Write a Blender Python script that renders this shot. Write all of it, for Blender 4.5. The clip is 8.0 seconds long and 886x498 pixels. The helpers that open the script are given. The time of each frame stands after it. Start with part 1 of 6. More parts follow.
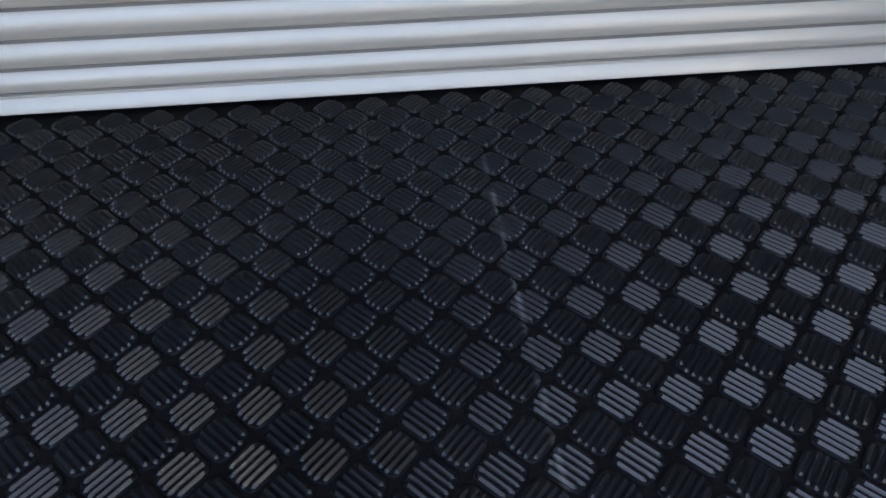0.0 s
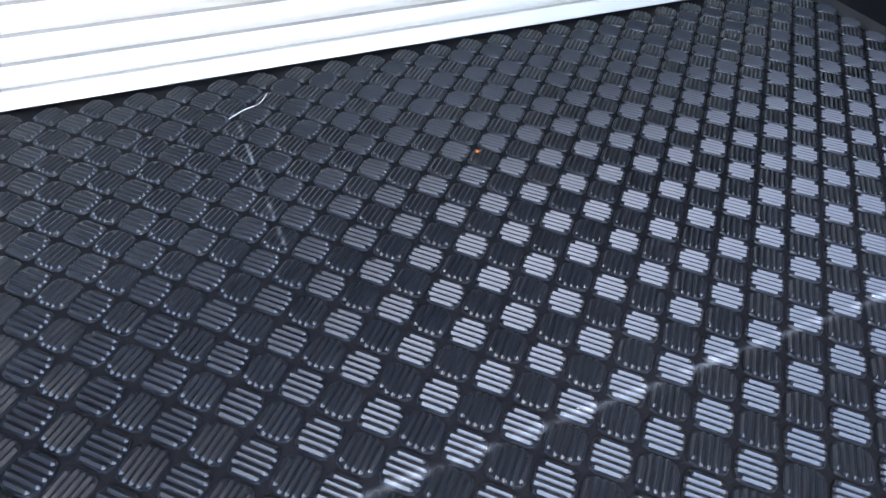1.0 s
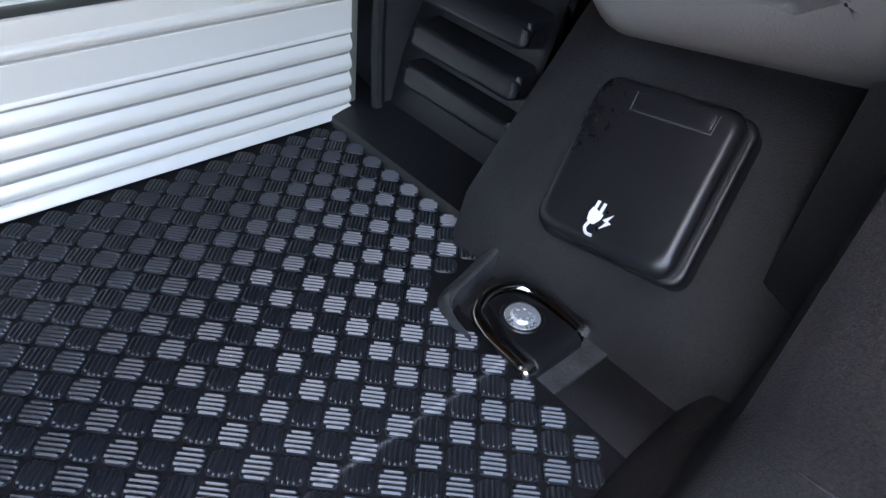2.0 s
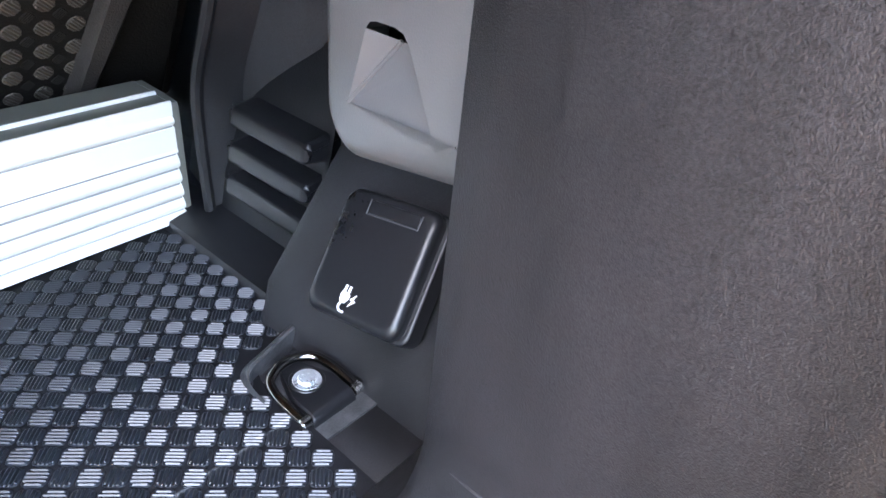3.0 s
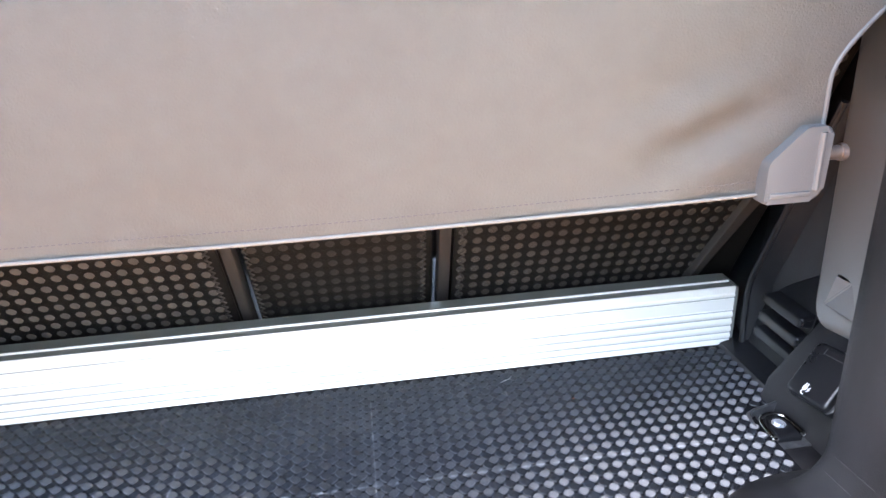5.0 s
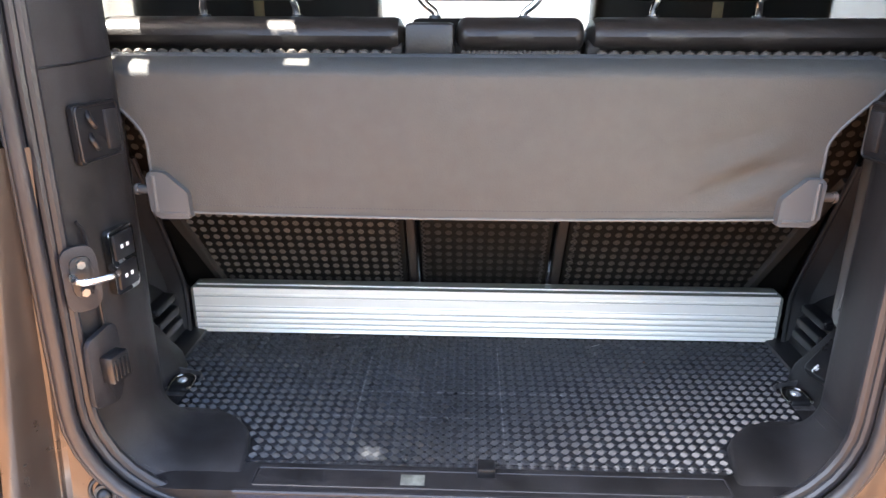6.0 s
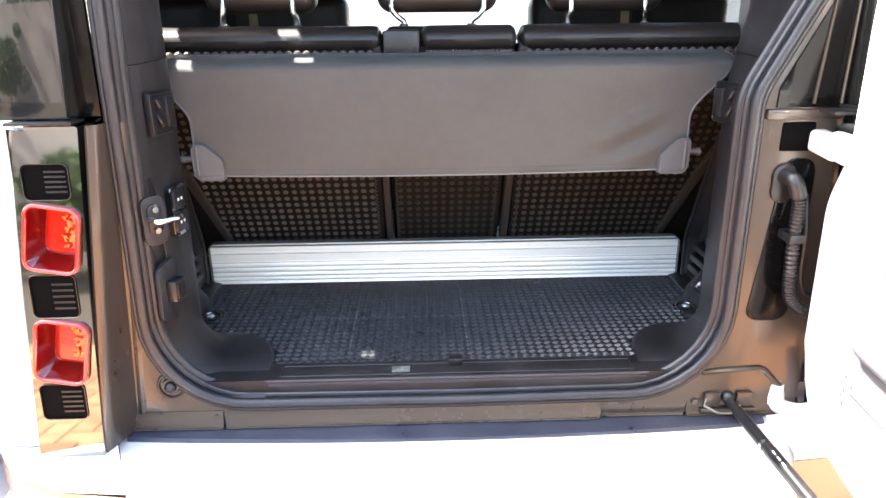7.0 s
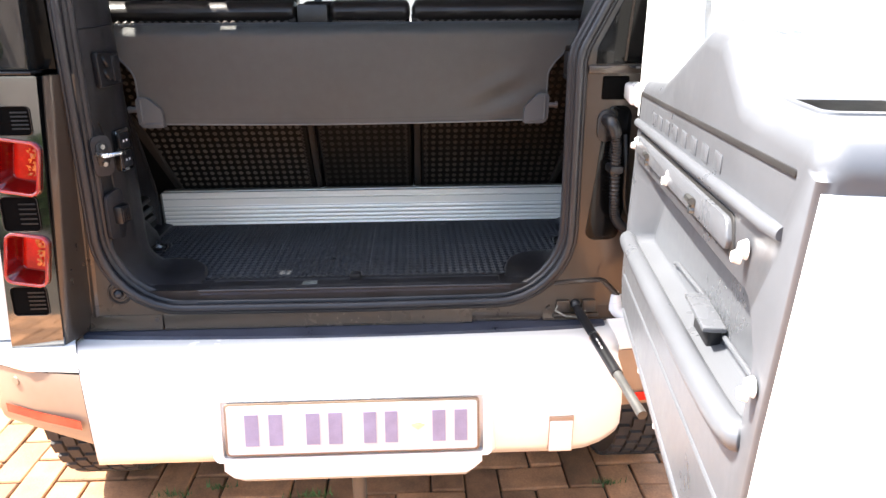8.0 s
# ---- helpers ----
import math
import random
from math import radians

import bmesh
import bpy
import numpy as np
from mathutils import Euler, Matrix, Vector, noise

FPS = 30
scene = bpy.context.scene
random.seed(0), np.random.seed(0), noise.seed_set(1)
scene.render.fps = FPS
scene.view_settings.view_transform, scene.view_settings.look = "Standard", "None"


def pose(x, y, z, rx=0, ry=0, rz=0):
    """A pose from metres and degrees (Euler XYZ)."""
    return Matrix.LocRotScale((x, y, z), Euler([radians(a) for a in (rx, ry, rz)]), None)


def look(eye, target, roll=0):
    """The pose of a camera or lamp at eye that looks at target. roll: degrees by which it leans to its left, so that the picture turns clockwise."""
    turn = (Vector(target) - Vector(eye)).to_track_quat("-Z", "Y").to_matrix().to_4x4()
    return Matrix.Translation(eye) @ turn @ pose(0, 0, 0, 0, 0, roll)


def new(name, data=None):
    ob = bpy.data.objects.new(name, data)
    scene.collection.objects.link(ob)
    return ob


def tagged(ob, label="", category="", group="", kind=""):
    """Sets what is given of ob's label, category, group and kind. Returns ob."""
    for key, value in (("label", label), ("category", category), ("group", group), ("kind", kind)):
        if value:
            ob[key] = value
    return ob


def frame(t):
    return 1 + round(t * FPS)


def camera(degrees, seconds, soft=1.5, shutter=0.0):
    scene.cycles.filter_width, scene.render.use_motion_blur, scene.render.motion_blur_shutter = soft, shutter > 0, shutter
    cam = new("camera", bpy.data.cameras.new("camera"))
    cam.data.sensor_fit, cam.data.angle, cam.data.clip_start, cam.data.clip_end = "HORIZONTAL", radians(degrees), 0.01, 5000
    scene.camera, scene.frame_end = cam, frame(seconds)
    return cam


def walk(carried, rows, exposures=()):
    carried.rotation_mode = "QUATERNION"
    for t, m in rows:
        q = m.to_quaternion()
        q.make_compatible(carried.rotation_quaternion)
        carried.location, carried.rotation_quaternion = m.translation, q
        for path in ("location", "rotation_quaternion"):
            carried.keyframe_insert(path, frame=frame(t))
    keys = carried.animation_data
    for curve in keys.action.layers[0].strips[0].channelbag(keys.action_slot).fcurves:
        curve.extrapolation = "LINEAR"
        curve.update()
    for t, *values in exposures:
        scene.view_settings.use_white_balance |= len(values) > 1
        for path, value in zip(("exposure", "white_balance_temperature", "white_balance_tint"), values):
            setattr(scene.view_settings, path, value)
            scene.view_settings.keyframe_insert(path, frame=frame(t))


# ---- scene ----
cam = camera(67.0, 8.0)
# seconds, eye, (yaw, pitch, roll) in degrees
PATH = [
    (0, (-0.0094, -0.2526, 0.1563), (-6.2, -45.31, -0.10)),
    (0.2, (0.0403, -0.2731, 0.1662), (-8.3, -46.60, 0.3)),
    (0.4, (0.0795, -0.2800, 0.1567), (-14.73, -45.56, 2.05)),
    (0.6, (0.1265, -0.2860, 0.1574), (-18.81, -45.24, 2.63)),
    (0.8, (0.1573, -0.2886, 0.1634), (-23.95, -45.54, 3.54)),
    (1, (0.1915, -0.2897, 0.1630), (-26.44, -44.55, 4.01)),
    (1.2, (0.2173, -0.2926, 0.1683), (-31.01, -43.49, 6.17)),
    (2.3, (0.3741, -0.3422, 0.2432), (-49.39, -38.15, 7.02)),
    (2.5, (0.3817, -0.3548, 0.2546), (-50.27, -36.49, 6.63)),
    (3, (0.3536, -0.4236, 0.2905), (-52.80, -33.95, 6.63)),
    (3.5, (0.3159, -0.4806, 0.3391), (-45.62, -33.38, 2.82)),
    (4, (0.2758, -0.5626, 0.4107), (-29.50, -29.75, -0.64)),
    (4.5, (0.1733, -0.6654, 0.4753), (-15.57, -25.62, -2.88)),
    (5, (0.0440, -0.8329, 0.5376), (-6.84, -22.07, -2.67)),
    (5.2, (-0.0067, -0.9271, 0.5711), (-4.41, -20.13, -1.24)),
    (6.3, (-0.0347, -1.3117, 0.6316), (2.76, -19.79, -0.06)),
    (6.5, (-0.0352, -1.3828, 0.6383), (1.79, -20.62, -0.44)),
    (7, (-0.0578, -1.5640, 0.6315), (-1.76, -19.37, -0.51)),
    (7.5, (-0.0268, -1.7387, 0.6365), (-3.17, -20.17, -1.18)),
    (8, (0.1443, -1.8791, 0.6032), (-2.37, -20.23, -0.32)),
]


def gaze(eye, turn):
    yaw, pitch, roll = turn
    return pose(*eye, 90 + pitch, 0, yaw) @ pose(0, 0, 0, 0, 0, roll)


walk(cam, [(t, gaze(eye, turn)) for t, eye, turn in PATH],
     exposures=[(0.0, 2.35), (0.3, 3.25), (0.6, 3.95), (1.0, 4.4), (2.3, 3.95), (3.0, 5.2), (3.5, 6.1), (3.75, 6.25), (4.0, 6.3), (4.6, 5.55), (5.2, 4.5), (6.3, 3.95), (7.3, 3.7), (7.6, 3.25), (8.0, 2.7)])

# ---- light ----
SUN_TO = Vector((-0.50, 0.14, 0.85)).normalized()
world = bpy.data.worlds.new("world")
scene.world = world
world.use_nodes = True
wn = world.node_tree
sky = wn.nodes.new("ShaderNodeTexSky")
sky.sky_type, sky.sun_disc = "NISHITA", False
sky.dust_density, sky.ozone_density, sky.air_density = 3.4, 0.6, 1.0
sky.sun_elevation = math.asin(SUN_TO.z)
sky.sun_rotation = math.atan2(SUN_TO.x, SUN_TO.y)
wn.links.new(sky.outputs[0], wn.nodes["Background"].inputs[0])
wn.nodes["Background"].inputs[1].default_value = 0.12
sun = new("sun", bpy.data.lights.new("sun", "SUN"))
sun.data.energy, sun.data.angle, sun.data.color = 4.0, radians(0.55), (1.0, 0.95, 0.87)
sun.matrix_world = look(SUN_TO * 20, (0, 0, 0))


# ---- materials ----
def material(name, colour, rough=0.5, metal=0.0, spread=0.12, scale=8.0, bump=0.0, bump_scale=200.0, coat=0.0, spec=0.5, rough_spread=0.1, stretch=(1, 1, 1), second=None):
    """A principled surface whose colour and roughness wander at two scales, with a fine relief."""
    m = bpy.data.materials.new(name)
    m.use_nodes = True
    nt = m.node_tree
    b = nt.nodes["Principled BSDF"]
    tc, mp = nt.nodes.new("ShaderNodeTexCoord"), nt.nodes.new("ShaderNodeMapping")
    mp.inputs["Scale"].default_value = stretch
    nt.links.new(tc.outputs["Object"], mp.inputs[0])
    n1, n2 = nt.nodes.new("ShaderNodeTexNoise"), nt.nodes.new("ShaderNodeTexNoise")
    n1.inputs["Scale"].default_value, n1.inputs["Detail"].default_value = scale, 4
    n2.inputs["Scale"].default_value, n2.inputs["Detail"].default_value = scale * 14, 3
    for n in (n1, n2):
        nt.links.new(mp.outputs[0], n.inputs["Vector"])
    add = nt.nodes.new("ShaderNodeMath")
    add.operation = "MULTIPLY_ADD"
    add.inputs[1].default_value = 0.4
    nt.links.new(n2.outputs[0], add.inputs[0])
    nt.links.new(n1.outputs[0], add.inputs[2])
    ramp = nt.nodes.new("ShaderNodeValToRGB")
    dark = second or tuple(c * (1 - spread) for c in colour)
    light = tuple(min(1, c * (1 + spread)) for c in colour)
    ramp.color_ramp.elements[0].position, ramp.color_ramp.elements[1].position = 0.45, 0.95
    ramp.color_ramp.elements[0].color, ramp.color_ramp.elements[1].color = (*dark, 1), (*light, 1)
    nt.links.new(add.outputs[0], ramp.inputs[0])
    nt.links.new(ramp.outputs[0], b.inputs["Base Color"])
    rr = nt.nodes.new("ShaderNodeMapRange")
    rr.inputs[1].default_value, rr.inputs[2].default_value = 0.4, 1.0
    rr.inputs[3].default_value, rr.inputs[4].default_value = max(0.02, rough - rough_spread), min(1, rough + rough_spread)
    nt.links.new(add.outputs[0], rr.inputs[0])
    nt.links.new(rr.outputs[0], b.inputs["Roughness"])
    b.inputs["Metallic"].default_value = metal
    b.inputs["Coat Weight"].default_value = coat
    b.inputs["Coat Roughness"].default_value = 0.05
    b.inputs["Specular IOR Level"].default_value = spec
    if bump:
        n3 = nt.nodes.new("ShaderNodeTexNoise")
        n3.inputs["Scale"].default_value, n3.inputs["Detail"].default_value = bump_scale, 3
        nt.links.new(mp.outputs[0], n3.inputs["Vector"])
        bp = nt.nodes.new("ShaderNodeBump")
        bp.inputs["Strength"].default_value, bp.inputs["Distance"].default_value = bump, 0.002
        nt.links.new(n3.outputs[0], bp.inputs["Height"])
        nt.links.new(bp.outputs[0], b.inputs["Normal"])
    return m


RUBBER = material("rubber mat", (0.0095, 0.0095, 0.0110), 0.74, spread=0.3, scale=6, bump=0.15, bump_scale=900, rough_spread=0.12, spec=0.14)
STUD = material("worn rubber studs", (0.0125, 0.0148, 0.0195), 0.33, spread=0.3, scale=5, rough_spread=0.08, spec=0.72)


def handled(mat, scale, depth, stretch):
    """A film of dust and handling marks: streaks that lift the colour and the gloss."""
    nt = mat.node_tree
    b = nt.nodes["Principled BSDF"]
    geo, mp, noise = nt.nodes.new("ShaderNodeNewGeometry"), nt.nodes.new("ShaderNodeMapping"), nt.nodes.new("ShaderNodeTexNoise")
    mp.inputs["Scale"].default_value = stretch
    noise.inputs["Scale"].default_value, noise.inputs["Detail"].default_value, noise.inputs["Roughness"].default_value = scale, 6, 0.62
    nt.links.new(geo.outputs["Position"], mp.inputs[0])
    nt.links.new(mp.outputs[0], noise.inputs["Vector"])
    rng, mix = nt.nodes.new("ShaderNodeMapRange"), nt.nodes.new("ShaderNodeVectorMath")
    rng.inputs[1].default_value, rng.inputs[2].default_value = 0.32, 0.68
    rng.inputs[3].default_value, rng.inputs[4].default_value = 1 - depth, 1 + depth
    mix.operation = "MULTIPLY"
    nt.links.new(noise.outputs[0], rng.inputs[0])
    nt.links.new(b.inputs["Base Color"].links[0].from_socket, mix.inputs[0])
    nt.links.new(rng.outputs[0], mix.inputs[1])
    nt.links.new(mix.outputs[0], b.inputs["Base Color"])


def scuff(m, lines, dust):
    """Adds pale scuffs along straight lines (axis, place, width, from, to) and blotchy dust to a material."""
    nt = m.node_tree
    b = nt.nodes["Principled BSDF"]
    geo, sep = nt.nodes.new("ShaderNodeNewGeometry"), nt.nodes.new("ShaderNodeSeparateXYZ")
    nt.links.new(geo.outputs["Position"], sep.inputs[0])

    def math_node(op, a, c):
        n = nt.nodes.new("ShaderNodeMath")
        n.operation = op
        for k, v in enumerate((a, c)):
            if isinstance(v, (int, float)):
                n.inputs[k].default_value = v
            else:
                nt.links.new(v, n.inputs[k])
        return n.outputs[0]
    noise_1 = nt.nodes.new("ShaderNodeTexNoise")
    noise_1.inputs["Scale"].default_value, noise_1.inputs["Detail"].default_value = 70, 3
    nt.links.new(geo.outputs["Position"], noise_1.inputs["Vector"])
    patchy = math_node("MAXIMUM", math_node("MULTIPLY", math_node("SUBTRACT", noise_1.outputs[0], 0.42), 5.0), 0.0)
    total = 0.0
    for axis, place, width, start, stop in lines:
        along, across = (sep.outputs[0], sep.outputs[1]) if axis == "x" else (sep.outputs[1], sep.outputs[0])
        near_line = math_node("MAXIMUM", math_node("SUBTRACT", 1.0, math_node("DIVIDE", math_node("ABSOLUTE", math_node("SUBTRACT", across, place), 0), width)), 0.0)
        inside = math_node("MULTIPLY", math_node("GREATER_THAN", along, start), math_node("LESS_THAN", along, stop))
        total = math_node("ADD", math_node("MULTIPLY", near_line, inside), total)
    noise_2 = nt.nodes.new("ShaderNodeTexNoise")
    noise_2.inputs["Scale"].default_value, noise_2.inputs["Detail"].default_value = 9, 5
    nt.links.new(geo.outputs["Position"], noise_2.inputs["Vector"])
    film = math_node("MULTIPLY", math_node("MAXIMUM", math_node("SUBTRACT", noise_2.outputs[0], 0.45), 0.0), dust)
    mask = math_node("MINIMUM", math_node("ADD", math_node("MULTIPLY", total, patchy), film), 1.0)
    mix = nt.nodes.new("ShaderNodeMix")
    mix.data_type = "RGBA"
    old = b.inputs["Base Color"].links[0].from_socket
    nt.links.new(mask, mix.inputs[0])
    nt.links.new(old, mix.inputs[6])
    mix.inputs[7].default_value = (0.20, 0.21, 0.22, 1)
    nt.links.new(mix.outputs[2], b.inputs["Base Color"])


scuff(STUD, [("x", -0.215, 0.0020, -0.36, 0.52), ("x", -0.290, 0.0012, -0.30, 0.34), ("y", 0.028, 0.0014, -0.36, -0.05), ("y", 0.215, 0.0010, -0.12, -0.04), ("y", -0.21, 0.0012, -0.36, -0.10)], 0.10)
scuff(RUBBER, [("x", -0.215, 0.0016, -0.36, 0.52)], 0.05)
ALU = material("brushed aluminium", (0.97, 0.94, 0.85), 0.34, 0.22, 0.03, 3, stretch=(0.02, 1, 1), rough_spread=0.06)
TRIM = material("grained black plastic", (0.0128, 0.0124, 0.0138), 0.46, spread=0.7, scale=850, bump=0.28, bump_scale=1650, spec=0.42)
handled(TRIM, 11, 0.75, (1, 1, 0.28))
TRIM_SMOOTH = material("satin black plastic", (0.0065, 0.0067, 0.0080), 0.38, spread=0.12, scale=6, bump=0.1, bump_scale=900)
LID = material("satin lid plastic", (0.010, 0.0104, 0.012), 0.30, spread=0.25, scale=20, bump=0.06, bump_scale=1500, rough_spread=0.05)
GREY_TRIM = material("grey pillar plastic", (0.1275, 0.1266, 0.1249), 0.40, spread=0.06, scale=5, bump=0.12, bump_scale=900)
COVER = material("cover cloth", (0.1245, 0.1228, 0.1145), 0.72, spread=0.10, second=(0.105, 0.1005, 0.0905), scale=3, bump=0.4, bump_scale=500)
COVER_PLASTIC = material("cover end plastic", (0.070, 0.073, 0.075), 0.5, spread=0.06, scale=8, bump=0.15, bump_scale=700)
LEATHER = material("black leather", (0.020, 0.0155, 0.013), 0.42, spread=0.2, scale=9, bump=0.3, bump_scale=300)
SEAT_CLOTH = material("seat back sheet", (0.0105, 0.0085, 0.0068), 0.7, spec=0.2, spread=0.2, scale=7, bump=0.2, bump_scale=500)
# paler than the sheet: light caught by one kind of stud, as colour
SEAT_STUD = material("seat back studs", (0.062, 0.050, 0.040), 0.5, spec=0.3, spread=0.2, scale=7)
SEAT_STUD_FLAT = material("darker seat back studs", (0.026, 0.0215, 0.0175), 0.55, spec=0.3, spread=0.2, scale=7)
STRAP = material("strap", (0.03375, 0.027, 0.0225), 0.7, spread=0.2, scale=20, bump=0.3, bump_scale=600)
BRONZE = material("pale bronze plastic", (0.192, 0.136, 0.096), 0.4, 0.1, 0.08, 3, coat=0.2)
CORNER = material("pale bronze paint", (0.30, 0.222, 0.165), 0.4, 0.1, 0.08, 3, coat=0.2)
JAMB = material("dark bronze paint", (0.056, 0.0435, 0.0345), 0.30, 0.50, 0.08, 3, coat=0.4, rough_spread=0.06)
SEAL = material("seal rubber", (0.016, 0.016, 0.0185), 0.38, spread=0.25, scale=10, bump=0.05, bump_scale=600, spec=0.50, rough_spread=0.06)
WHITE = material("white paint", (0.80, 0.80, 0.79), 0.25, spread=0.03, scale=2, coat=0.6, rough_spread=0.05)
SILVER = material("tailgate panel", (0.102, 0.108, 0.120), 0.33, 0.15, 0.10, 5, 0.04, 1500)
BLACK_GLOSS = material("gloss black", (0.005, 0.005, 0.005), 0.03, spread=0.1, scale=3, coat=1.0, spec=0.9, rough_spread=0.01)
BLACK_GLOSS.node_tree.nodes["Principled BSDF"].inputs["Coat IOR"].default_value = 2.1
PIANO = material("piano black", (0.003, 0.003, 0.003), 0.12, spread=0.2, spec=0.2, rough_spread=0.03)
# near-black that puts the shade of hollows into colour
SHADE_BLACK = material("shade black", (0.002, 0.002, 0.002), 0.7, spread=0.2, spec=0.03)
THREAD = material("seam thread", (0.06, 0.06, 0.065), 0.6, spread=0.2)
RED_CUP = material("dark red cup", (0.112, 0.0021, 0.0021), 0.08, spread=0.2, scale=10, coat=0.6, rough_spread=0.03)
RED_LENS = material("red lens", (0.58, 0.012, 0.005), 0.12, spread=0.35, scale=25, coat=0.5, rough_spread=0.05)
RED_BEZEL = material("red lamp rim", (0.294, 0.0084, 0.0063), 0.12, spread=0.1, scale=12, coat=1.0, rough_spread=0.05)
EMBLEM = material("faded emblem", (0.66, 0.47, 0.30), 0.4, spread=0.4, scale=90)
AMBER = material("amber reflector", (0.8, 0.16, 0.03), 0.2, spread=0.6, scale=60, rough_spread=0.05)
# darker metal tone that stands for the shade inside the bar's slots
GROOVE_SHADE = material("groove shade", (0.42, 0.41, 0.38), 0.5, 0.3, 0.2, 30, stretch=(0.1, 1, 1))
ZINC = material("dull zinc", (0.22, 0.22, 0.21), 0.35, 1.0, 0.2, 40, rough_spread=0.1)
WEATHERED = material("weathered aluminium", (0.27, 0.265, 0.222), 0.42, 0.45, 0.12, 20, stretch=(0.1, 1, 1))
BOLT_ZINC = material("bolt zinc", (0.70, 0.73, 0.76), 0.30, 0.7, 0.15, 60, rough_spread=0.1)
ROD_GREY = material("grey rod", (0.085, 0.085, 0.083), 0.38, 0.4, 0.1, 20)
BLACK_CHROME = material("black chrome", (0.30, 0.29, 0.28), 0.12, 1.0, 0.1, 30, rough_spread=0.05)
SCUFFED = material("scuffed grey plate", (0.070, 0.070, 0.072), 0.38, 0.35, 0.5, 60, bump=0.2, bump_scale=400)
PEG = material("dull peg metal", (0.24, 0.20, 0.18), 0.35, 0.8, 0.1, 30)
CHROME = material("zinc", (0.72, 0.72, 0.70), 0.22, 1.0, 0.1, 30, rough_spread=0.1)
STEP_PAD = material("step pad plastic", (0.026, 0.030, 0.046), 0.36, spread=0.3, scale=14, bump=0.12, bump_scale=700, spec=0.65)
STEEL_DARK = material("black steel", (0.012, 0.012, 0.013), 0.35, 0.2, 0.1, 30)
GLASS_DARK = material("privacy glass", (0.010, 0.011, 0.011), 0.03, spread=0.1, scale=2, coat=1.0, rough_spread=0.01)
CLEAR = bpy.data.materials.new("clear glass")
CLEAR.use_nodes = True
clear_shader = CLEAR.node_tree.nodes["Principled BSDF"]
clear_shader.inputs["Transmission Weight"].default_value = 1.0
clear_shader.inputs["Roughness"].default_value = 0.0
clear_shader.inputs["Base Color"].default_value = (0.93, 0.96, 0.95, 1)
PRINT = material("white print", (0.8, 0.8, 0.8), 0.5, spread=0.05)
PALE_PATCH = material("pale sill patch", (0.11, 0.118, 0.106), 0.5, spread=0.5, scale=120)
PLATE = material("plate face", (0.585, 0.57, 0.585), 0.35, spread=0.04, scale=5)
PLATE_INK = material("plate ink", (0.26, 0.235, 0.36), 0.4, spread=0.15, scale=30)
TYRE = material("tyre rubber", (0.045, 0.04, 0.036), 0.85, spread=0.35, scale=10, bump=0.4, bump_scale=150)
BRICK = material("clay paver", (0.34, 0.170, 0.080), 0.85, spread=0.45, scale=11, bump=0.6, bump_scale=110)
BRICK_FAR = material("clay paving", (0.34, 0.170, 0.080), 0.85, spread=0.45, scale=11, bump=0.6, bump_scale=110)


def piece_by_piece(mat, node_type, socket):
    """Each brick takes a tone and a piece of the pattern of its own."""
    nt = mat.node_tree
    b = nt.nodes["Principled BSDF"]
    info, rng, mul = nt.nodes.new(node_type), nt.nodes.new("ShaderNodeMapRange"), nt.nodes.new("ShaderNodeVectorMath")
    rng.inputs[3].default_value, rng.inputs[4].default_value = 0.62, 1.30
    mul.operation = "MULTIPLY"
    nt.links.new(info.outputs[socket], rng.inputs[0])
    nt.links.new(b.inputs["Base Color"].links[0].from_socket, mul.inputs[0])
    nt.links.new(rng.outputs[0], mul.inputs[1])
    nt.links.new(mul.outputs[0], b.inputs["Base Color"])
    mp = next(n for n in nt.nodes if n.bl_idname == "ShaderNodeMapping")
    far = nt.nodes.new("ShaderNodeMath")
    far.operation = "MULTIPLY"
    far.inputs[1].default_value = 37.0
    nt.links.new(info.outputs[socket], far.inputs[0])
    nt.links.new(far.outputs[0], mp.inputs["Location"])


piece_by_piece(BRICK, "ShaderNodeObjectInfo", "Random")
piece_by_piece(BRICK_FAR, "ShaderNodeNewGeometry", "Random Per Island")
JOINT = material("sand joint", (0.055, 0.042, 0.028), 0.95, spread=0.3, scale=20, bump=0.5, bump_scale=100)
PLASTER = material("plaster", (0.42, 0.36, 0.31), 0.9, spread=0.15, scale=2, bump=0.3, bump_scale=60)
PALE = material("pale wall", (0.72, 0.68, 0.60), 0.9, spread=0.08, scale=1)
LEAF = material("leaves", (0.075, 0.14, 0.032), 0.6, spread=0.5, scale=6)
BARK = material("bark", (0.10, 0.075, 0.05), 0.9, spread=0.3, scale=12)
BELT = material("beige webbing", (0.40, 0.34, 0.20), 0.8, spread=0.15, scale=40)
# darkened lining colour for shade painted along grooves and gaps
SILVER_SHADE = material("lining gap shade", (0.020, 0.019, 0.019), 0.5, spread=0.2)
HEADLINER = material("headliner", (0.03, 0.03, 0.03), 0.9, spread=0.1)


# ---- mesh helpers ----
def part(name, bm, mat, parent=None, label="", smooth=True, angle=35):
    me = bpy.data.meshes.new(name)
    bmesh.ops.recalc_face_normals(bm, faces=bm.faces)
    bm.to_mesh(me)
    bm.free()
    me.materials.append(mat)
    if smooth:
        me.shade_smooth()
        me.set_sharp_from_angle(angle=radians(angle))
    ob = new(name, me)
    if parent is not None:
        ob.parent = parent
    if label:
        tagged(ob, label)
    return ob


def thing(name, label, category, group="", kind="", at=(0, 0, 0)):
    ob = new(name)
    ob.location = at
    ob.empty_display_size = 0.05
    return tagged(ob, label, category, group, kind)


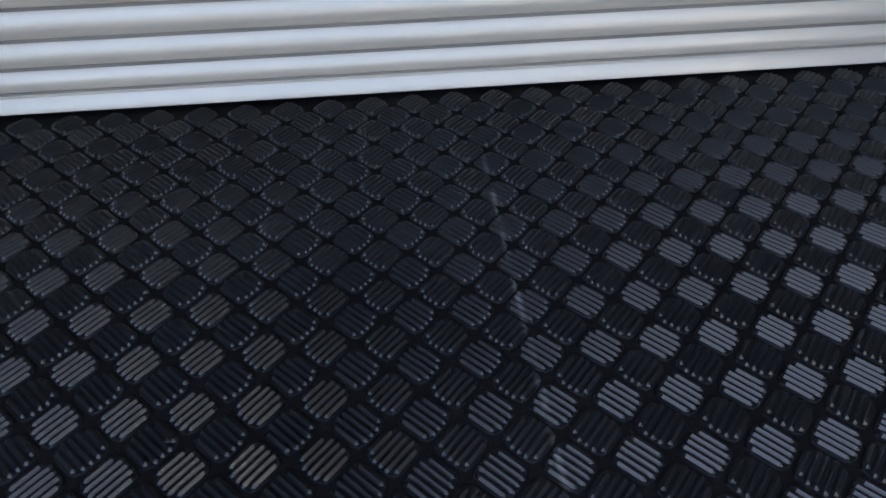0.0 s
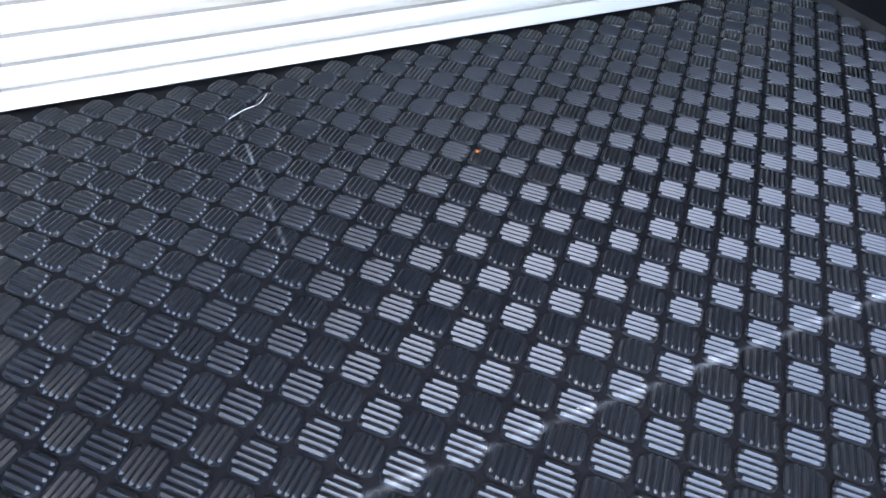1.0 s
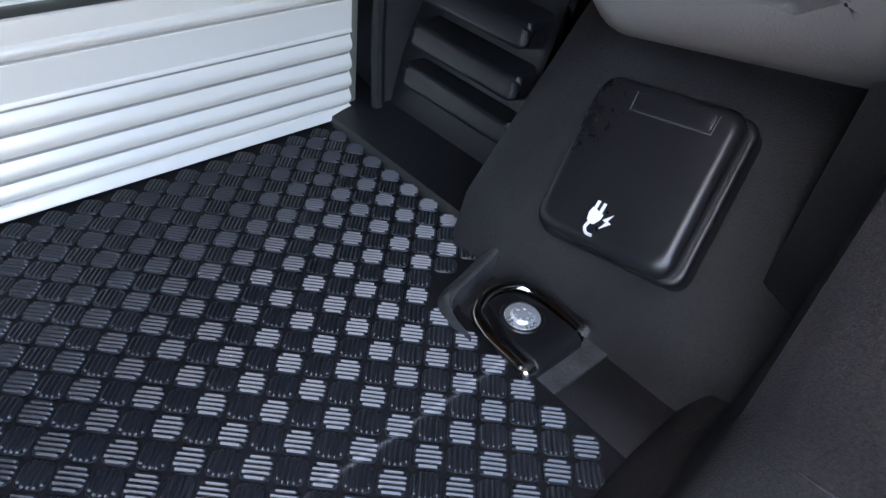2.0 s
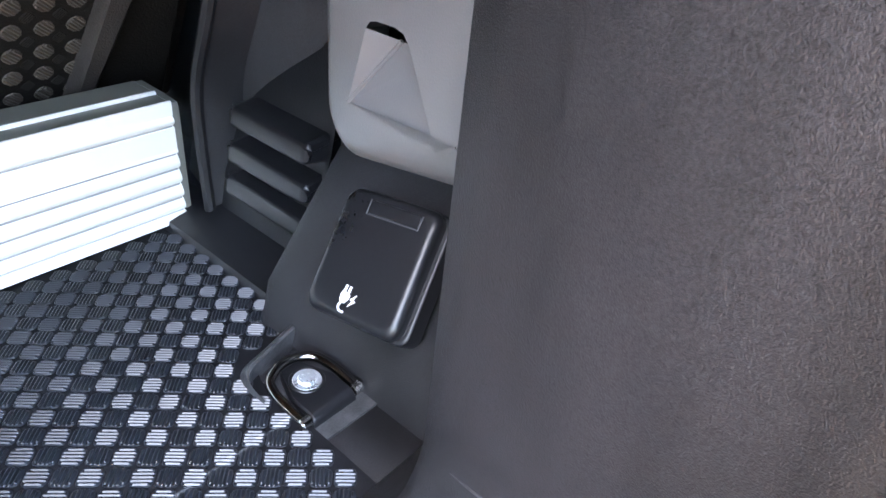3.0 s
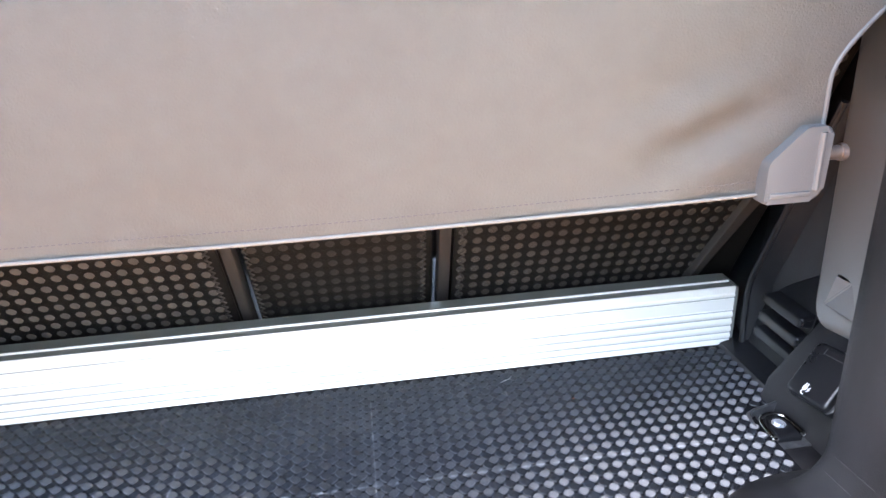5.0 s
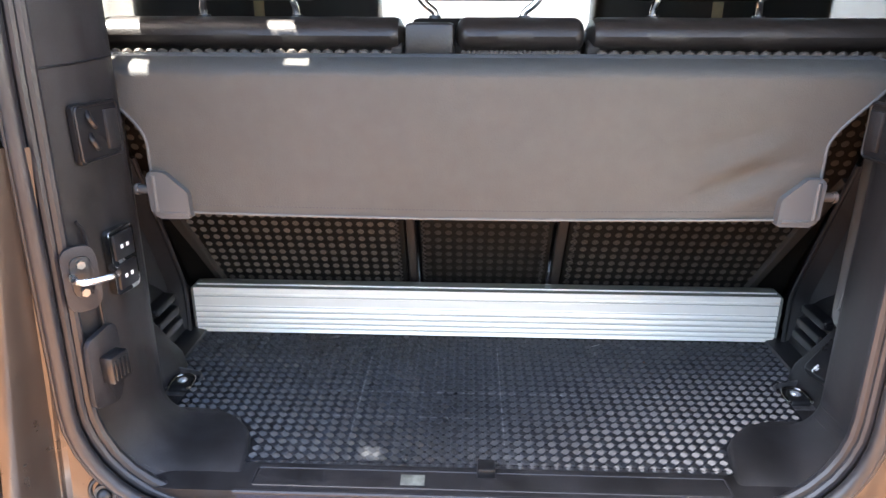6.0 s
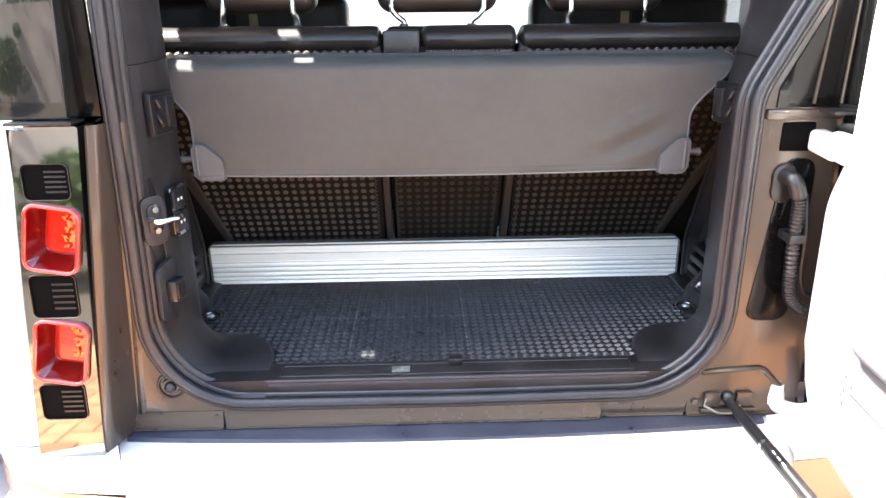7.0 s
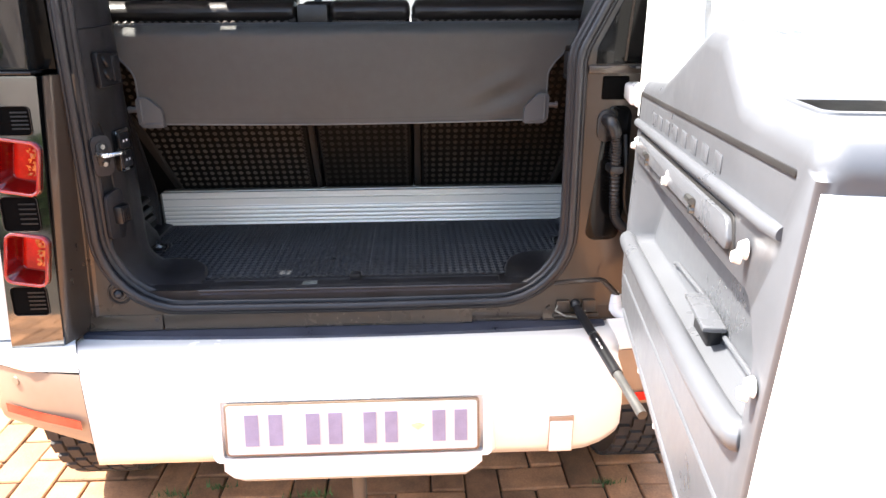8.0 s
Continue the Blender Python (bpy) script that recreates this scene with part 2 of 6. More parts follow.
def box(bm, lo, hi, bevel=0.0, m=None, seg=2):
    """A bevelled box from corner lo to corner hi, moved by m."""
    c, s = (Vector(lo) + Vector(hi)) / 2, Vector(hi) - Vector(lo)
    vs = bmesh.ops.create_cube(bm, size=1, matrix=Matrix.Translation(c) @ Matrix.Diagonal((*s, 1)))["verts"]
    if bevel:
        es = list({e for v in vs for e in v.link_edges})
        r = bmesh.ops.bevel(bm, geom=es, offset=bevel, segments=seg, affect="EDGES", profile=0.5)
        vs = list({v for f in r["faces"] for v in f.verts} | {v for v in vs if v.is_valid})
    if m is not None:
        bmesh.ops.transform(bm, matrix=m, verts=[v for v in vs if v.is_valid])
    return bm


def solid_box(lo, hi, bevel=0.0, m=None):
    return box(bmesh.new(), lo, hi, bevel, m)


def prism(bm, pts, lo, hi, axis="y", bevel=0.0, m=None, seg=2):
    """Extrudes an outline of (a, b) along an axis; (a, b) are the other two axes in order x, y, z."""
    def place(p, w):
        return {"x": (w, p[0], p[1]), "y": (p[0], w, p[1]), "z": (p[0], p[1], w)}[axis]
    v0 = [bm.verts.new(place(p, lo)) for p in pts]
    v1 = [bm.verts.new(place(p, hi)) for p in pts]
    n = len(pts)
    fs = [bm.faces.new(v0), bm.faces.new(v1[::-1])]
    for i in range(n):
        fs.append(bm.faces.new((v0[i], v1[i], v1[(i + 1) % n], v0[(i + 1) % n])))
    vs = v0 + v1
    if bevel:
        rim = list({e for f in fs[:2] for e in f.edges})
        r = bmesh.ops.bevel(bm, geom=rim, offset=bevel, segments=seg, affect="EDGES", profile=0.5)
        vs = list({v for f in r["faces"] for v in f.verts} | {v for v in vs if v.is_valid})
    if m is not None:
        bmesh.ops.transform(bm, matrix=m, verts=[v for v in vs if v.is_valid])
    return bm


def rounded(corners, per=8, closed=True):
    """An outline through corners (a, b, radius)."""
    out, n = [], len(corners)
    for i, (a, b, r) in enumerate(corners):
        if (not closed and i in (0, n - 1)) or r <= 0:
            out.append(Vector((a, b)))
            continue
        p, q, s = Vector((a, b)), Vector(corners[i - 1][:2]), Vector(corners[(i + 1) % n][:2])
        u, w = (q - p).normalized(), (s - p).normalized()
        half = math.acos(max(-1, min(1, u.dot(w)))) / 2
        d = min(r / max(math.tan(half), 1e-4), (q - p).length * 0.49, (s - p).length * 0.49)
        p0, p1 = p + u * d, p + w * d
        for k in range(per + 1):
            f = k / per
            # between a parabola and a circle: a conic with the corner as its handle
            h = math.sin(half)
            wgt = (1 - f) ** 2 + 2 * f * (1 - f) * h + f * f
            out.append((p0 * (1 - f) ** 2 + p * (2 * f * (1 - f) * h) + p1 * f * f) / wgt)
    return out


def rrect(x0, x1, z0, z1, r, per=5):
    return rounded([(x0, z0, r), (x1, z0, r), (x1, z1, r), (x0, z1, r)], per)


def loft(bm, loops, closed=True, cap=False):
    """Skins loops of 3D points that all have the same count."""
    rows = [[bm.verts.new(p) for p in l] for l in loops]
    n = len(rows[0])
    for a, b in zip(rows, rows[1:]):
        for i in range(n if closed else n - 1):
            j = (i + 1) % n
            bm.faces.new((a[i], a[j], b[j], b[i]))
    if cap:
        bm.faces.new(rows[0][::-1])
        bm.faces.new(rows[-1])
    return bm


def tube(bm, pts, r, seg=10, closed=False, squash=1.0, ring=None):
    """A round bar along points; ring(i) may vary the radius."""
    pts = [Vector(p) for p in pts]
    n, loops, side = len(pts), [], None
    for i, p in enumerate(pts):
        t = (pts[(i + 1) % n] - pts[i - 1]) if closed else (pts[min(i + 1, n - 1)] - pts[max(i - 1, 0)])
        t.normalize()
        if side is None:
            side = t.orthogonal().normalized()
        side = (side - t * side.dot(t)).normalized()
        up = t.cross(side)
        rr = r * (ring(i) if ring else 1)
        loops.append([p + side * math.cos(a) * rr + up * math.sin(a) * rr * squash for a in (2 * math.pi * k / seg for k in range(seg))])
    if closed:
        loops.append(loops[0])
    loft(bm, loops, True, not closed)
    if closed:
        bmesh.ops.remove_doubles(bm, verts=bm.verts, dist=1e-6)
    return bm


def curve_points(ctrl, per=8):
    """A smooth line through control points."""
    c = [Vector(p) for p in ctrl]
    c = [2 * c[0] - c[1]] + c + [2 * c[-1] - c[-2]]
    out = []
    for i in range(1, len(c) - 2):
        for k in range(per):
            t = k / per
            out.append(0.5 * ((2 * c[i]) + (c[i + 1] - c[i - 1]) * t + (2 * c[i - 1] - 5 * c[i] + 4 * c[i + 1] - c[i + 2]) * t * t + (3 * c[i] - c[i - 1] - 3 * c[i + 1] + c[i + 2]) * t ** 3))
    return out + [c[-2]]


def disc(bm, centre, r, depth, axis=(0, -1, 0), seg=20, bevel=0.0):
    m = Matrix.Translation(Vector(centre) + Vector(axis).normalized() * depth / 2) @ Vector(axis).to_track_quat("Z", "Y").to_matrix().to_4x4()
    vs = bmesh.ops.create_cone(bm, cap_ends=True, segments=seg, radius1=r, radius2=r - bevel, depth=depth, matrix=m)
    return bm


GROUND = -0.88

# ---- ground ----
bm = bmesh.new()
v = [bm.verts.new(p) for p in ((-60, -60, GROUND - 0.012), (60, -60, GROUND - 0.012), (60, 60, GROUND - 0.012), (-60, 60, GROUND - 0.012))]
bm.faces.new(v)
ground = tagged(part("ground", bm, JOINT, smooth=False), "sandy bed under reddish clay paving bricks", "ground", kind="structure")

# ---- the car: shell and rear opening ----
car = thing("car", "white off-road car with open boot and dark bronze rear frame", "car", at=(0, 0, GROUND))
car_inv = Matrix.Translation((0, 0, -GROUND))


def on_car(ob):
    ob.parent = car
    ob.matrix_parent_inverse = car_inv
    return ob


def cpart(name, bm, mat, label="", smooth=True, angle=35):
    return on_car(part(name, bm, mat, None, label, smooth, angle))


REAR = -0.485
# corners (x, z, radius) of the opening and of the rear frame round it
OPEN = [(-0.525, 1.00, 0.08), (-0.542, 0.55, 0.3), (-0.556, -0.042, 0.17), (0.0, -0.046, 0.0), (0.492, -0.042, 0.17), (0.486, 0.505, 0.10), (0.585, 0.70, 0.10), (0.585, 1.00, 0.08)]


def opening(inset, y):
    pts = rounded(OPEN, 8)
    out = []
    n = len(pts)
    for i, p in enumerate(pts):
        t = (pts[(i + 1) % n] - pts[i - 1]).normalized()
        q = p + Vector((-t.y, t.x)) * inset
        out.append(Vector((q.x, y, q.y)))
    return out


OUTER = [(-0.540, 1.10, 0.02), (-0.552, 0.50, 0.02), (-0.622, -0.085, 0.005), (0.0, -0.085, 0.0), (0.640, -0.085, 0.005), (0.648, 0.40, 0.02), (0.640, 0.60, 0.02), (0.630, 1.10, 0.02)]
outer_loop = [Vector((p.x, REAR, p.y)) for p in rounded(OUTER, 8)]
bm = bmesh.new()
back_loop = [Vector((p.x, -0.40, p.z)) for p in outer_loop]
loft(bm, [back_loop, outer_loop, opening(-0.012, REAR), opening(-0.006, REAR + 0.004), opening(0.0, REAR + 0.014), opening(0.004, -0.45)])
cpart("rear_frame", bm, JAMB, "dark bronze painted frame round the boot opening")

# the seal: two soft lips on a carrier
bm = bmesh.new()
tube(bm, opening(0.003, REAR - 0.002), 0.0095, 12, True)
cpart("seal_lip", bm, SEAL)
bm = bmesh.new()
tube(bm, opening(0.008, REAR + 0.018), 0.0072, 10, True)
cpart("seal_lip", bm, SEAL)
bm = bmesh.new()
tube(bm, opening(0.0150, REAR + 0.027), 0.0080, 10, True)
cpart("seal_lip", bm, SEAL)
bm = bmesh.new()
tube(bm, opening(-0.0085, REAR - 0.001), 0.0045, 8, True)
cpart("seal_carrier", bm, SEAL)

# gloss black upper frame beside the glass
bm = bmesh.new()
prism(bm, [(0.516, 0.484), (0.640, 0.484), (0.640, 0.60), (0.631, 1.08), (0.612, 1.08), (0.612, 0.705), (0.517, 0.515)], REAR - 0.004, REAR + 0.004, "y", 0.001)
cpart("upper_frame", bm, PIANO, "gloss black upper rear frame")
bm = bmesh.new()
prism(bm, [(-0.5455, 1.08), (-0.600, 1.08), (-0.602, 0.484), (-0.559, 0.484)], REAR - 0.004, REAR + 0.004, "y", 0.001)
cpart("upper_frame", bm, PIANO, "gloss black upper rear frame")
for x0, x1 in ((0.575, 0.590), (0.620, 0.622)):
    bm = bmesh.new()
    tube(bm, [(x0, REAR - 0.005, 0.490), (x1, REAR - 0.005, 0.75)], 0.0028, 8)
    cpart("frame_bead", bm, JAMB)

# lower step below the opening
for x0, x1, back in ((-0.618, -0.4325, 0.0), (-0.4285, 0.268, 0.0), (0.271, 0.428, 0.008), (0.4315, 0.636, 0.003)):
    y = REAR - 0.006 + back
    bm = bmesh.new()
    prism(bm, [(y - 0.003, -0.094), (y - 0.003, -0.0845), (y, -0.080), (y + 0.001, -0.064), (y + 0.004, -0.055), (y + 0.03, -0.055), (y + 0.03, -0.094)], x0, x1, "x", 0.0016)
    panel = cpart("lower_frame", bm, JAMB)
    bm = bmesh.new()
    tube(bm, [(x0 + 0.002, y - 0.004, -0.0868), (x1 - 0.002, y - 0.004, -0.0868)], 0.0022, 8)
    part("folded_edge", bm, JAMB, panel)


def bolt_cap(x, z, r, cup=False):
    bm = bmesh.new()
    disc(bm, (x, REAR + 0.001, z), r, 0.007, bevel=0.002)
    if cup:
        bmesh.ops.create_uvsphere(bm, u_segments=16, v_segments=10, radius=r * 0.62, matrix=Matrix.Translation((x, REAR - 0.006, z)))
        tube(bm, [(x + math.cos(a) * r * 1.35, REAR - 0.001, z + math.sin(a) * r * 1.45) for a in (2 * math.pi * k / 28 for k in range(28))], 0.0030, 8, True)
    return cpart("bump_stop" if cup else "plug", bm, TRIM_SMOOTH if cup else JAMB, angle=30)


bolt_cap(-0.519, 0.0, 0.017, True)
for x, z in ((-0.444, -0.066), (0.445, -0.060)):
    bolt_cap(x, z, 0.007)

# ---- sill plate ----
bm = bmesh.new()
box(bm, (-0.352, -0.470, -0.020), (0.360, -0.409, -0.0065), 0.003)
sill = cpart("sill_plate", bm, STEP_PAD, "black plastic loading sill plate")
bm = bmesh.new()
tube(bm, [(p.x, p.y, -0.0055) for p in rrect(-0.330, 0.336, -0.456, -0.418, 0.004)], 0.0019, 8, True)
part("sill_rim", bm, SEAL, sill)
bm = bmesh.new()
tube(bm, [(-0.352, -0.468, -0.0075), (0.360, -0.468, -0.0075)], 0.0040, 10)
part("sill_lip", bm, SEAL, sill)
bm = bmesh.new()
for i in range(44):
    x = -0.318 + i * 0.0148
    box(bm, (x, -0.452, -0.0075), (x + 0.0085, -0.423, -0.0048), 0.0011, seg=1)
part("sill_ribs", bm, STEP_PAD, sill)
# small thin patch, paler than the ribs round it
bm = solid_box((-0.122, -0.449, -0.0050), (-0.088, -0.427, -0.0040), 0.0003)
part("label", bm, PALE_PATCH, sill, "small pale patch on the sill plate", smooth=False)
bm = solid_box((-0.014, -0.430, -0.008), (0.012, -0.405, 0.010), 0.003)
cpart("sill_clip", bm, TRIM_SMOOTH, "small black clip on the sill")


# ---- pillar trims ----
FOOT = [(-0.480, 0.350), (-0.436, 0.347), (-0.400, 0.350), (-0.375, 0.354), (-0.350, 0.362), (-0.330, 0.376), (-0.312, 0.397), (-0.298, 0.424), (-0.288, 0.454), (-0.281, 0.484), (-0.276, 0.520)]


def along_curve(table, y):
    """Straight interpolation in a table of (y, value)."""
    for (y0, a), (y1, b) in zip(table, table[1:]):
        if y <= y1:
            return a + (b - a) * max(0.0, (y - y0) / (y1 - y0))
    return table[-1][1]


def pillar_trim(side):
    """The grained reveal beside the opening, sweeping at its foot onto the load floor."""
    s = side
    a_x = 0.482 if s > 0 else 0.533
    reveal = [(-0.480, a_x + 0.016), (-0.462, a_x + 0.012), (-0.450, a_x + 0.004), (-0.444, a_x + 0.002), (-0.425, a_x + 0.006 if s > 0 else a_x - 0.008), (-0.380, 0.495 if s > 0 else 0.508), (-0.335, 0.504), (-0.316, 0.507), (-0.304, 0.512), (-0.298, 0.540), (-0.294, 0.575), (-0.276, 0.580)]
    height = [(-0.480, -0.038), (-0.462, -0.020), (-0.450, -0.014), (-0.444, -0.010), (-0.425, -0.002), (-0.380, 0.007), (-0.335, 0.011), (-0.310, 0.012), (-0.295, 0.010), (-0.286, 0.006), (-0.280, 0.001), (-0.276, -0.006)]

    def lean(y, z):
        if s < 0:
            return 0.0
        k = 1.0 if y < -0.44 else max(0.35, 1.0 - 0.65 * (y + 0.44) / 0.12)
        return min(0.099, max(0.0, z - 0.503) * 0.5) * k
    rows = []
    for y in (-0.480, -0.472, -0.462, -0.456, -0.450, -0.444, -0.435, -0.425, -0.41, -0.395, -0.38, -0.365, -0.35, -0.335, -0.325, -0.316, -0.310, -0.304, -0.300, -0.297, -0.294, -0.290, -0.286, -0.283, -0.280, -0.278, -0.276):
        x, z, tip = along_curve(reveal, y), along_curve(height, y), along_curve(FOOT, y)
        r = 0.155 - 0.05 * (y + 0.462) / 0.186
        high = 1.0 if y < -0.303 else 0.40
        pts = rounded([(x, high * f, 0) for f in (1, 0.85, 0.75, 0.68, 0.62, 0.57, 0.53, 0.49, 0.44, 0.36, 0.28)] + [(x + 0.002, z, r), (tip + 0.004, z, 0.008), (tip, z - 0.014, 0)], 10, closed=False)
        rows.append([Vector((s * (p.x + lean(y, p.y)), y, p.y)) for p in pts])
    bm = bmesh.new()
    loft(bm, rows, closed=False)
    bmesh.ops.remove_doubles(bm, verts=bm.verts, dist=1e-5)
    ob = cpart("pillar_trim", bm, TRIM, "grained black plastic pillar trim", angle=50)
    # dashed seam beside the seal
    edge = [p + Vector((-s * 0.0003, 0, 0.0003)) for p in rows[6]]
    run, bm = 0.0, bmesh.new()
    for p, q in zip(edge, edge[1:]):
        d = (q - p).length
        n = max(1, int(d / 0.004))
        for k in range(n):
            c = p.lerp(q, (k + 0.5) / n)
            run += d / n
            if c.z < 0.035 and run % 0.024 < 0.010:
                t = (q - p).normalized()
                tube(bm, [c - t * 0.0022, c + t * 0.0022], 0.0005, 5)
    part("dashed_seam", bm, THREAD, ob)
    # parting line above the hook plate
    bm = bmesh.new()
    tube(bm, [Vector((s * (along_curve(reveal, y) - 0.0002 + lean(y, 0.556)), y, 0.556 + (y + 0.44) * 0.06)) for y in (-0.44, -0.425, -0.40, -0.38, -0.35, -0.335, -0.316)], 0.0016, 6)
    part("parting_line", bm, STEEL_DARK, ob)
    return ob


trim = pillar_trim(1)
pillar_trim(-1)
for x, z, y0, y1 in ((0.5052, 0.0583, -0.326, -0.402), (0.4976, 0.0398, -0.326, -0.374)):
    bm = bmesh.new()
    tube(bm, [(x - 0.168 * (y0 - y) - 0.0003, y, z + 0.225 * (y0 - y)) for y in (y0 + (y1 - y0) * k / 6 for k in range(7))], 0.0006, 6, ring=lambda i: (0.4, 0.9, 1, 0.8, 1, 0.7, 0.3)[i])
    part("scratch", bm, SCUFFED, trim)


def hook_box(side):
    """The recessed plate with two hooks and a slider, high on the reveal."""
    s = side
    x, y = (0.499, -0.352) if s > 0 else (0.509, -0.376)
    m = Matrix.Translation((s * x, y, 0.474)) @ pose(0, 0, 0, 0, 0, 8 * s)
    bm = bmesh.new()
    prism(bm, rrect(-0.042, 0.042, -0.037, 0.037, 0.006), -0.004, 0.004, "x", 0.0015, m)
    plate = cpart("hook_plate", bm, TRIM_SMOOTH, "black plate with bag hooks")
    bm = bmesh.new()
    tube(bm, [(-s * 0.005, q[0], q[1]) for q in rrect(-0.039, 0.039, -0.034, 0.034, 0.006, 9)], 0.0016, 6, True)
    bmesh.ops.transform(bm, matrix=m, verts=bm.verts)
    sub = part("rim", bm, TRIM_SMOOTH, plate)
    for dz in (0.016, -0.012):
        bm = bmesh.new()
        tube(bm, curve_points([(-s * 0.003, -0.016, dz + 0.010), (-s * 0.008, -0.020, dz + 0.004), (-s * 0.010, -0.016, dz - 0.005), (-s * 0.007, -0.010, dz - 0.008)], 5), 0.0036, 8)
        bmesh.ops.transform(bm, matrix=m, verts=bm.verts)
        part("hook", bm, STEEL_DARK, plate)
    bm = solid_box((-0.008, 0.012, -0.026), (0.008, 0.036, 0.026), 0.002, m)
    part("slider", bm, TRIM, plate)
    return plate


for s in (1, -1):
    hook_box(s)

# ---- latch side: striker, switches, socket ----
bm = bmesh.new()
m = Matrix.Translation((-0.514, -0.458, 0.306)) @ pose(0, 0, 0, 0, 0, 48)
prism(bm, rrect(-0.021, 0.021, -0.046, 0.040, 0.015), -0.0015, 0.004, "y", 0.001, m)
cpart("striker_recess", bm, TRIM)
bm = bmesh.new()
prism(bm, rrect(-0.012, 0.013, -0.026, 0.027, 0.010), -0.004, 0.003, "y", 0.001, m)
plate = cpart("striker_plate", bm, STEEL_DARK, "dark striker plate of the door lock")
for dz in (0.022, -0.024):
    bm = bmesh.new()
    disc(bm, (0.0, -0.004, dz * 0.8), 0.0055, 0.005, seg=6)
    bmesh.ops.transform(bm, matrix=m, verts=bm.verts)
    part("screw", bm, ZINC, plate)
bm = bmesh.new()
tube(bm, curve_points([(-0.012, -0.004, 0.003), (-0.008, -0.030, 0.003), (0.030, -0.034, 0.004), (0.036, -0.004, 0.004)], 6), 0.0046, 10)
bmesh.ops.transform(bm, matrix=m, verts=bm.verts)
part("striker", bm, CHROME, plate)

bm = bmesh.new()
m = Matrix.Translation((-0.506, -0.376, 0.300)) @ pose(0, 0, 0, 0, 0, -8)
prism(bm, rrect(-0.026, 0.026, -0.046, 0.046, 0.008), -0.004, 0.007, "x", 0.0015, m)
panel = cpart("switch_panel", bm, BLACK_GLOSS, "black switch panel with two rocker switches")
for dz in (0.021, -0.021):
    bm = solid_box((0.004, -0.020, dz - 0.018), (0.010, 0.020, dz + 0.018), 0.002, m)
    sw = part("switch", bm, TRIM_SMOOTH, panel)
    for k in (-1, 1):
        bm = solid_box((0.0098, k * 0.006 - 0.003, dz - 0.003), (0.0106, k * 0.006 + 0.002, dz + 0.002), 0, m)
        part("mark", bm, PRINT, panel, smooth=False)

bm = bmesh.new()
m = Matrix.Translation((-0.514, -0.440, 0.172)) @ pose(0, 0, 0, 0, 0, -12)
prism(bm, rounded([(-0.034, -0.05, 0.012), (0.012, -0.062, 0.012), (0.030, -0.02, 0.01), (0.026, 0.055, 0.012), (-0.028, 0.045, 0.012)], 5), -0.005, 0.003, "x", 0.0015, m)
socket = cpart("trailer_socket_plate", bm, TRIM, "black cover plate with a small plug socket")
bm = solid_box((0.0, -0.014, -0.022), (0.022, 0.020, 0.018), 0.004, m)
part("socket", bm, TRIM_SMOOTH, socket)
bm = bmesh.new()
for k in range(4):
    box(bm, (0.0215, -0.010 + k * 0.007, -0.016), (0.024, -0.007 + k * 0.007, 0.012), 0.0006, m)
part("socket_ribs", bm, TRIM_SMOOTH, socket)
bm = bmesh.new()
tube(bm, curve_points([(-0.519, -0.440, 0.372), (-0.5175, -0.430, 0.352), (-0.5165, -0.427, 0.30), (-0.5165, -0.425, 0.24), (-0.5165, -0.424, 0.195)], 8), 0.0022, 8)
cpart("trim_welt", bm, TRIM_SMOOTH)

# ---- load floor, side trims ----
bm = bmesh.new()
box(bm, (-0.66, -0.470, -0.035), (0.66, 0.45, -0.0045))
cpart("load_floor", bm, TRIM, "black carpeted load floor", smooth=False)


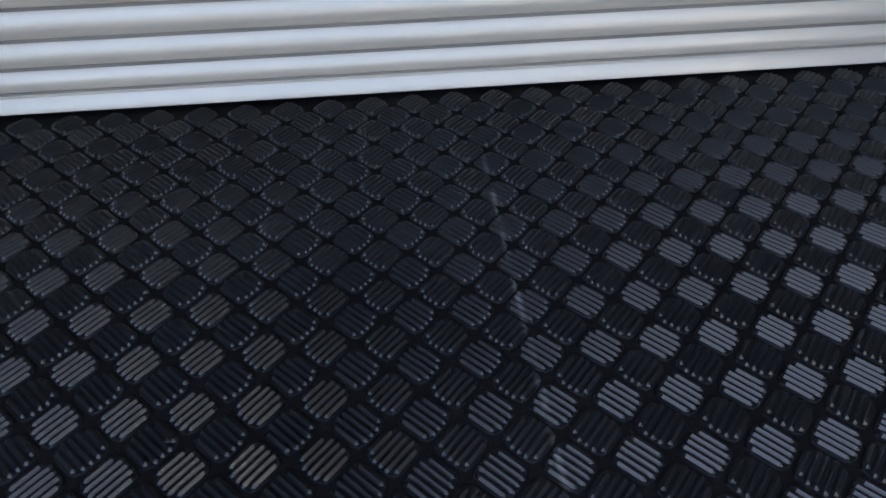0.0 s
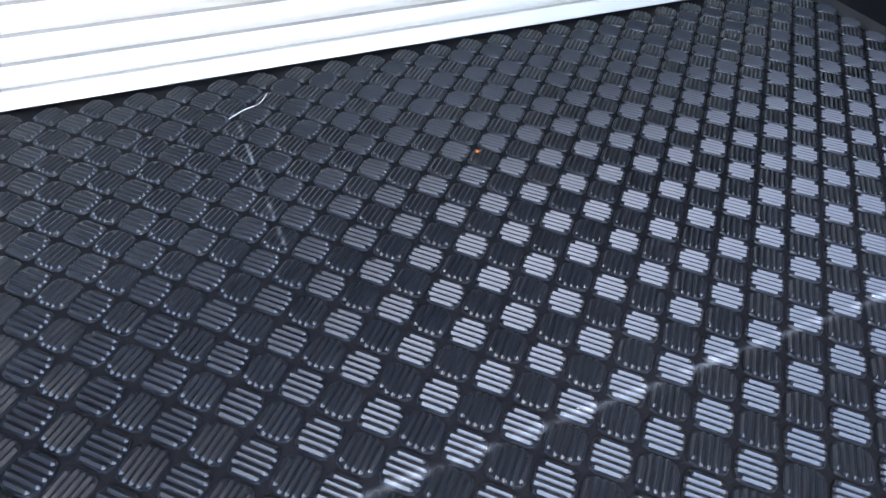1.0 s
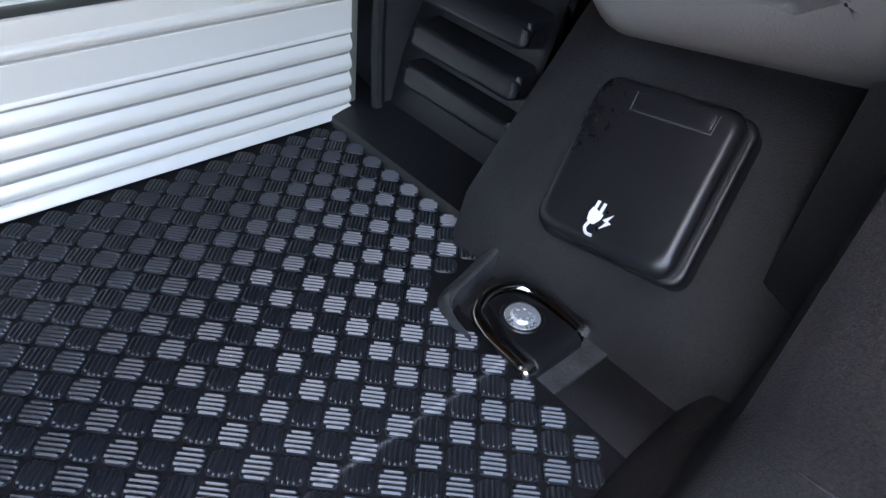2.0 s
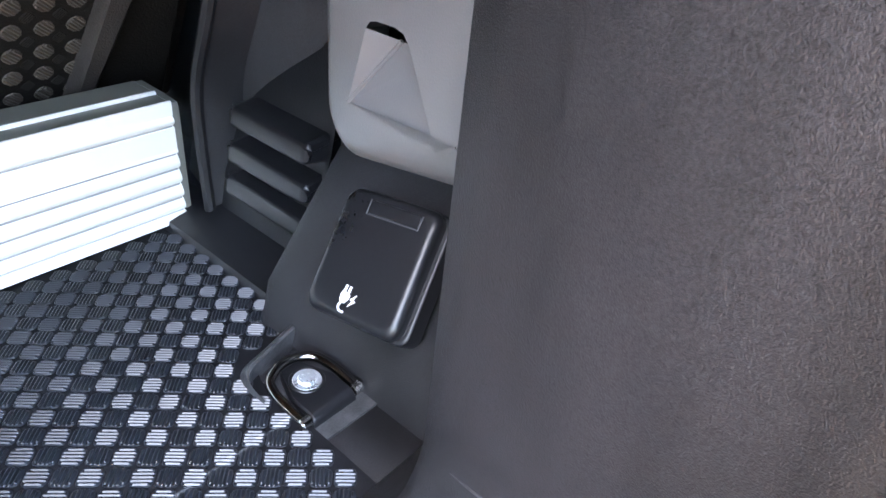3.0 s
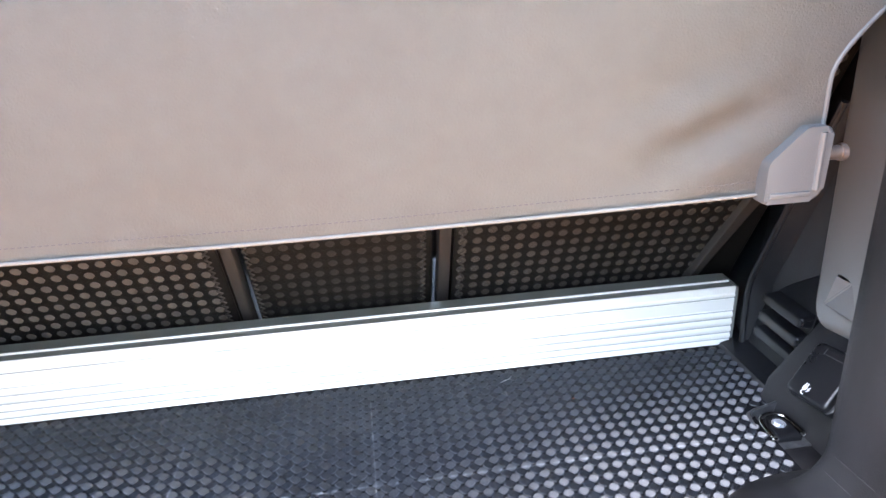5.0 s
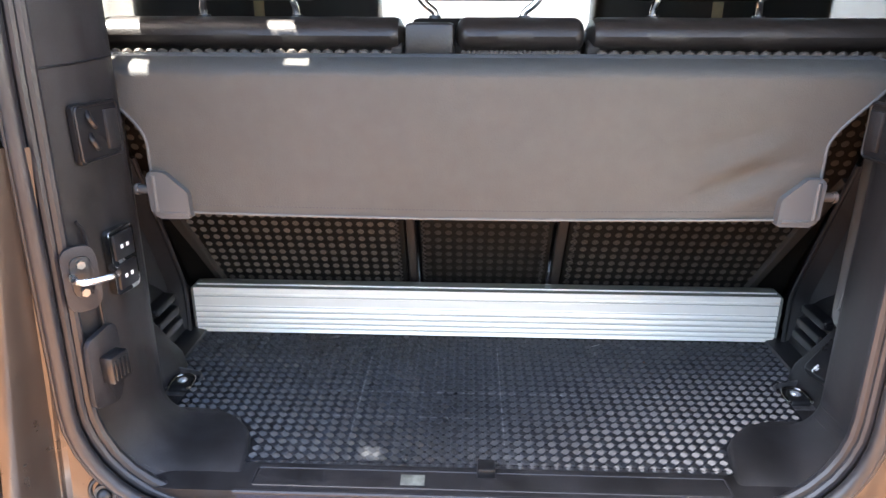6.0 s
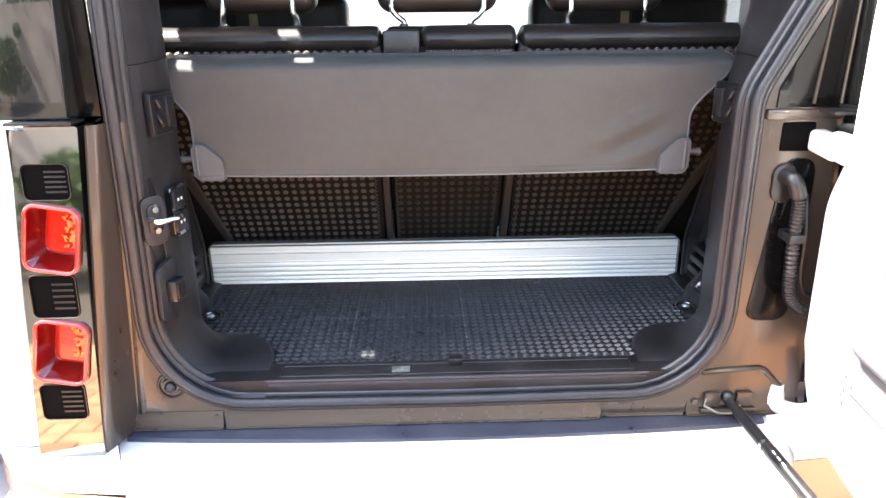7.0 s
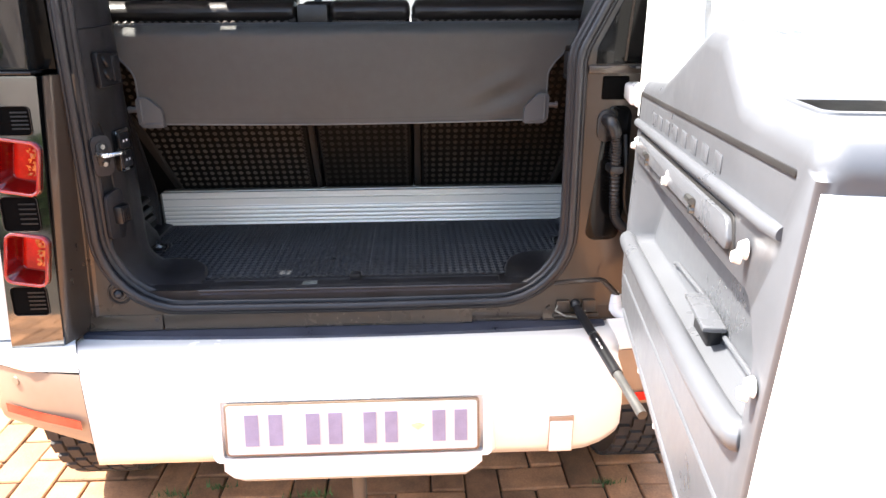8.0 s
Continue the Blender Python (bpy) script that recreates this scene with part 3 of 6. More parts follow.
def side_trim(side):
    """Ledge, ribbed cheek, sloping socket cheek and upright lip beside the load floor."""
    s = side

    def mirror(pts):
        return [Vector((s * p[0], p[1], p[2])) for p in pts]
    # ledge beside the mat
    bm = bmesh.new()
    loft(bm, [mirror([(x, y, z) for x, z in ((0.558, -0.004), (0.562, 0.0035), (0.571, 0.005), (0.590, 0.007), (0.600, 0.010))]) for y in (0.10, 0.0, -0.10, -0.15)], False)
    cpart("floor_ledge", bm, TRIM_SMOOTH)
    # ribbed cheek, leaning outwards
    bm = bmesh.new()
    prof = [(0.598, 0.004), (0.606, 0.040), (0.622, 0.090), (0.634, 0.150), (0.640, 0.30)]
    loft(bm, [mirror([(x + dx, y, z) for x, z in prof]) for y, dx in ((0.06, 0.02), (-0.02, 0.0), (-0.115, 0.0), (-0.125, -0.006))], False)
    cheek = cpart("ribbed_cheek", bm, TRIM_SMOOTH)
    for k, z in enumerate((0.036, 0.061, 0.088)):
        x = 0.610 + (z - 0.04) * 0.16
        bm = bmesh.new()
        y0, y1 = -0.1165 - 0.003 * (2 - k), -0.032
        prism(bm, rounded([(x - 0.018, z - 0.004, 0.003), (x + 0.02, z - 0.012, 0.001), (x + 0.02, z + 0.014, 0.001), (x - 0.014, z + 0.009, 0.004)], 4), y0, y1, "y", 0.0055, seg=4)
        if s < 0:
            bmesh.ops.transform(bm, matrix=Matrix.Diagonal((-1, 1, 1, 1)), verts=bm.verts)
        part("rib", bm, TRIM_SMOOTH, cheek)
    # sloping cheek towards the pillar
    bm = bmesh.new()
    prof = [(0.556, -0.003), (0.560, 0.008), (0.572, 0.026), (0.640, 0.112), (0.652, 0.135), (0.658, 0.18)]
    rows = []
    for y, dx, dz in ((-0.131, 0.034, 0.0), (-0.1315, 0.014, 0.0), (-0.135, 0.003, 0.0), (-0.143, 0.0, 0.0), (-0.17, 0.002, 0.0), (-0.20, 0.006, 0.0), (-0.28, 0.006, 0.0), (-0.31, 0.0, 0.0)):
        rows.append(mirror([(x + dx - (0.020 if i in (2, 3) else 0.012), y, z + dz) for i, (x, z) in enumerate(prof)]))
    loft(bm, rows, False)
    cpart("sloping_cheek", bm, TRIM, "grained black plastic side cheek")
    # upright lip that runs from the bar's end up and back
    line = curve_points([(0.592, -0.012, 0.0), (0.592, -0.009, 0.06), (0.591, -0.014, 0.11), (0.589, -0.040, 0.165), (0.588, -0.074, 0.240), (0.587, -0.113, 0.320), (0.586, -0.146, 0.390)], 8)
    bm = bmesh.new()
    tube(bm, mirror(line), 0.0045, 8)
    cpart("trim_lip", bm, TRIM)
    bm = bmesh.new()
    loft(bm, [mirror(line), mirror([(p[0] + 0.03, p[1] - 0.012, p[2]) for p in line]), mirror([(p[0] + 0.055, p[1] - 0.10, p[2]) for p in line])], False)
    cpart("lip_return", bm, TRIM)
    # side wall behind everything
    bm = bmesh.new()
    box(bm, (0.665 * s if s > 0 else -0.69, -0.44, -0.03), (0.69 if s > 0 else -0.665, 1.9, 0.52))
    cpart("side_lining", bm, TRIM_SMOOTH, smooth=False)


for s in (1, -1):
    side_trim(s)


def swell(outline, face, back, roll, steps=8):
    """A slab in the y-z plane whose rim rolls back by roll(point) from its face at x = face."""
    n = len(outline)
    area = sum(outline[i - 1].x * outline[i].y - outline[i].x * outline[i - 1].y for i in range(n))
    turn = 1 if area > 0 else -1
    norm = []
    for i in range(n):
        t = (outline[(i + 1) % n] - outline[i - 1]).normalized()
        norm.append(Vector((t.y, -t.x)) * turn)
    loops = [[Vector((back, p.x, p.y)) for p in outline]]
    for k in range(steps + 1):
        a = math.pi / 2 * k / steps
        loops.append([Vector((face + roll(p) * (1 - math.sin(a)), p.x - m.x * roll(p) * (1 - math.cos(a)), p.y - m.y * roll(p) * (1 - math.cos(a)))) for p, m in zip(outline, norm)])
    bm = bmesh.new()
    loft(bm, loops, True, True)
    return bm


def pillar_cover(side):
    """The grey upper pillar cover with a wedge-shaped pocket in its foot."""
    s = side
    outline = rounded([(-0.292, 0.138, 0.030), (-0.145, 0.110, 0.030), (-0.140, 0.32, 0.3), (-0.135, 0.85 if s > 0 else 0.46, 0.0), (-0.312, 0.85 if s > 0 else 0.46, 0.0), (-0.302, 0.4, 0.3)], 8)
    bm = swell(outline, 0.578, 0.64, lambda p: 0.013 + 0.019 * min(1.0, max(0.0, (-0.17 - p.x) / 0.10)))
    bmesh.ops.transform(bm, matrix=Matrix(((1, 0.2, 0, 0.042), (0, 1, 0, 0), (0, 0, 1, 0), (0, 0, 0, 1))), verts=bm.verts)
    if s < 0:
        bmesh.ops.transform(bm, matrix=Matrix.Diagonal((-1, 1, 1, 1)), verts=bm.verts)
    ob = cpart("pillar_cover", bm, GREY_TRIM, "grey plastic pillar cover with a wedge-shaped pocket")
    # pocket: a wedge sunk into the face, deepest under its dark mouth
    def skin(y, z, d=0.0):
        return Vector((s * (0.620 + 0.2 * y + d), y, z))
    rim = [(-0.1735, 0.1515), (-0.1880, 0.1945), (-0.1915, 0.1985), (-0.1965, 0.2000), (-0.2120, 0.2015), (-0.2185, 0.2005), (-0.2240, 0.1955), (-0.2480, 0.1550)]
    me = ob.data
    bm = bmesh.new()
    bm.from_mesh(me)
    bm.faces.ensure_lookup_table()
    front = max((f for f in bm.faces if len(f.verts) > 8), key=lambda f: -s * f.calc_center_median().x)
    edges = list(front.edges)
    bmesh.ops.delete(bm, geom=[front], context="FACES_ONLY")
    v = [bm.verts.new(skin(*p)) for p in rim]
    edges += [bm.edges.new((v[i], v[(i + 1) % len(v)])) for i in range(len(v))]
    bmesh.ops.triangle_fill(bm, use_beauty=True, edges=edges, normal=(-s, 0, 0))
    bmesh.ops.recalc_face_normals(bm, faces=bm.faces)
    bm.to_mesh(me)
    bm.free()
    me.shade_smooth()
    me.set_sharp_from_angle(angle=radians(30))
    deep_l, deep_r = skin(-0.2035, 0.1905, 0.013), skin(-0.2270, 0.1900, 0.014)
    top = [skin(*p) for p in rim]
    bm = bmesh.new()
    a, m0, f, m6 = (bm.verts.new(q) for q in (top[0], top[1], top[7], top[6]))
    dl, dr = bm.verts.new(deep_l), bm.verts.new(deep_r)
    for face in ((a, m0, dl), (a, dl, dr, f), (f, dr, m6)):
        bm.faces.new(face)
    part("pocket_slope", bm, GREY_TRIM, ob, smooth=False)
    bm = bmesh.new()
    front_loop = [bm.verts.new(q) for q in top[1:7]]
    back_loop = [bm.verts.new(q + Vector((s * 0.030, 0, -0.002))) for q in top[1:7]]
    for i in range(5):
        bm.faces.new((front_loop[i], front_loop[i + 1], back_loop[i + 1], back_loop[i]))
    bm.faces.new(back_loop)
    wl, wr = bm.verts.new(deep_l + Vector((s * 0.017, 0, 0))), bm.verts.new(deep_r + Vector((s * 0.017, 0, 0)))
    bm.faces.new((back_loop[0], wl, wr, back_loop[5]))
    part("pocket_mouth", bm, STEEL_DARK, ob, smooth=False)
    bm = bmesh.new()
    tube(bm, [top[0], deep_l + Vector((-s * 0.0003, 0, 0))], 0.0013, 8)
    part("pocket_ridge", bm, GREY_TRIM, ob)
    return ob


for s in (1, -1):
    pillar_cover(s)

def pillow(outline, z0, z1, r, m, steps=5, sag=0.0):
    """A slab in the x-y plane with a rim that rolls over by r; its top may swell by sag."""
    n = len(outline)
    mid = sum(outline, Vector((0, 0))) / n
    loops = [[m @ Vector((p.x, p.y, z0)) for p in outline]]
    for k in range(steps + 1):
        a = math.pi / 2 * k / steps
        inset, z = r * (1 - math.cos(a)), z1 - r + r * math.sin(a)
        ring = []
        for p in outline:
            d = p - mid
            q = Vector((math.copysign(max(abs(d.x) - inset, 0), d.x), math.copysign(max(abs(d.y) - inset, 0), d.y))) + mid
            ring.append(m @ Vector((q.x, q.y, z)))
        loops.append(ring)
    for k, f in enumerate((0.75, 0.45, 0.15)):
        base = loops[steps + 1]
        centre = sum(base, Vector()) / n
        loops.append([centre.lerp(p, f) + (m.to_3x3() @ Vector((0, 0, sag * (1 - f * f)))) for p in base])
    bm = bmesh.new()
    loft(bm, loops, True, True)
    return bm


# power socket lid on the sloping cheek
m = Matrix.Translation((0.581, -0.2155, 0.0665)) @ pose(0, 0, 0, 0, -50, 0) @ pose(0, 0, 0.0075, 0, 0, 9)
bm = pillow(rrect(-0.0375, 0.0365, -0.0362, 0.0330, 0.0075, 6), -0.006, 0.0065, 0.0022, m)
frame_ob = cpart("socket_frame", bm, TRIM_SMOOTH, "black plastic frame of a power socket", angle=50)
bm = pillow(rrect(-0.0365, 0.0365, -0.0325, 0.0325, 0.0085, 8), 0.0060, 0.0152, 0.0056, m, 8, 0.0006)
lid = part("socket_lid", bm, LID, frame_ob, "black power socket lid with a white plug symbol", angle=60)
bm = pillow(rrect(0.0235, 0.0312, -0.0215, 0.0125, 0.0020, 4), 0.0144, 0.0158, 0.0005, m, 2)
part("lid_grip", bm, LID, frame_ob)
bm = bmesh.new()
for p, q in (((0.0228, -0.0220), (0.0228, 0.0130)), ((0.0228, 0.0130), (0.0312, 0.0133)), ((0.0228, -0.0220), (0.0312, -0.0223))):
    tube(bm, [m @ Vector((*p, 0.0157)), m @ Vector((*q, 0.0152))], 0.00035, 5)
part("grip_line", bm, THREAD, frame_ob)
# plug with a cable and a small bolt beside it
bm = bmesh.new()
mi = m @ Matrix.Translation((-0.0225, 0.0045, 0.0157)) @ pose(0, 0, 0, 0, 0, -100) @ Matrix.Diagonal((0.80, 0.80, 1, 1))
prism(bm, rounded([(-0.0045, -0.0015, 0.001), (-0.0030, -0.0055, 0.002), (0.0010, -0.0062, 0.002), (0.0030, -0.0020, 0.001), (0.0030, 0.0012, 0.0006), (-0.0042, 0.0022, 0.0006)], 3), 0, 0.0005, "z", 0, mi)
for k in (0, 1):
    box(bm, (-0.0034 + k * 0.0036, 0.0010, 0), (-0.0018 + k * 0.0036, 0.0066, 0.0005), 0, mi @ pose(0, 0, 0, 0, 0, 6))
tube(bm, [mi @ Vector(p) for p in curve_points([(-0.0012, -0.0055, 0.0003), (-0.0016, -0.0090, 0.0003), (0.0008, -0.0112, 0.0003), (0.0042, -0.0108, 0.0003)], 4)], 0.0007, 6)
prism(bm, [(0.0078, 0.0040), (0.0042, -0.0012), (0.0064, -0.0014), (0.0050, -0.0062), (0.0092, -0.0006), (0.0068, -0.0002)], 0, 0.0005, "z", 0, mi)
part("plug_symbol", bm, PRINT, frame_ob, smooth=False)


def tie_ring(side):
    """A chrome D-ring on a black bolted foot, set in a pocket of the floor."""
    s = side
    ring = thing("tie_down_ring", "chrome tie-down ring with a bolted black foot on the load floor", "tie-down ring", "tie-down rings", at=(s * 0.5285, -0.2065, -0.0020))
    ring.scale = (0.92, 0.92, 0.92)

    def put(name, bm, mat):
        bmesh.ops.transform(bm, matrix=pose(0, 0, 0, 0, 0, -90), verts=bm.verts)
        if s < 0:
            bmesh.ops.transform(bm, matrix=Matrix.Diagonal((-1, 1, 1, 1)), verts=bm.verts)
        return part(name, bm, mat, ring)
    bm = bmesh.new()
    prism(bm, rounded([(-0.036, -0.024, 0.012), (0.082, -0.024, 0.004), (0.082, 0.046, 0.003), (-0.038, 0.036, 0.003)], 5), -0.006, -0.0012, "z", 0.001)
    put("pocket", bm, TRIM)
    bm = bmesh.new()
    prism(bm, rounded([(-0.030, -0.024, 0.020), (0.036, -0.025, 0.002), (0.036, 0.028, 0.002), (-0.030, 0.026, 0.020)], 6), -0.002, 0.0004, "z", 0.0004)
    put("base_plate", bm, SCUFFED)
    # a strap that lies over the plate and folds down in front of the rod
    side = [(-0.021, 0.0), (-0.021, 0.0080), (-0.0195, 0.0092)] + [(0.004 + 0.013 * k / 3, 0.0094) for k in range(4)] + [(0.0180 + 0.0068 * math.sin(a), 0.0026 + 0.0068 * math.cos(a)) for a in (math.pi / 2 * k / 6 for k in range(1, 7))] + [(0.0248, 0.0)]
    bm = bmesh.new()
    rows = []
    for x, z in side:
        # rounded at the far end, straight towards the fold
        half = 0.0165 if x > -0.004 else 0.0165 * math.sqrt(max(0.02, 1 - ((x + 0.004) / 0.0172) ** 2))
        rows.append([Vector((x, -half, 0.0)), Vector((x, -half, max(0.0, z - 0.0016))), Vector((x, -half * 0.93, z)), Vector((x, 0, z)), Vector((x, half * 0.93, z)), Vector((x, half, max(0.0, z - 0.0016))), Vector((x, half, 0.0))])
    loft(bm, rows, False)
    put("foot", bm, TRIM_SMOOTH)
    bm = bmesh.new()
    tube(bm, [(-0.0022 + 0.0104 * math.cos(a), 0.0104 * math.sin(a), 0.0092) for a in (2 * math.pi * k / 28 for k in range(28))], 0.0012, 8, True)
    put("collar", bm, STEEL_DARK)
    bm = bmesh.new()
    disc(bm, (-0.0022, 0.0, 0.0088), 0.0096, 0.0016, (0, 0, 1), 26, 0.0006)
    disc(bm, (-0.0022, 0.0, 0.0104), 0.0064, 0.0016, (0, 0, 1), 24, 0.0012)
    for k in range(6):
        a = math.pi / 3 * k
        disc(bm, (-0.0022 + 0.0037 * math.cos(a), 0.0037 * math.sin(a), 0.0116), 0.0012, 0.0007, (0, 0, 1), 8, 0.0004)
    put("bolt", bm, BOLT_ZINC)
    bm = bmesh.new()
    tube(bm, curve_points([(0.0225, 0.0205, 0.0050), (0.010, 0.0210, 0.0066), (-0.006, 0.0206, 0.0076), (-0.0185, 0.0155, 0.0084), (-0.0245, 0.0, 0.0088), (-0.0185, -0.0155, 0.0084), (-0.006, -0.0206, 0.0076), (0.010, -0.0210, 0.0066), (0.0225, -0.0205, 0.0050)], 6), 0.0032, 12)
    put("ring", bm, BLACK_CHROME)
    for side_y in (-1, 1):
        bm = bmesh.new()
        tube(bm, [(0.0207, side_y * 0.0172, 0.0050), (0.0207, side_y * 0.0232, 0.0050), (0.0207, side_y * 0.0242, 0.0050)], 0.0040, 14, ring=lambda i: (1, 1, 0.7)[i])
        put("rod_end", bm, CHROME)
    return ring


for s in (1, -1):
    tie_ring(s)

# ---- upper shell: roof, sides, floor pan ----
def pierced(bm, axis, lo, hi, holes):
    """A slab with rectangular holes (a0, a1, b0, b1) in the two directions across its axis."""
    k = "xyz".index(axis)
    p, q = [i for i in range(3) if i != k]
    cuts_p = sorted({lo[p], hi[p]} | {h[i] for h in holes for i in (0, 1)})
    cuts_q = sorted({lo[q], hi[q]} | {h[i] for h in holes for i in (2, 3)})
    for a0, a1 in zip(cuts_p, cuts_p[1:]):
        for b0, b1 in zip(cuts_q, cuts_q[1:]):
            a, b = (a0 + a1) / 2, (b0 + b1) / 2
            if any(h[0] < a < h[1] and h[2] < b < h[3] for h in holes):
                continue
            c0, c1 = list(lo), list(hi)
            c0[p], c1[p], c0[q], c1[q] = a0, a1, b0, b1
            box(bm, c0, c1)
    return bm


# openings added to the unseen roof so that sun patches fall inside
SUN_HOLES = [(-0.742, -0.690, -0.280, -0.246), (-0.585, -0.522, -0.192, -0.158), (-0.600, -0.532, -0.140, -0.086)]
for name, x1, z0, z1, mat in (("roof", 0.765, 1.03, 1.05, WHITE), ("headliner", 0.69, 1.00, 1.015, HEADLINER)):
    bm = bmesh.new()
    pierced(bm, "z", (-x1 if name == "roof" else -0.745, -0.44, z0), (x1, 1.75, z1), SUN_HOLES)
    cpart(name, bm, mat, smooth=False)
for s in (1, -1):
    bm = bmesh.new()
    # the three latch-side holes are likewise added to shape the sunlight
    holes = [(-0.232, -0.186, 0.800, 0.845), (-0.250, -0.190, 0.875, 0.975), (-0.150, -0.095, 0.80, 0.905)] if s < 0 else [(0.42, 1.15, 0.865, 0.935)]
    pierced(bm, "x", (min(s * 0.70, s * 0.712), -0.44, 0.45), (max(s * 0.70, s * 0.712), 1.9, 1.03), holes)
    cpart("upper_side", bm, BLACK_GLOSS, smooth=False)
bm = bmesh.new()
box(bm, (-0.80, -0.45, -0.34), (0.80, 3.2, -0.30))
cpart("floor_pan", bm, STEEL_DARK, smooth=False)
# lower body sides
for s in (1, -1):
    bm = bmesh.new()
    prof = [(0.66, 0.47), (0.72, 0.478), (0.78, 0.46), (0.86, 0.30), (0.90, 0.10), (0.91, -0.12), (0.90, -0.20), (0.86, -0.22)]
    rows = []
    for y, k in ((3.2, 1.0), (0.0, 1.0), (-0.40, 1.0), (-0.47, 0.985), (-0.515, 0.955), (-0.535, 0.90)):
        rows.append([Vector((s * (0.66 + (x - 0.66) * (k if y < -0.45 else 1)), y, z)) for x, z in prof])
    loft(bm, rows, False)
    cpart("body_side", bm, WHITE, "white painted body side")

# bonnet, nose and windscreen at the far end
bm = bmesh.new()
rows = []
for y, z, w in ((1.86, 0.505, 0.76), (1.95, 0.50, 0.80), (2.6, 0.47, 0.82), (3.1, 0.43, 0.80), (3.24, 0.38, 0.78), (3.28, 0.28, 0.77), (3.29, -0.20, 0.76)):
    rows.append([Vector((x * w, y, z - 0.03 * abs(x) ** 3)) for x in (-1.0, -0.94, -0.7, -0.35, 0.0, 0.35, 0.7, 0.94, 1.0)])
loft(bm, rows, False)
cpart("bonnet", bm, WHITE, "white painted bonnet and nose")
bm = bmesh.new()
prism(bm, rrect(-0.52, 0.52, 0.08, 0.26, 0.03), 3.285, 3.31, "y", 0.005)
cpart("grille", bm, TRIM_SMOOTH, "black front grille")
bm = bmesh.new()
pts = [(1.90, 0.505), (1.905, 0.505), (1.765, 1.03), (1.76, 1.03)]
prism(bm, pts, -0.70, 0.70, "x")
screen = cpart("windscreen", bm, CLEAR, "clear windscreen", smooth=False)
screen.visible_shadow = False
for s in (1, -1):
    bm = bmesh.new()
    tube(bm, [(s * 0.725, 1.905, 0.49), (s * 0.715, 1.76, 1.035)], 0.03, 10)
    cpart("screen_pillar", bm, BLACK_GLOSS)

# ---- rear corners: lamp columns, dark glass, bumper ----
LAMPS = ((0.645, 0.300), (0.658, 0.110))
# the column leans: its foot stands further back than its top
LEAN = Matrix(((1, 0, 0, 0), (0, 1, 0.09, -0.030), (0, 0, 1, 0), (0, 0, 0, 1)))


def lamp_frame(s, x, z):
    return Matrix.Translation((s * x, -0.535, z)) @ pose(0, 0, 0, 0, -s * 9.3, 0)


def lamp(s, x, z):
    """A square red lamp: raised rim, deep cup and inner reflector."""
    w, h = 0.045, 0.056
    m = lamp_frame(s, x, z)
    bm = bmesh.new()
    tube(bm, [(p.x, -0.006, p.y) for p in rrect(-w + 0.004, w - 0.004, -h + 0.004, h - 0.004, 0.016, 7)], 0.0034, 10, True)
    out, inn = rrect(-w + 0.002, w - 0.002, -h + 0.002, h - 0.002, 0.017, 7), rrect(-w + 0.006, w - 0.006, -h + 0.006, h - 0.006, 0.013, 7)
    loft(bm, [[Vector((p.x, y, p.y)) for p in l] for l, y in ((out, 0.004), (out, -0.006), (inn, -0.006), (inn, 0.004))])
    bmesh.ops.transform(bm, matrix=LEAN @ m, verts=bm.verts)
    rim = cpart("tail_lamp", bm, RED_BEZEL, "square red tail lamp with a raised rim")
    bm = bmesh.new()
    small = rrect(-w + 0.021, w - 0.012, -h + 0.024, h - 0.012, 0.010, 7)
    loft(bm, [[Vector((p.x, y, p.y)) for p in l] for l, y in ((inn, -0.004), (small, 0.030))])
    bmesh.ops.transform(bm, matrix=LEAN @ m, verts=bm.verts)
    part("cup", bm, RED_CUP, rim, "dark red glassy cup")
    bm = bmesh.new()
    bm.faces.new([bm.verts.new(Vector((p.x, 0.030, p.y))) for p in small])
    bmesh.ops.transform(bm, matrix=LEAN @ m, verts=bm.verts)
    part("lens", bm, RED_LENS, rim, "bright red inner lens")
    bm = bmesh.new()
    tube(bm, [(p.x, 0.0285, p.y) for p in small], 0.0012, 6, True)
    bmesh.ops.transform(bm, matrix=LEAN @ m, verts=bm.verts)
    part("cup_edge", bm, RED_BEZEL, rim)
    rg = random.Random(int(z * 1000))
    bm = bmesh.new()
    net = [[bm.verts.new((0.004 + a * 0.0040 + rg.uniform(-0.001, 0.001) + 0.003 * math.sin(b * 1.1), 0.0255 + rg.uniform(0, 0.003), -0.022 + b * 0.0050 + rg.uniform(-0.001, 0.001))) for a in range(7)] for b in range(12)]
    for b in range(11):
        for a in range(6):
            if rg.random() < 0.5 or a == 4:
                bm.faces.new((net[b][a], net[b][a + 1], net[b + 1][a + 1], net[b + 1][a]))
    if s > 0:
        bmesh.ops.transform(bm, matrix=Matrix.Diagonal((-1, 1, 1, 1)), verts=bm.verts)
    bmesh.ops.transform(bm, matrix=LEAN @ m, verts=bm.verts)
    part("reflector", bm, AMBER, rim, "orange reflector facets", smooth=False)
    return rim


def edge_loop(bm, pts):
    v = [bm.verts.new(p) for p in pts]
    return [bm.edges.new((v[i], v[(i + 1) % len(v)])) for i in range(len(v))]


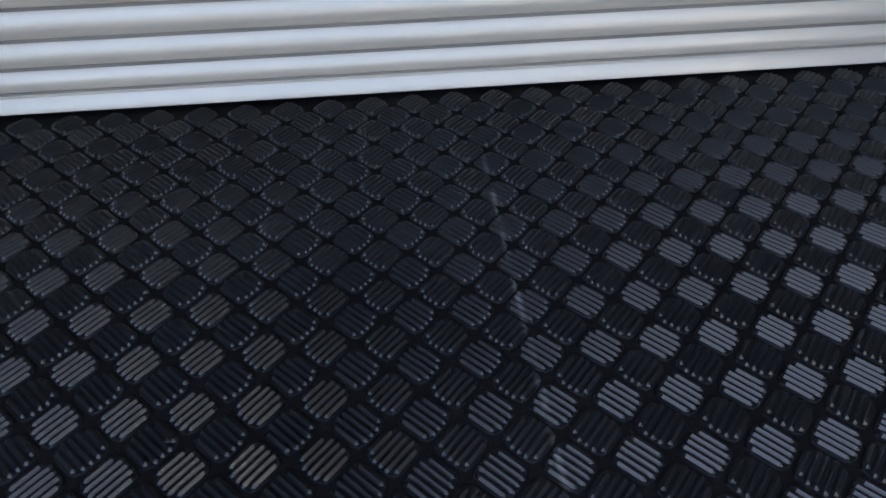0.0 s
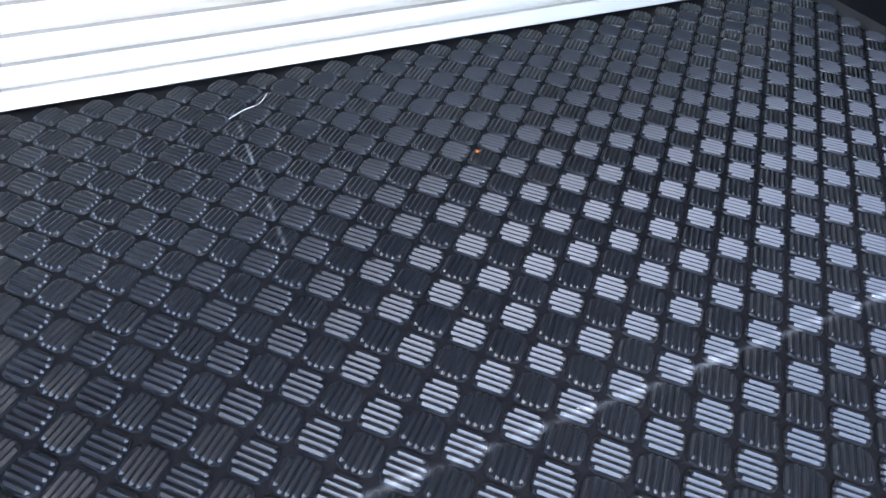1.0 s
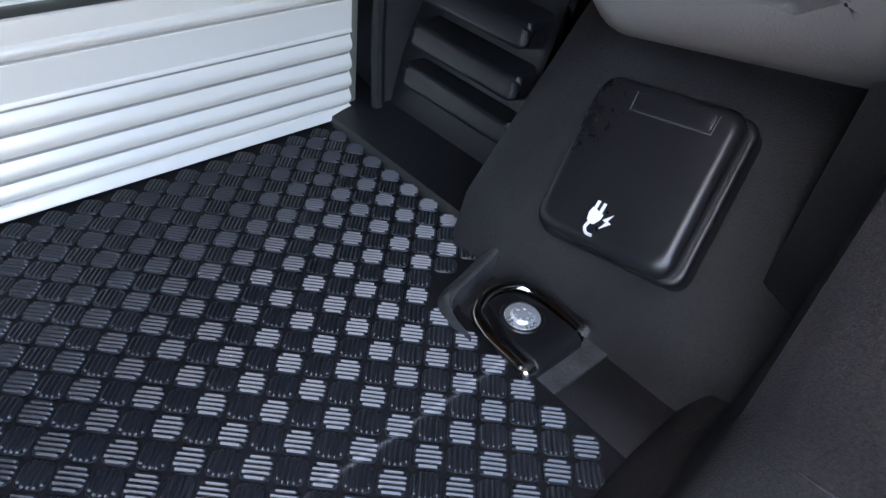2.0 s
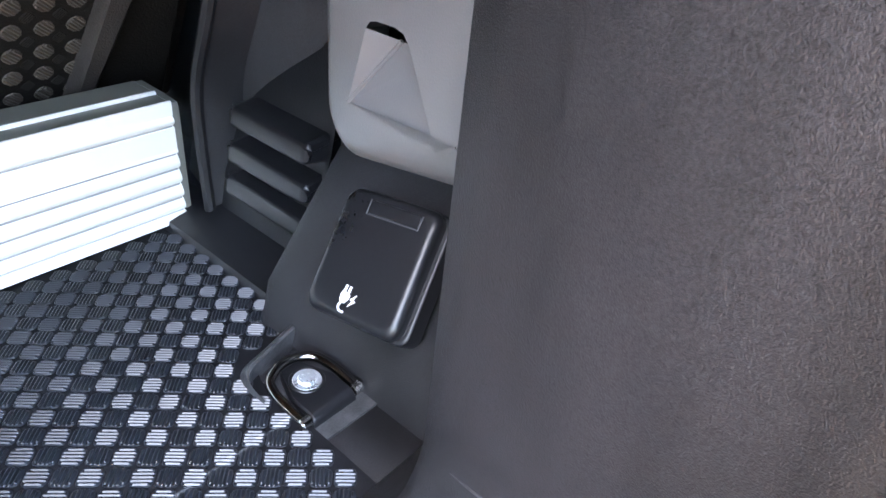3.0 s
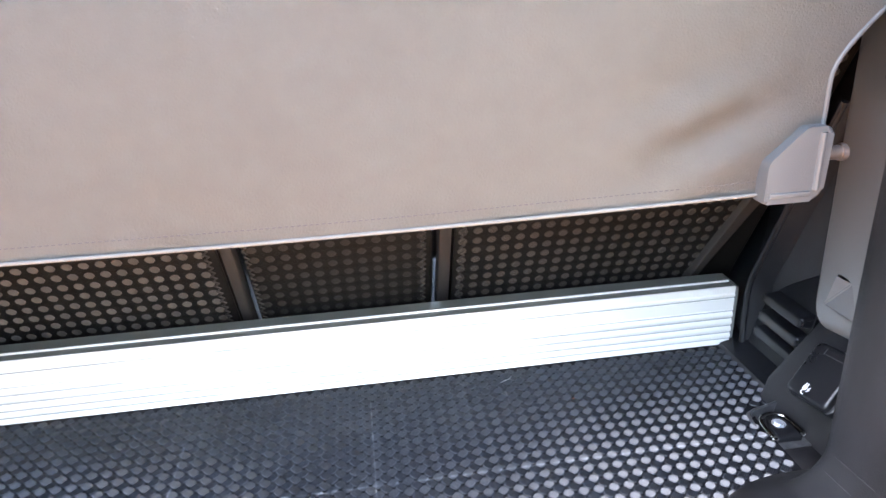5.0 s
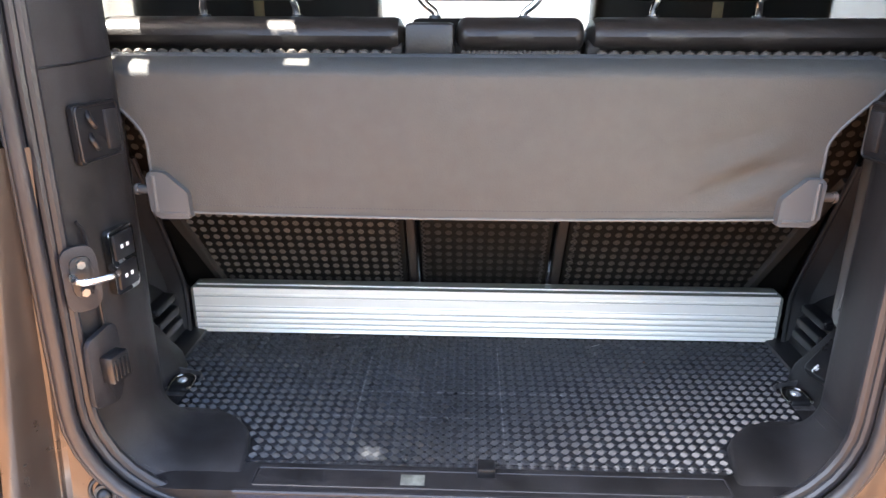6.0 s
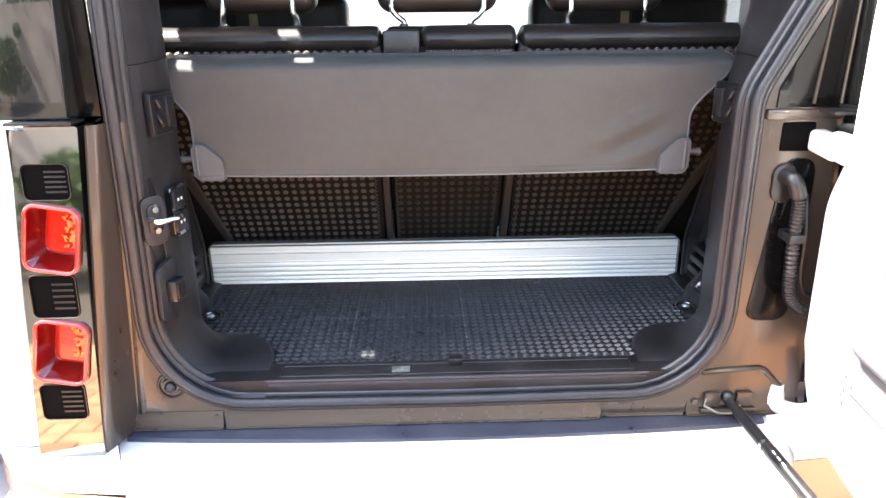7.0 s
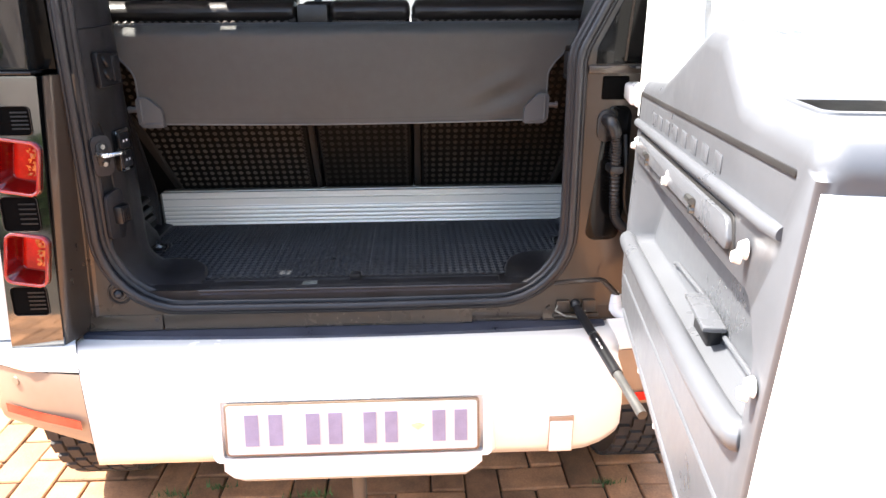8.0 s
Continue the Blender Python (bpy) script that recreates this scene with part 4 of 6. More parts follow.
for s in (-1, 1):
    # outer edge, then the face with a hole for each lamp
    pts = rounded([(0.582, 0.474, 0.004), (0.685, 0.474, 0.012), (0.705, 0.215, 0.3), (0.725, -0.100, 0.006), (0.615, -0.100, 0.006), (0.600, 0.21, 0.3)], 4)
    off = 0.05 if s > 0 else 0.0
    bm = bmesh.new()
    face_line = edge_loop(bm, [(s * (p.x + off), -0.535, p.y) for p in pts])
    for x, z in LAMPS:
        m = lamp_frame(s, x + off, z)
        face_line += edge_loop(bm, [m @ Vector((p.x, 0, p.y)) for p in rrect(-0.0425, 0.0425, -0.0535, 0.0535, 0.016, 6)])
    bmesh.ops.triangle_fill(bm, use_beauty=True, edges=face_line, normal=(0, -1, 0))
    loft(bm, [[Vector((s * (p.x + off), y, p.y)) for p in pts] for y in (-0.535, -0.533, -0.44)])
    bmesh.ops.remove_doubles(bm, verts=bm.verts, dist=1e-6)
    bmesh.ops.transform(bm, matrix=LEAN, verts=bm.verts)
    col = cpart("lamp_column", bm, BLACK_GLOSS, "gloss black lamp column")
    # shallow windows; the shade of their deep hollows is painted black
    for x, z, w, h in ((0.641, 0.390, 0.036, 0.028), (0.656, 0.205, 0.037, 0.036), (0.668, 0.020, 0.037, 0.032)):
        bm = bmesh.new()
        xx = s * (x + off)
        outer, inner = rrect(-w, w, -h, h, 0.010), rrect(-w + 0.003, w - 0.003, -h + 0.003, h - 0.003, 0.008)
        loft(bm, [[Vector((p.x + xx, y, p.y + z)) for p in l] for l, y in ((outer, -0.534), (outer, -0.537), (inner, -0.537), (inner, -0.5355))])
        bm.faces.new([bm.verts.new(Vector((p.x + xx, -0.5355, p.y + z))) for p in inner])
        bmesh.ops.transform(bm, matrix=LEAN, verts=bm.verts)
        part("dark_window", bm, SHADE_BLACK, col)
        bm = bmesh.new()
        tube(bm, [(p.x + xx, -0.5372, p.y + z) for p in outer], 0.0006, 6, True)
        bmesh.ops.transform(bm, matrix=LEAN, verts=bm.verts)
        part("window_rim", bm, JAMB, col)
        bm = bmesh.new()
        for k in range(5):
            box(bm, (xx - s * 0.4 * w - w * 0.45, -0.5365, z - h * 0.6 + k * h * 0.28), (xx - s * 0.4 * w + w * 0.45, -0.5355, z - h * 0.6 + k * h * 0.28 + 0.003))
        bmesh.ops.transform(bm, matrix=LEAN, verts=bm.verts)
        part("louvres", bm, STEEL_DARK, col, smooth=False)
    for x, z in LAMPS:
        lamp(s, x + off, z)
    # two small square markers on the white corner
    if s < 0:
        for x, y, z in ((-0.788, -0.534, 0.150), (-0.796, -0.531, 0.080)):
            mm = Matrix.Translation((x, y, z)) @ pose(0, 0, 0, 0, 7, -28)
            bm = bmesh.new()
            prism(bm, rrect(-0.019, 0.019, -0.024, 0.024, 0.006), -0.004, 0.012, "y", 0.002, mm)
            mark = cpart("marker_lamp", bm, RED_BEZEL, "small square red marker lamp")
            bm = bmesh.new()
            prism(bm, rrect(-0.013, 0.013, -0.018, 0.018, 0.004), -0.0052, -0.002, "y", 0.0005, mm)
            part("lens", bm, RED_LENS, mark)
    # dark glass above
    bm = bmesh.new()
    pts = [(-0.592, 0.484), (-0.800, 0.484), (-0.770, 1.05), (-0.580, 1.05)]
    if s > 0:
        pts = [(0.615, 1.05), (0.715, 1.05), (0.738, 0.484), (0.632, 0.484)]
    prism(bm, pts, -0.540, -0.45, "y", 0.006)
    bmesh.ops.transform(bm, matrix=LEAN, verts=bm.verts)
    cpart("corner_glass", bm, GLASS_DARK, "dark glazed rear corner")
    bm = bmesh.new()
    box(bm, (min(s * 0.58, s * 0.68), -0.542, 0.4785), (max(s * 0.58, s * 0.68), -0.50, 0.4835), 0.001)
    cpart("corner_moulding", bm, TRIM_SMOOTH)
    # white rear corner outside the column
    bm = bmesh.new()
    rows = []
    for z in (-0.08, -0.02, 0.10, 0.25, 0.40, 0.476):
        k = 0.080 * (0.25 - z) + 0.031
        rows.append([Vector((s * (x + k), y, z)) for x, y in ((0.672, -0.530), (0.678, -0.541), (0.70, -0.545), (0.735, -0.538), (0.775, -0.515), (0.80, -0.48), (0.81, -0.42))])
    loft(bm, rows, False)
    cpart("rear_corner", bm, WHITE, "white painted rear corner")

# channel between frame and lamp column on the latch side
bm = bmesh.new()
channel = ((-0.546, -0.485, 0.0), (-0.552, -0.4885, 0.0), (-0.557, -0.488, 0.0), (-0.562, -0.482, 0.1), (-0.566, -0.486, 0.3), (-0.572, -0.507, 0.6), (-0.578, -0.526, 0.9), (-0.584, -0.537, 1.0), (-0.590, -0.541, 1.0), (-0.595, -0.538, 1.0), (-0.598, -0.50, 1.0))
loft(bm, [[Vector((x - 0.085 * (0.25 - z), y + 0.09 * (z - 0.2) * k, z)) for z in (-0.085, 0.0, 0.1, 0.25, 0.40, 0.474)] for x, y, k in channel], False)
cpart("frame_channel", bm, JAMB)
bm = bmesh.new()
loft(bm, [[Vector((x + 0.10 * (0.25 - z), y, z)) for z in (-0.085, 0.1, 0.25, 0.40, 0.49)] for x, y in ((0.640, -0.487), (0.648, -0.52), (0.655, -0.535), (0.662, -0.54))], False)
cpart("frame_edge", bm, BLACK_GLOSS)

# recess in the hinge-side frame with its cable conduit
bm = bmesh.new()
loop = rounded([(0.516, 0.105, 0.02), (0.590, 0.105, 0.02), (0.600, 0.20, 0.03), (0.598, 0.40, 0.02), (0.545, 0.40, 0.02), (0.532, 0.25, 0.05)], 5)
prism(bm, loop, REAR - 0.003, REAR + 0.01, "y", 0.002)
cpart("frame_recess", bm, PIANO)
bm = bmesh.new()
prism(bm, rrect(0.527, 0.566, 0.325, 0.392, 0.018), REAR - 0.008, REAR, "y", 0.003)
grommet = cpart("grommet", bm, TRIM_SMOOTH)
line = curve_points([(0.545, REAR - 0.004, 0.372), (0.550, REAR - 0.030, 0.368), (0.560, REAR - 0.036, 0.335), (0.563, REAR - 0.034, 0.28), (0.567, REAR - 0.034, 0.21), (0.573, REAR - 0.036, 0.165), (0.598, REAR - 0.04, 0.140), (0.632, REAR - 0.045, 0.130), (0.655, REAR - 0.05, 0.125)], 34)
bm = bmesh.new()
tube(bm, line, 0.0102, 12, ring=lambda i: (1.30 if i < 62 else (1.0 + (0.11 if (i // 2) % 2 else -0.09))))
cpart("cable_conduit", bm, TRIM_SMOOTH, "black corrugated cable conduit to the rear door")
bm = bmesh.new()
box(bm, (0.549, REAR - 0.048, 0.264), (0.578, REAR - 0.004, 0.281), 0.005)
cpart("conduit_clamp", bm, TRIM_SMOOTH)
bm = bmesh.new()
tube(bm, curve_points([(0.588, REAR - 0.006, 0.34), (0.590, REAR - 0.02, 0.28), (0.594, REAR - 0.02, 0.20), (0.610, REAR - 0.02, 0.165), (0.645, REAR - 0.03, 0.160)], 8), 0.0045, 8)
cpart("washer_hose", bm, TRIM_SMOOTH)
# hinge pocket as a raised black block, its inner shade given by colour
bm = bmesh.new()
box(bm, (0.532, REAR - 0.004, 0.412), (0.588, REAR + 0.01, 0.460), 0.004)
cpart("hinge_pocket", bm, SHADE_BLACK)
bm = bmesh.new()
box(bm, (0.50, REAR - 0.010, 0.465), (0.636, REAR + 0.01, 0.482), 0.004)
cpart("frame_ledge", bm, JAMB)

# ---- bumper ----
def bumper_section(x):
    """Points (y, z) of the bumper at x; its ends turn forward."""
    e = max(0.0, (x - 0.45) / 0.15)
    dy = 0.075 * e ** 2.2
    lift = 0.006 * e ** 2
    prof = [(-0.47, -0.102), (-0.52, -0.100), (-0.545, -0.0955), (-0.590, -0.0860), (-0.635, -0.0895), (-0.664, -0.112), (-0.680, -0.160), (-0.692, -0.225), (-0.690, -0.285), (-0.672, -0.316), (-0.62, -0.328), (-0.48, -0.33)]
    return [Vector((x, min(y + dy * (1 if y < -0.5 else 0), -0.40), z - (lift if z > -0.12 else 0) + (lift if z < -0.25 else 0))) for y, z in prof]


def seam_x(y):
    """Where the bumper's latch end meets the corner, at depth y."""
    return -0.6145 + max(0.0, -0.52 - y) * 0.494


bm = bmesh.new()
xs = [-0.45 + 0.1 * i for i in range(10)] + [0.50, 0.54, 0.57, 0.582, 0.588]
# the latch end is cut on the slant, where the corner joins it
left_end = [[Vector((p.x + (seam_x(p.y) + 0.45) * u, p.y, p.z)) for p in bumper_section(-0.45)] for u in (1.0, 0.96, 0.7, 0.4)]
loft(bm, left_end + [bumper_section(x) for x in xs], False, False)
bumper = cpart("bumper", bm, WHITE, "white painted rear bumper", angle=60)
# black step pad between the frame and the painted top
bm = bmesh.new()
loft(bm, [[Vector((x, y, z)) for y, z in ((-0.470, -0.0900), (front + 0.006, -0.0895), (front + 0.0015, -0.0910), (front, -0.1040))] for x, front in ((x, -0.5395 + 0.024 * (x / 0.55) ** 2) for x in (-0.604 + 1.176 * k / 20 for k in range(21)))], False)
part("step_pad", bm, STEP_PAD, bumper, "dark blue-black plastic step pad")
# tongue under the plate
bm = bmesh.new()
rows = []
for x in (-0.268, -0.262, -0.250, -0.23, 0.0, 0.24, 0.256, 0.268, 0.274):
    k = 1 if abs(x) < 0.245 else max(0.0, (0.276 - abs(x)) / 0.031)
    rows.append([Vector((x, -0.684, -0.285)), Vector((x, -0.700, -0.300)), Vector((x, -0.704, -0.310 - 0.030 * k)), Vector((x, -0.69, -0.322 - 0.034 * k)), Vector((x, -0.60, -0.33 - 0.03 * k))])
loft(bm, rows, False)
part("bumper_tongue", bm, WHITE, bumper)
# raised surround of the plate
bm = bmesh.new()
mp = Matrix.Translation((0.005, -0.692, -0.222)) @ pose(0, 0, 0, -11, 0, 0)
loft(bm, [[mp @ Vector((p.x, y, p.y)) for p in l] for l, y in ((rrect(-0.302, 0.302, -0.080, 0.068, 0.016), 0.02), (rrect(-0.288, 0.288, -0.072, 0.062, 0.012), -0.006), (rrect(-0.270, 0.270, -0.064, 0.0605, 0.006), -0.004), (rrect(-0.270, 0.270, -0.064, 0.0605, 0.006), 0.006))])
part("plate_surround", bm, WHITE, bumper)
bm = bmesh.new()
prism(bm, rrect(-0.262, 0.262, -0.0565, 0.0565, 0.006), -0.009, 0.006, "y", 0.002, mp)
holder = part("number_plate", bm, BRONZE, bumper, "white number plate in a bronze grey holder")
bm = bmesh.new()
prism(bm, rrect(-0.257, 0.257, -0.052, 0.052, 0.006), -0.0115, -0.008, "y", 0.0005, mp)
plate_face = cpart("plate_face", bm, PLATE, "white plate face with dark bars", smooth=False)
for x0, x1 in ((-0.221, -0.193), (-0.172, -0.144), (-0.096, -0.068), (-0.050, -0.022), (0.022, 0.048), (0.066, 0.092), (0.164, 0.191), (0.210, 0.236)):
    bm2 = bmesh.new()
    box(bm2, (x0, -0.0125, -0.034), (x1, -0.0112, 0.034), 0.0, mp)
    part("plate_bar", bm2, PLATE_INK, plate_face, smooth=False)
bm = bmesh.new()
prism(bm, rounded([(0.134, -0.008, 0.002), (0.150, 0.003, 0.002), (0.138, 0.008, 0.002), (0.130, 0.008, 0.002), (0.118, 0.003, 0.002)], 3), -0.0125, -0.0112, "y", 0.0, mp)
part("plate_emblem", bm, EMBLEM, plate_face, smooth=False)
# small cap at the end of the bumper and tow eye below
# tan backing whose colour stands for the shadow notch above the cap
bm = bmesh.new()
box(bm, (0.4155, -0.6935, -0.302), (0.4675, -0.668, -0.2150), 0.001)
part("tow_cap_shade", bm, CORNER, bumper)
bm = bmesh.new()
box(bm, (0.4165, -0.6955, -0.300), (0.4665, -0.668, -0.225), 0.003)
part("tow_cap", bm, WHITE, bumper)
bm = bmesh.new()
tube(bm, [(0.0, -0.60, -0.30), (0.0, -0.60, -0.52)], 0.017, 14)
cpart("tow_bar", bm, ROD_GREY)
bm = bmesh.new()
box(bm, (-0.60, -0.45, -0.42), (0.60, -0.2, -0.33), 0.02)
cpart("rear_crossmember", bm, STEEL_DARK)

for s in (-1, 1):
    # dark lower corner with its red reflector; on the latch side it stands flush with the bumper
    out = 0.045 if s < 0 else 0.0
    bm = bmesh.new()
    rows = []
    for z, k in ((-0.106, 0.0), (-0.125, 0.003), (-0.18, 0.006), (-0.235, 0.004), (-0.250, -0.006), (-0.255, -0.03)):
        y0 = {-0.106: -0.656, -0.125: -0.668, -0.18: -0.683, -0.235: -0.690, -0.250: -0.690, -0.255: -0.66}[z] if s < 0 else -0.612 - k
        rows.append([Vector((s * x, y, z)) for x, y in ((-seam_x(y0) + 0.0015 if s < 0 else 0.576, y0), (0.66, -0.603 - k - out * 0.8), (0.76, -0.570 - k - out * 0.5), (0.84, -0.50 - k), (0.88, -0.40), (0.89, -0.28))])
    loft(bm, rows, False)
    corner = cpart("bumper_corner", bm, CORNER, "beige bronze bumper corner with a red reflector")
    bm = bmesh.new()
    spots = ((0.548, -0.6865), (0.66, -0.6445), (0.74, -0.6085)) if s < 0 else ((0.612, -0.6145), (0.66, -0.609), (0.74, -0.583))
    loft(bm, [[Vector((s * x, y - 0.003, z + (0.016 if s < 0 else 0.0))) for x, y in spots] for z in (-0.232, -0.210)], False)
    part("reflector", bm, RED_LENS, corner)
    if s < 0:
        bm = bmesh.new()
        disc(bm, (-0.6968, -0.6235, -0.1333), 0.010, 0.004, (-0.42, -0.91, 0.05), 18, 0.001)
        part("parking_sensor", bm, CORNER, corner)
    bm = bmesh.new()
    rows = []
    for z, d in ((-0.083, -0.10), (-0.085, -0.030), (-0.088, -0.004), (-0.094, 0.006), (-0.102, 0.008), (-0.107, 0.002)):
        rows.append([Vector((s * x, y - d, z)) for x, y in ((-seam_x(-0.645 - d) + 0.0015 if s < 0 else 0.576, -0.645 if s < 0 else -0.606), (0.66, -0.598 - out * 0.8), (0.76, -0.566 - out * 0.5), (0.85, -0.49), (0.90, -0.37))])
    loft(bm, rows, False)
    part("corner_ledge", bm, WHITE, corner)
    # wheel
    wheel_x = s * 0.835
    for wheel_y in (0.17, 2.76):
        bm = bmesh.new()
        prof = [(-0.115, 0.24), (-0.122, 0.32), (-0.112, 0.362), (-0.095, 0.378), (0.0, 0.382), (0.095, 0.378), (0.112, 0.362), (0.122, 0.32), (0.115, 0.24)]
        loft(bm, [[Vector((wheel_x + a, wheel_y + r * math.cos(t), GROUND + 0.388 + r * math.sin(t))) for a, r in prof] for t in (2 * math.pi * k / 48 for k in range(49))], False)
        wheel = cpart("wheel", bm, TYRE, "rugged black tyre")
        bm = bmesh.new()
        for k in range(40):
            t = 2 * math.pi * k / 40
            for j, a in enumerate((-0.095, -0.055, -0.015, 0.025, 0.065)):
                mt = Matrix.Translation((wheel_x, wheel_y, GROUND + 0.388)) @ pose(0, 0, 0, -math.degrees(t) + (j % 2) * 4.5)
                box(bm, (a, -0.022, 0.372), (a + 0.032, 0.020, 0.389), 0.0, mt)
        tagged(part("tread", bm, TYRE, wheel, smooth=False), "chunky tread blocks", kind="stuff")
        bm = bmesh.new()
        disc(bm, (wheel_x - 0.09, wheel_y, GROUND + 0.388), 0.245, 0.18, (1, 0, 0), 32)
        part("rim", bm, STEEL_DARK, wheel)

# ---- rear door, opened ----
HINGE = Vector((0.590, -0.478, 0.0))
door_m = Matrix(((-0.173, 0.985, 0, HINGE.x), (-0.985, -0.173, 0, HINGE.y), (0, 0, 1, 0), (0, 0, 0, 1)))
# door space: x along the door from the hinge, y outwards through it, z up
door = thing("rear_door", "white side-hinged rear door standing open, pale inner lining", "car door", at=(HINGE.x, HINGE.y, -0.05))
door_inv = Matrix.Translation((-HINGE.x, -HINGE.y, 0.05))


def dpart(name, bm, mat, label="", parent=None, smooth=True, angle=35):
    bmesh.ops.transform(bm, matrix=door_m, verts=bm.verts)
    ob = part(name, bm, mat, None, label, smooth, angle)
    ob.parent = parent or door
    if parent is None:
        ob.matrix_parent_inverse = door_inv
    return ob


def window_edge(hinge, inset, top=1.0):
    """Outline of the upper door; its hinge side stands at hinge, the rest in by inset."""
    i = inset
    return rounded([(hinge + 0.03, 0.20, 0.02), (0.930 - i, 0.20, 0.02), (1.005 - i, 0.50, 0.10), (0.985 - i, top - i, 0.08), (hinge + 0.012, top - i, 0.08), (hinge, 0.62, 0.10), (hinge + 0.006, 0.45, 0.10)], 6)


def window_hole(inset):
    i = inset
    return rounded([(0.135 - i, 0.470 - i, 0.09), (0.84 + i, 0.470 - i, 0.05), (0.86 + i, 0.75, 0.3), (0.84 + i, 0.93 + i, 0.05), (0.085 - i, 0.93 + i, 0.05), (0.062 - i, 0.70, 0.3), (0.072 - i, 0.60, 0.2)], 6)


bm = bmesh.new()
low = rounded([(0.080, -0.025, 0.13), (0.985, -0.025, 0.10), (1.045, 0.30, 0.3), (1.050, 0.490, 0.03), (0.130, 0.470, 0.03), (0.060, 0.34, 0.10)], 6)
prism(bm, low, 0.016, 0.12, "y", 0.010, seg=3)
dpart("door_shell", bm, WHITE, "white painted door shell")
# the frame's hinge side slopes from its inner lip back to the glass
bm = bmesh.new()
loft(bm, [[Vector((p.x, y, p.y)) for p in l] for l, y in ((window_hole(0), 0.118), (window_edge(0.030, 0.02), 0.13), (window_edge(0.015, 0.0), 0.120), (window_edge(0.030, 0.01), 0.090), (window_edge(0.126, 0.02), 0.008), (window_edge(0.133, 0.024), 0.002), (window_edge(0.141, 0.028), 0.006), (window_hole(-0.010), 0.080), (window_hole(0), 0.090), (window_hole(0), 0.118))])
bmesh.ops.bisect_plane(bm, geom=bm.verts[:] + bm.edges[:] + bm.faces[:], plane_co=(0, 0, 0.40), plane_no=(0, 0, -1), clear_outer=True)
# towards the lock the frame thins to the outer skin, behind the shelf
for v in bm.verts:
    f = min(1.0, max(0.0, (v.co.x - 0.30) / 0.35))
    if v.co.y < 0.092:
        v.co.y += (0.092 - v.co.y) * f
dpart("window_frame", bm, WHITE, "white painted window frame")
bm = bmesh.new()
prism(bm, window_hole(0.004), 0.098, 0.102, "y")
pane = dpart("window_pane", bm, CLEAR, "clear window glass", smooth=False)
pane.visible_shadow = False

# inner lining below the window: rolled rim, a hump beside the window and a sunk field
LIN_OUT = rounded([(0.275, 0.068, 0.09), (1.000, 0.068, 0.06), (1.016, 0.30, 0.3), (1.040, 0.527, 0.025), (0.870, 0.527, 0.035), (0.785, 0.577, 0.030), (0.712, 0.579, 0.035), (0.500, 0.503, 0.05), (0.325, 0.487, 0.030), (0.298, 0.30, 0.2)], 7)
FIELD = rounded([(0.335, 0.362, 0.030), (0.600, 0.374, 0.0), (0.955, 0.390, 0.030), (0.986, 0.350, 0.025), (0.984, 0.272, 0.010), (0.345, 0.220, 0.010)], 6)
FIELD_FLOOR = rounded([(0.455, 0.326, 0.040), (0.640, 0.340, 0.0), (0.945, 0.354, 0.020), (0.968, 0.335, 0.015), (0.974, 0.282, 0.006), (0.385, 0.236, 0.010)], 6)


def inner_offset(loop, d):
    """A loop of (x, z) drawn in by d along its normals."""
    n = len(loop)
    area = sum(loop[i - 1].x * loop[i].y - loop[i].x * loop[i - 1].y for i in range(n))
    turn = 1 if area > 0 else -1
    out = []
    for i in range(n):
        t = (loop[(i + 1) % n] - loop[i - 1]).normalized()
        out.append(loop[i] + Vector((-t.y, t.x)) * d * turn)
    return out


bm = bmesh.new()
rolls = [(0.0, 0.100), (0.0, -0.004)] + [(0.020 * (1 - math.cos(a)), -0.004 - 0.020 * math.sin(a)) for a in (math.pi / 2 * k / 6 for k in range(1, 7))]
# the lock side has a crisp edge, the rest a soft roll
crisp = [0.2 if p.x > 0.985 and 0.09 < p.y < 0.50 else 1.0 for p in LIN_OUT]
loft(bm, [[Vector((q.x, y, q.y)) for q in (p.lerp(r, c) for p, r, c in zip(LIN_OUT, inner_offset(LIN_OUT, d), crisp))] for d, y in rolls])
rim = [e for e in bm.edges if e.is_boundary and all(v.co.y < -0.02 for v in e.verts)]
v = [bm.verts.new((p.x, -0.024, p.y)) for p in FIELD]
rim += [bm.edges.new((v[i], v[(i + 1) % len(v)])) for i in range(len(v))]
bmesh.ops.triangle_fill(bm, use_beauty=True, edges=rim, normal=(0, -1, 0))
steps = ((0.0, -0.024), (0.06, -0.0225), (0.20, -0.017), (0.80, 0.006), (0.93, 0.0095), (1.0, 0.010))
loft(bm, [[Vector((*(p.lerp(q, f)).to_tuple(), 0)).xzy + Vector((0, y, 0)) for p, q in zip(FIELD, FIELD_FLOOR)] for f, y in steps])
bm.faces.new([bm.verts.new((p.x, 0.010, p.y)) for p in FIELD_FLOOR])
bmesh.ops.remove_doubles(bm, verts=bm.verts, dist=1e-5)
panel = dpart("door_lining", bm, SILVER, "pale grey moulded door lining", angle=40)


def lining_piece(name, bm, mat=SILVER, label=""):
    bmesh.ops.transform(bm, matrix=door_m, verts=bm.verts)
    return part(name, bm, mat, panel, label)


# painted door end below the shelf, with the latch sunk in it
bm = bmesh.new()
prism(bm, rounded([(0.960, 0.070, 0.02), (1.004, 0.070, 0.02), (1.021, 0.30, 0.3), (1.0415, 0.492, 0.006), (0.985, 0.492, 0.006)], 5), -0.0195, 0.10, "y", 0.003)
lock_end = dpart("door_end", bm, WHITE, "white painted door end")
bm = bmesh.new()
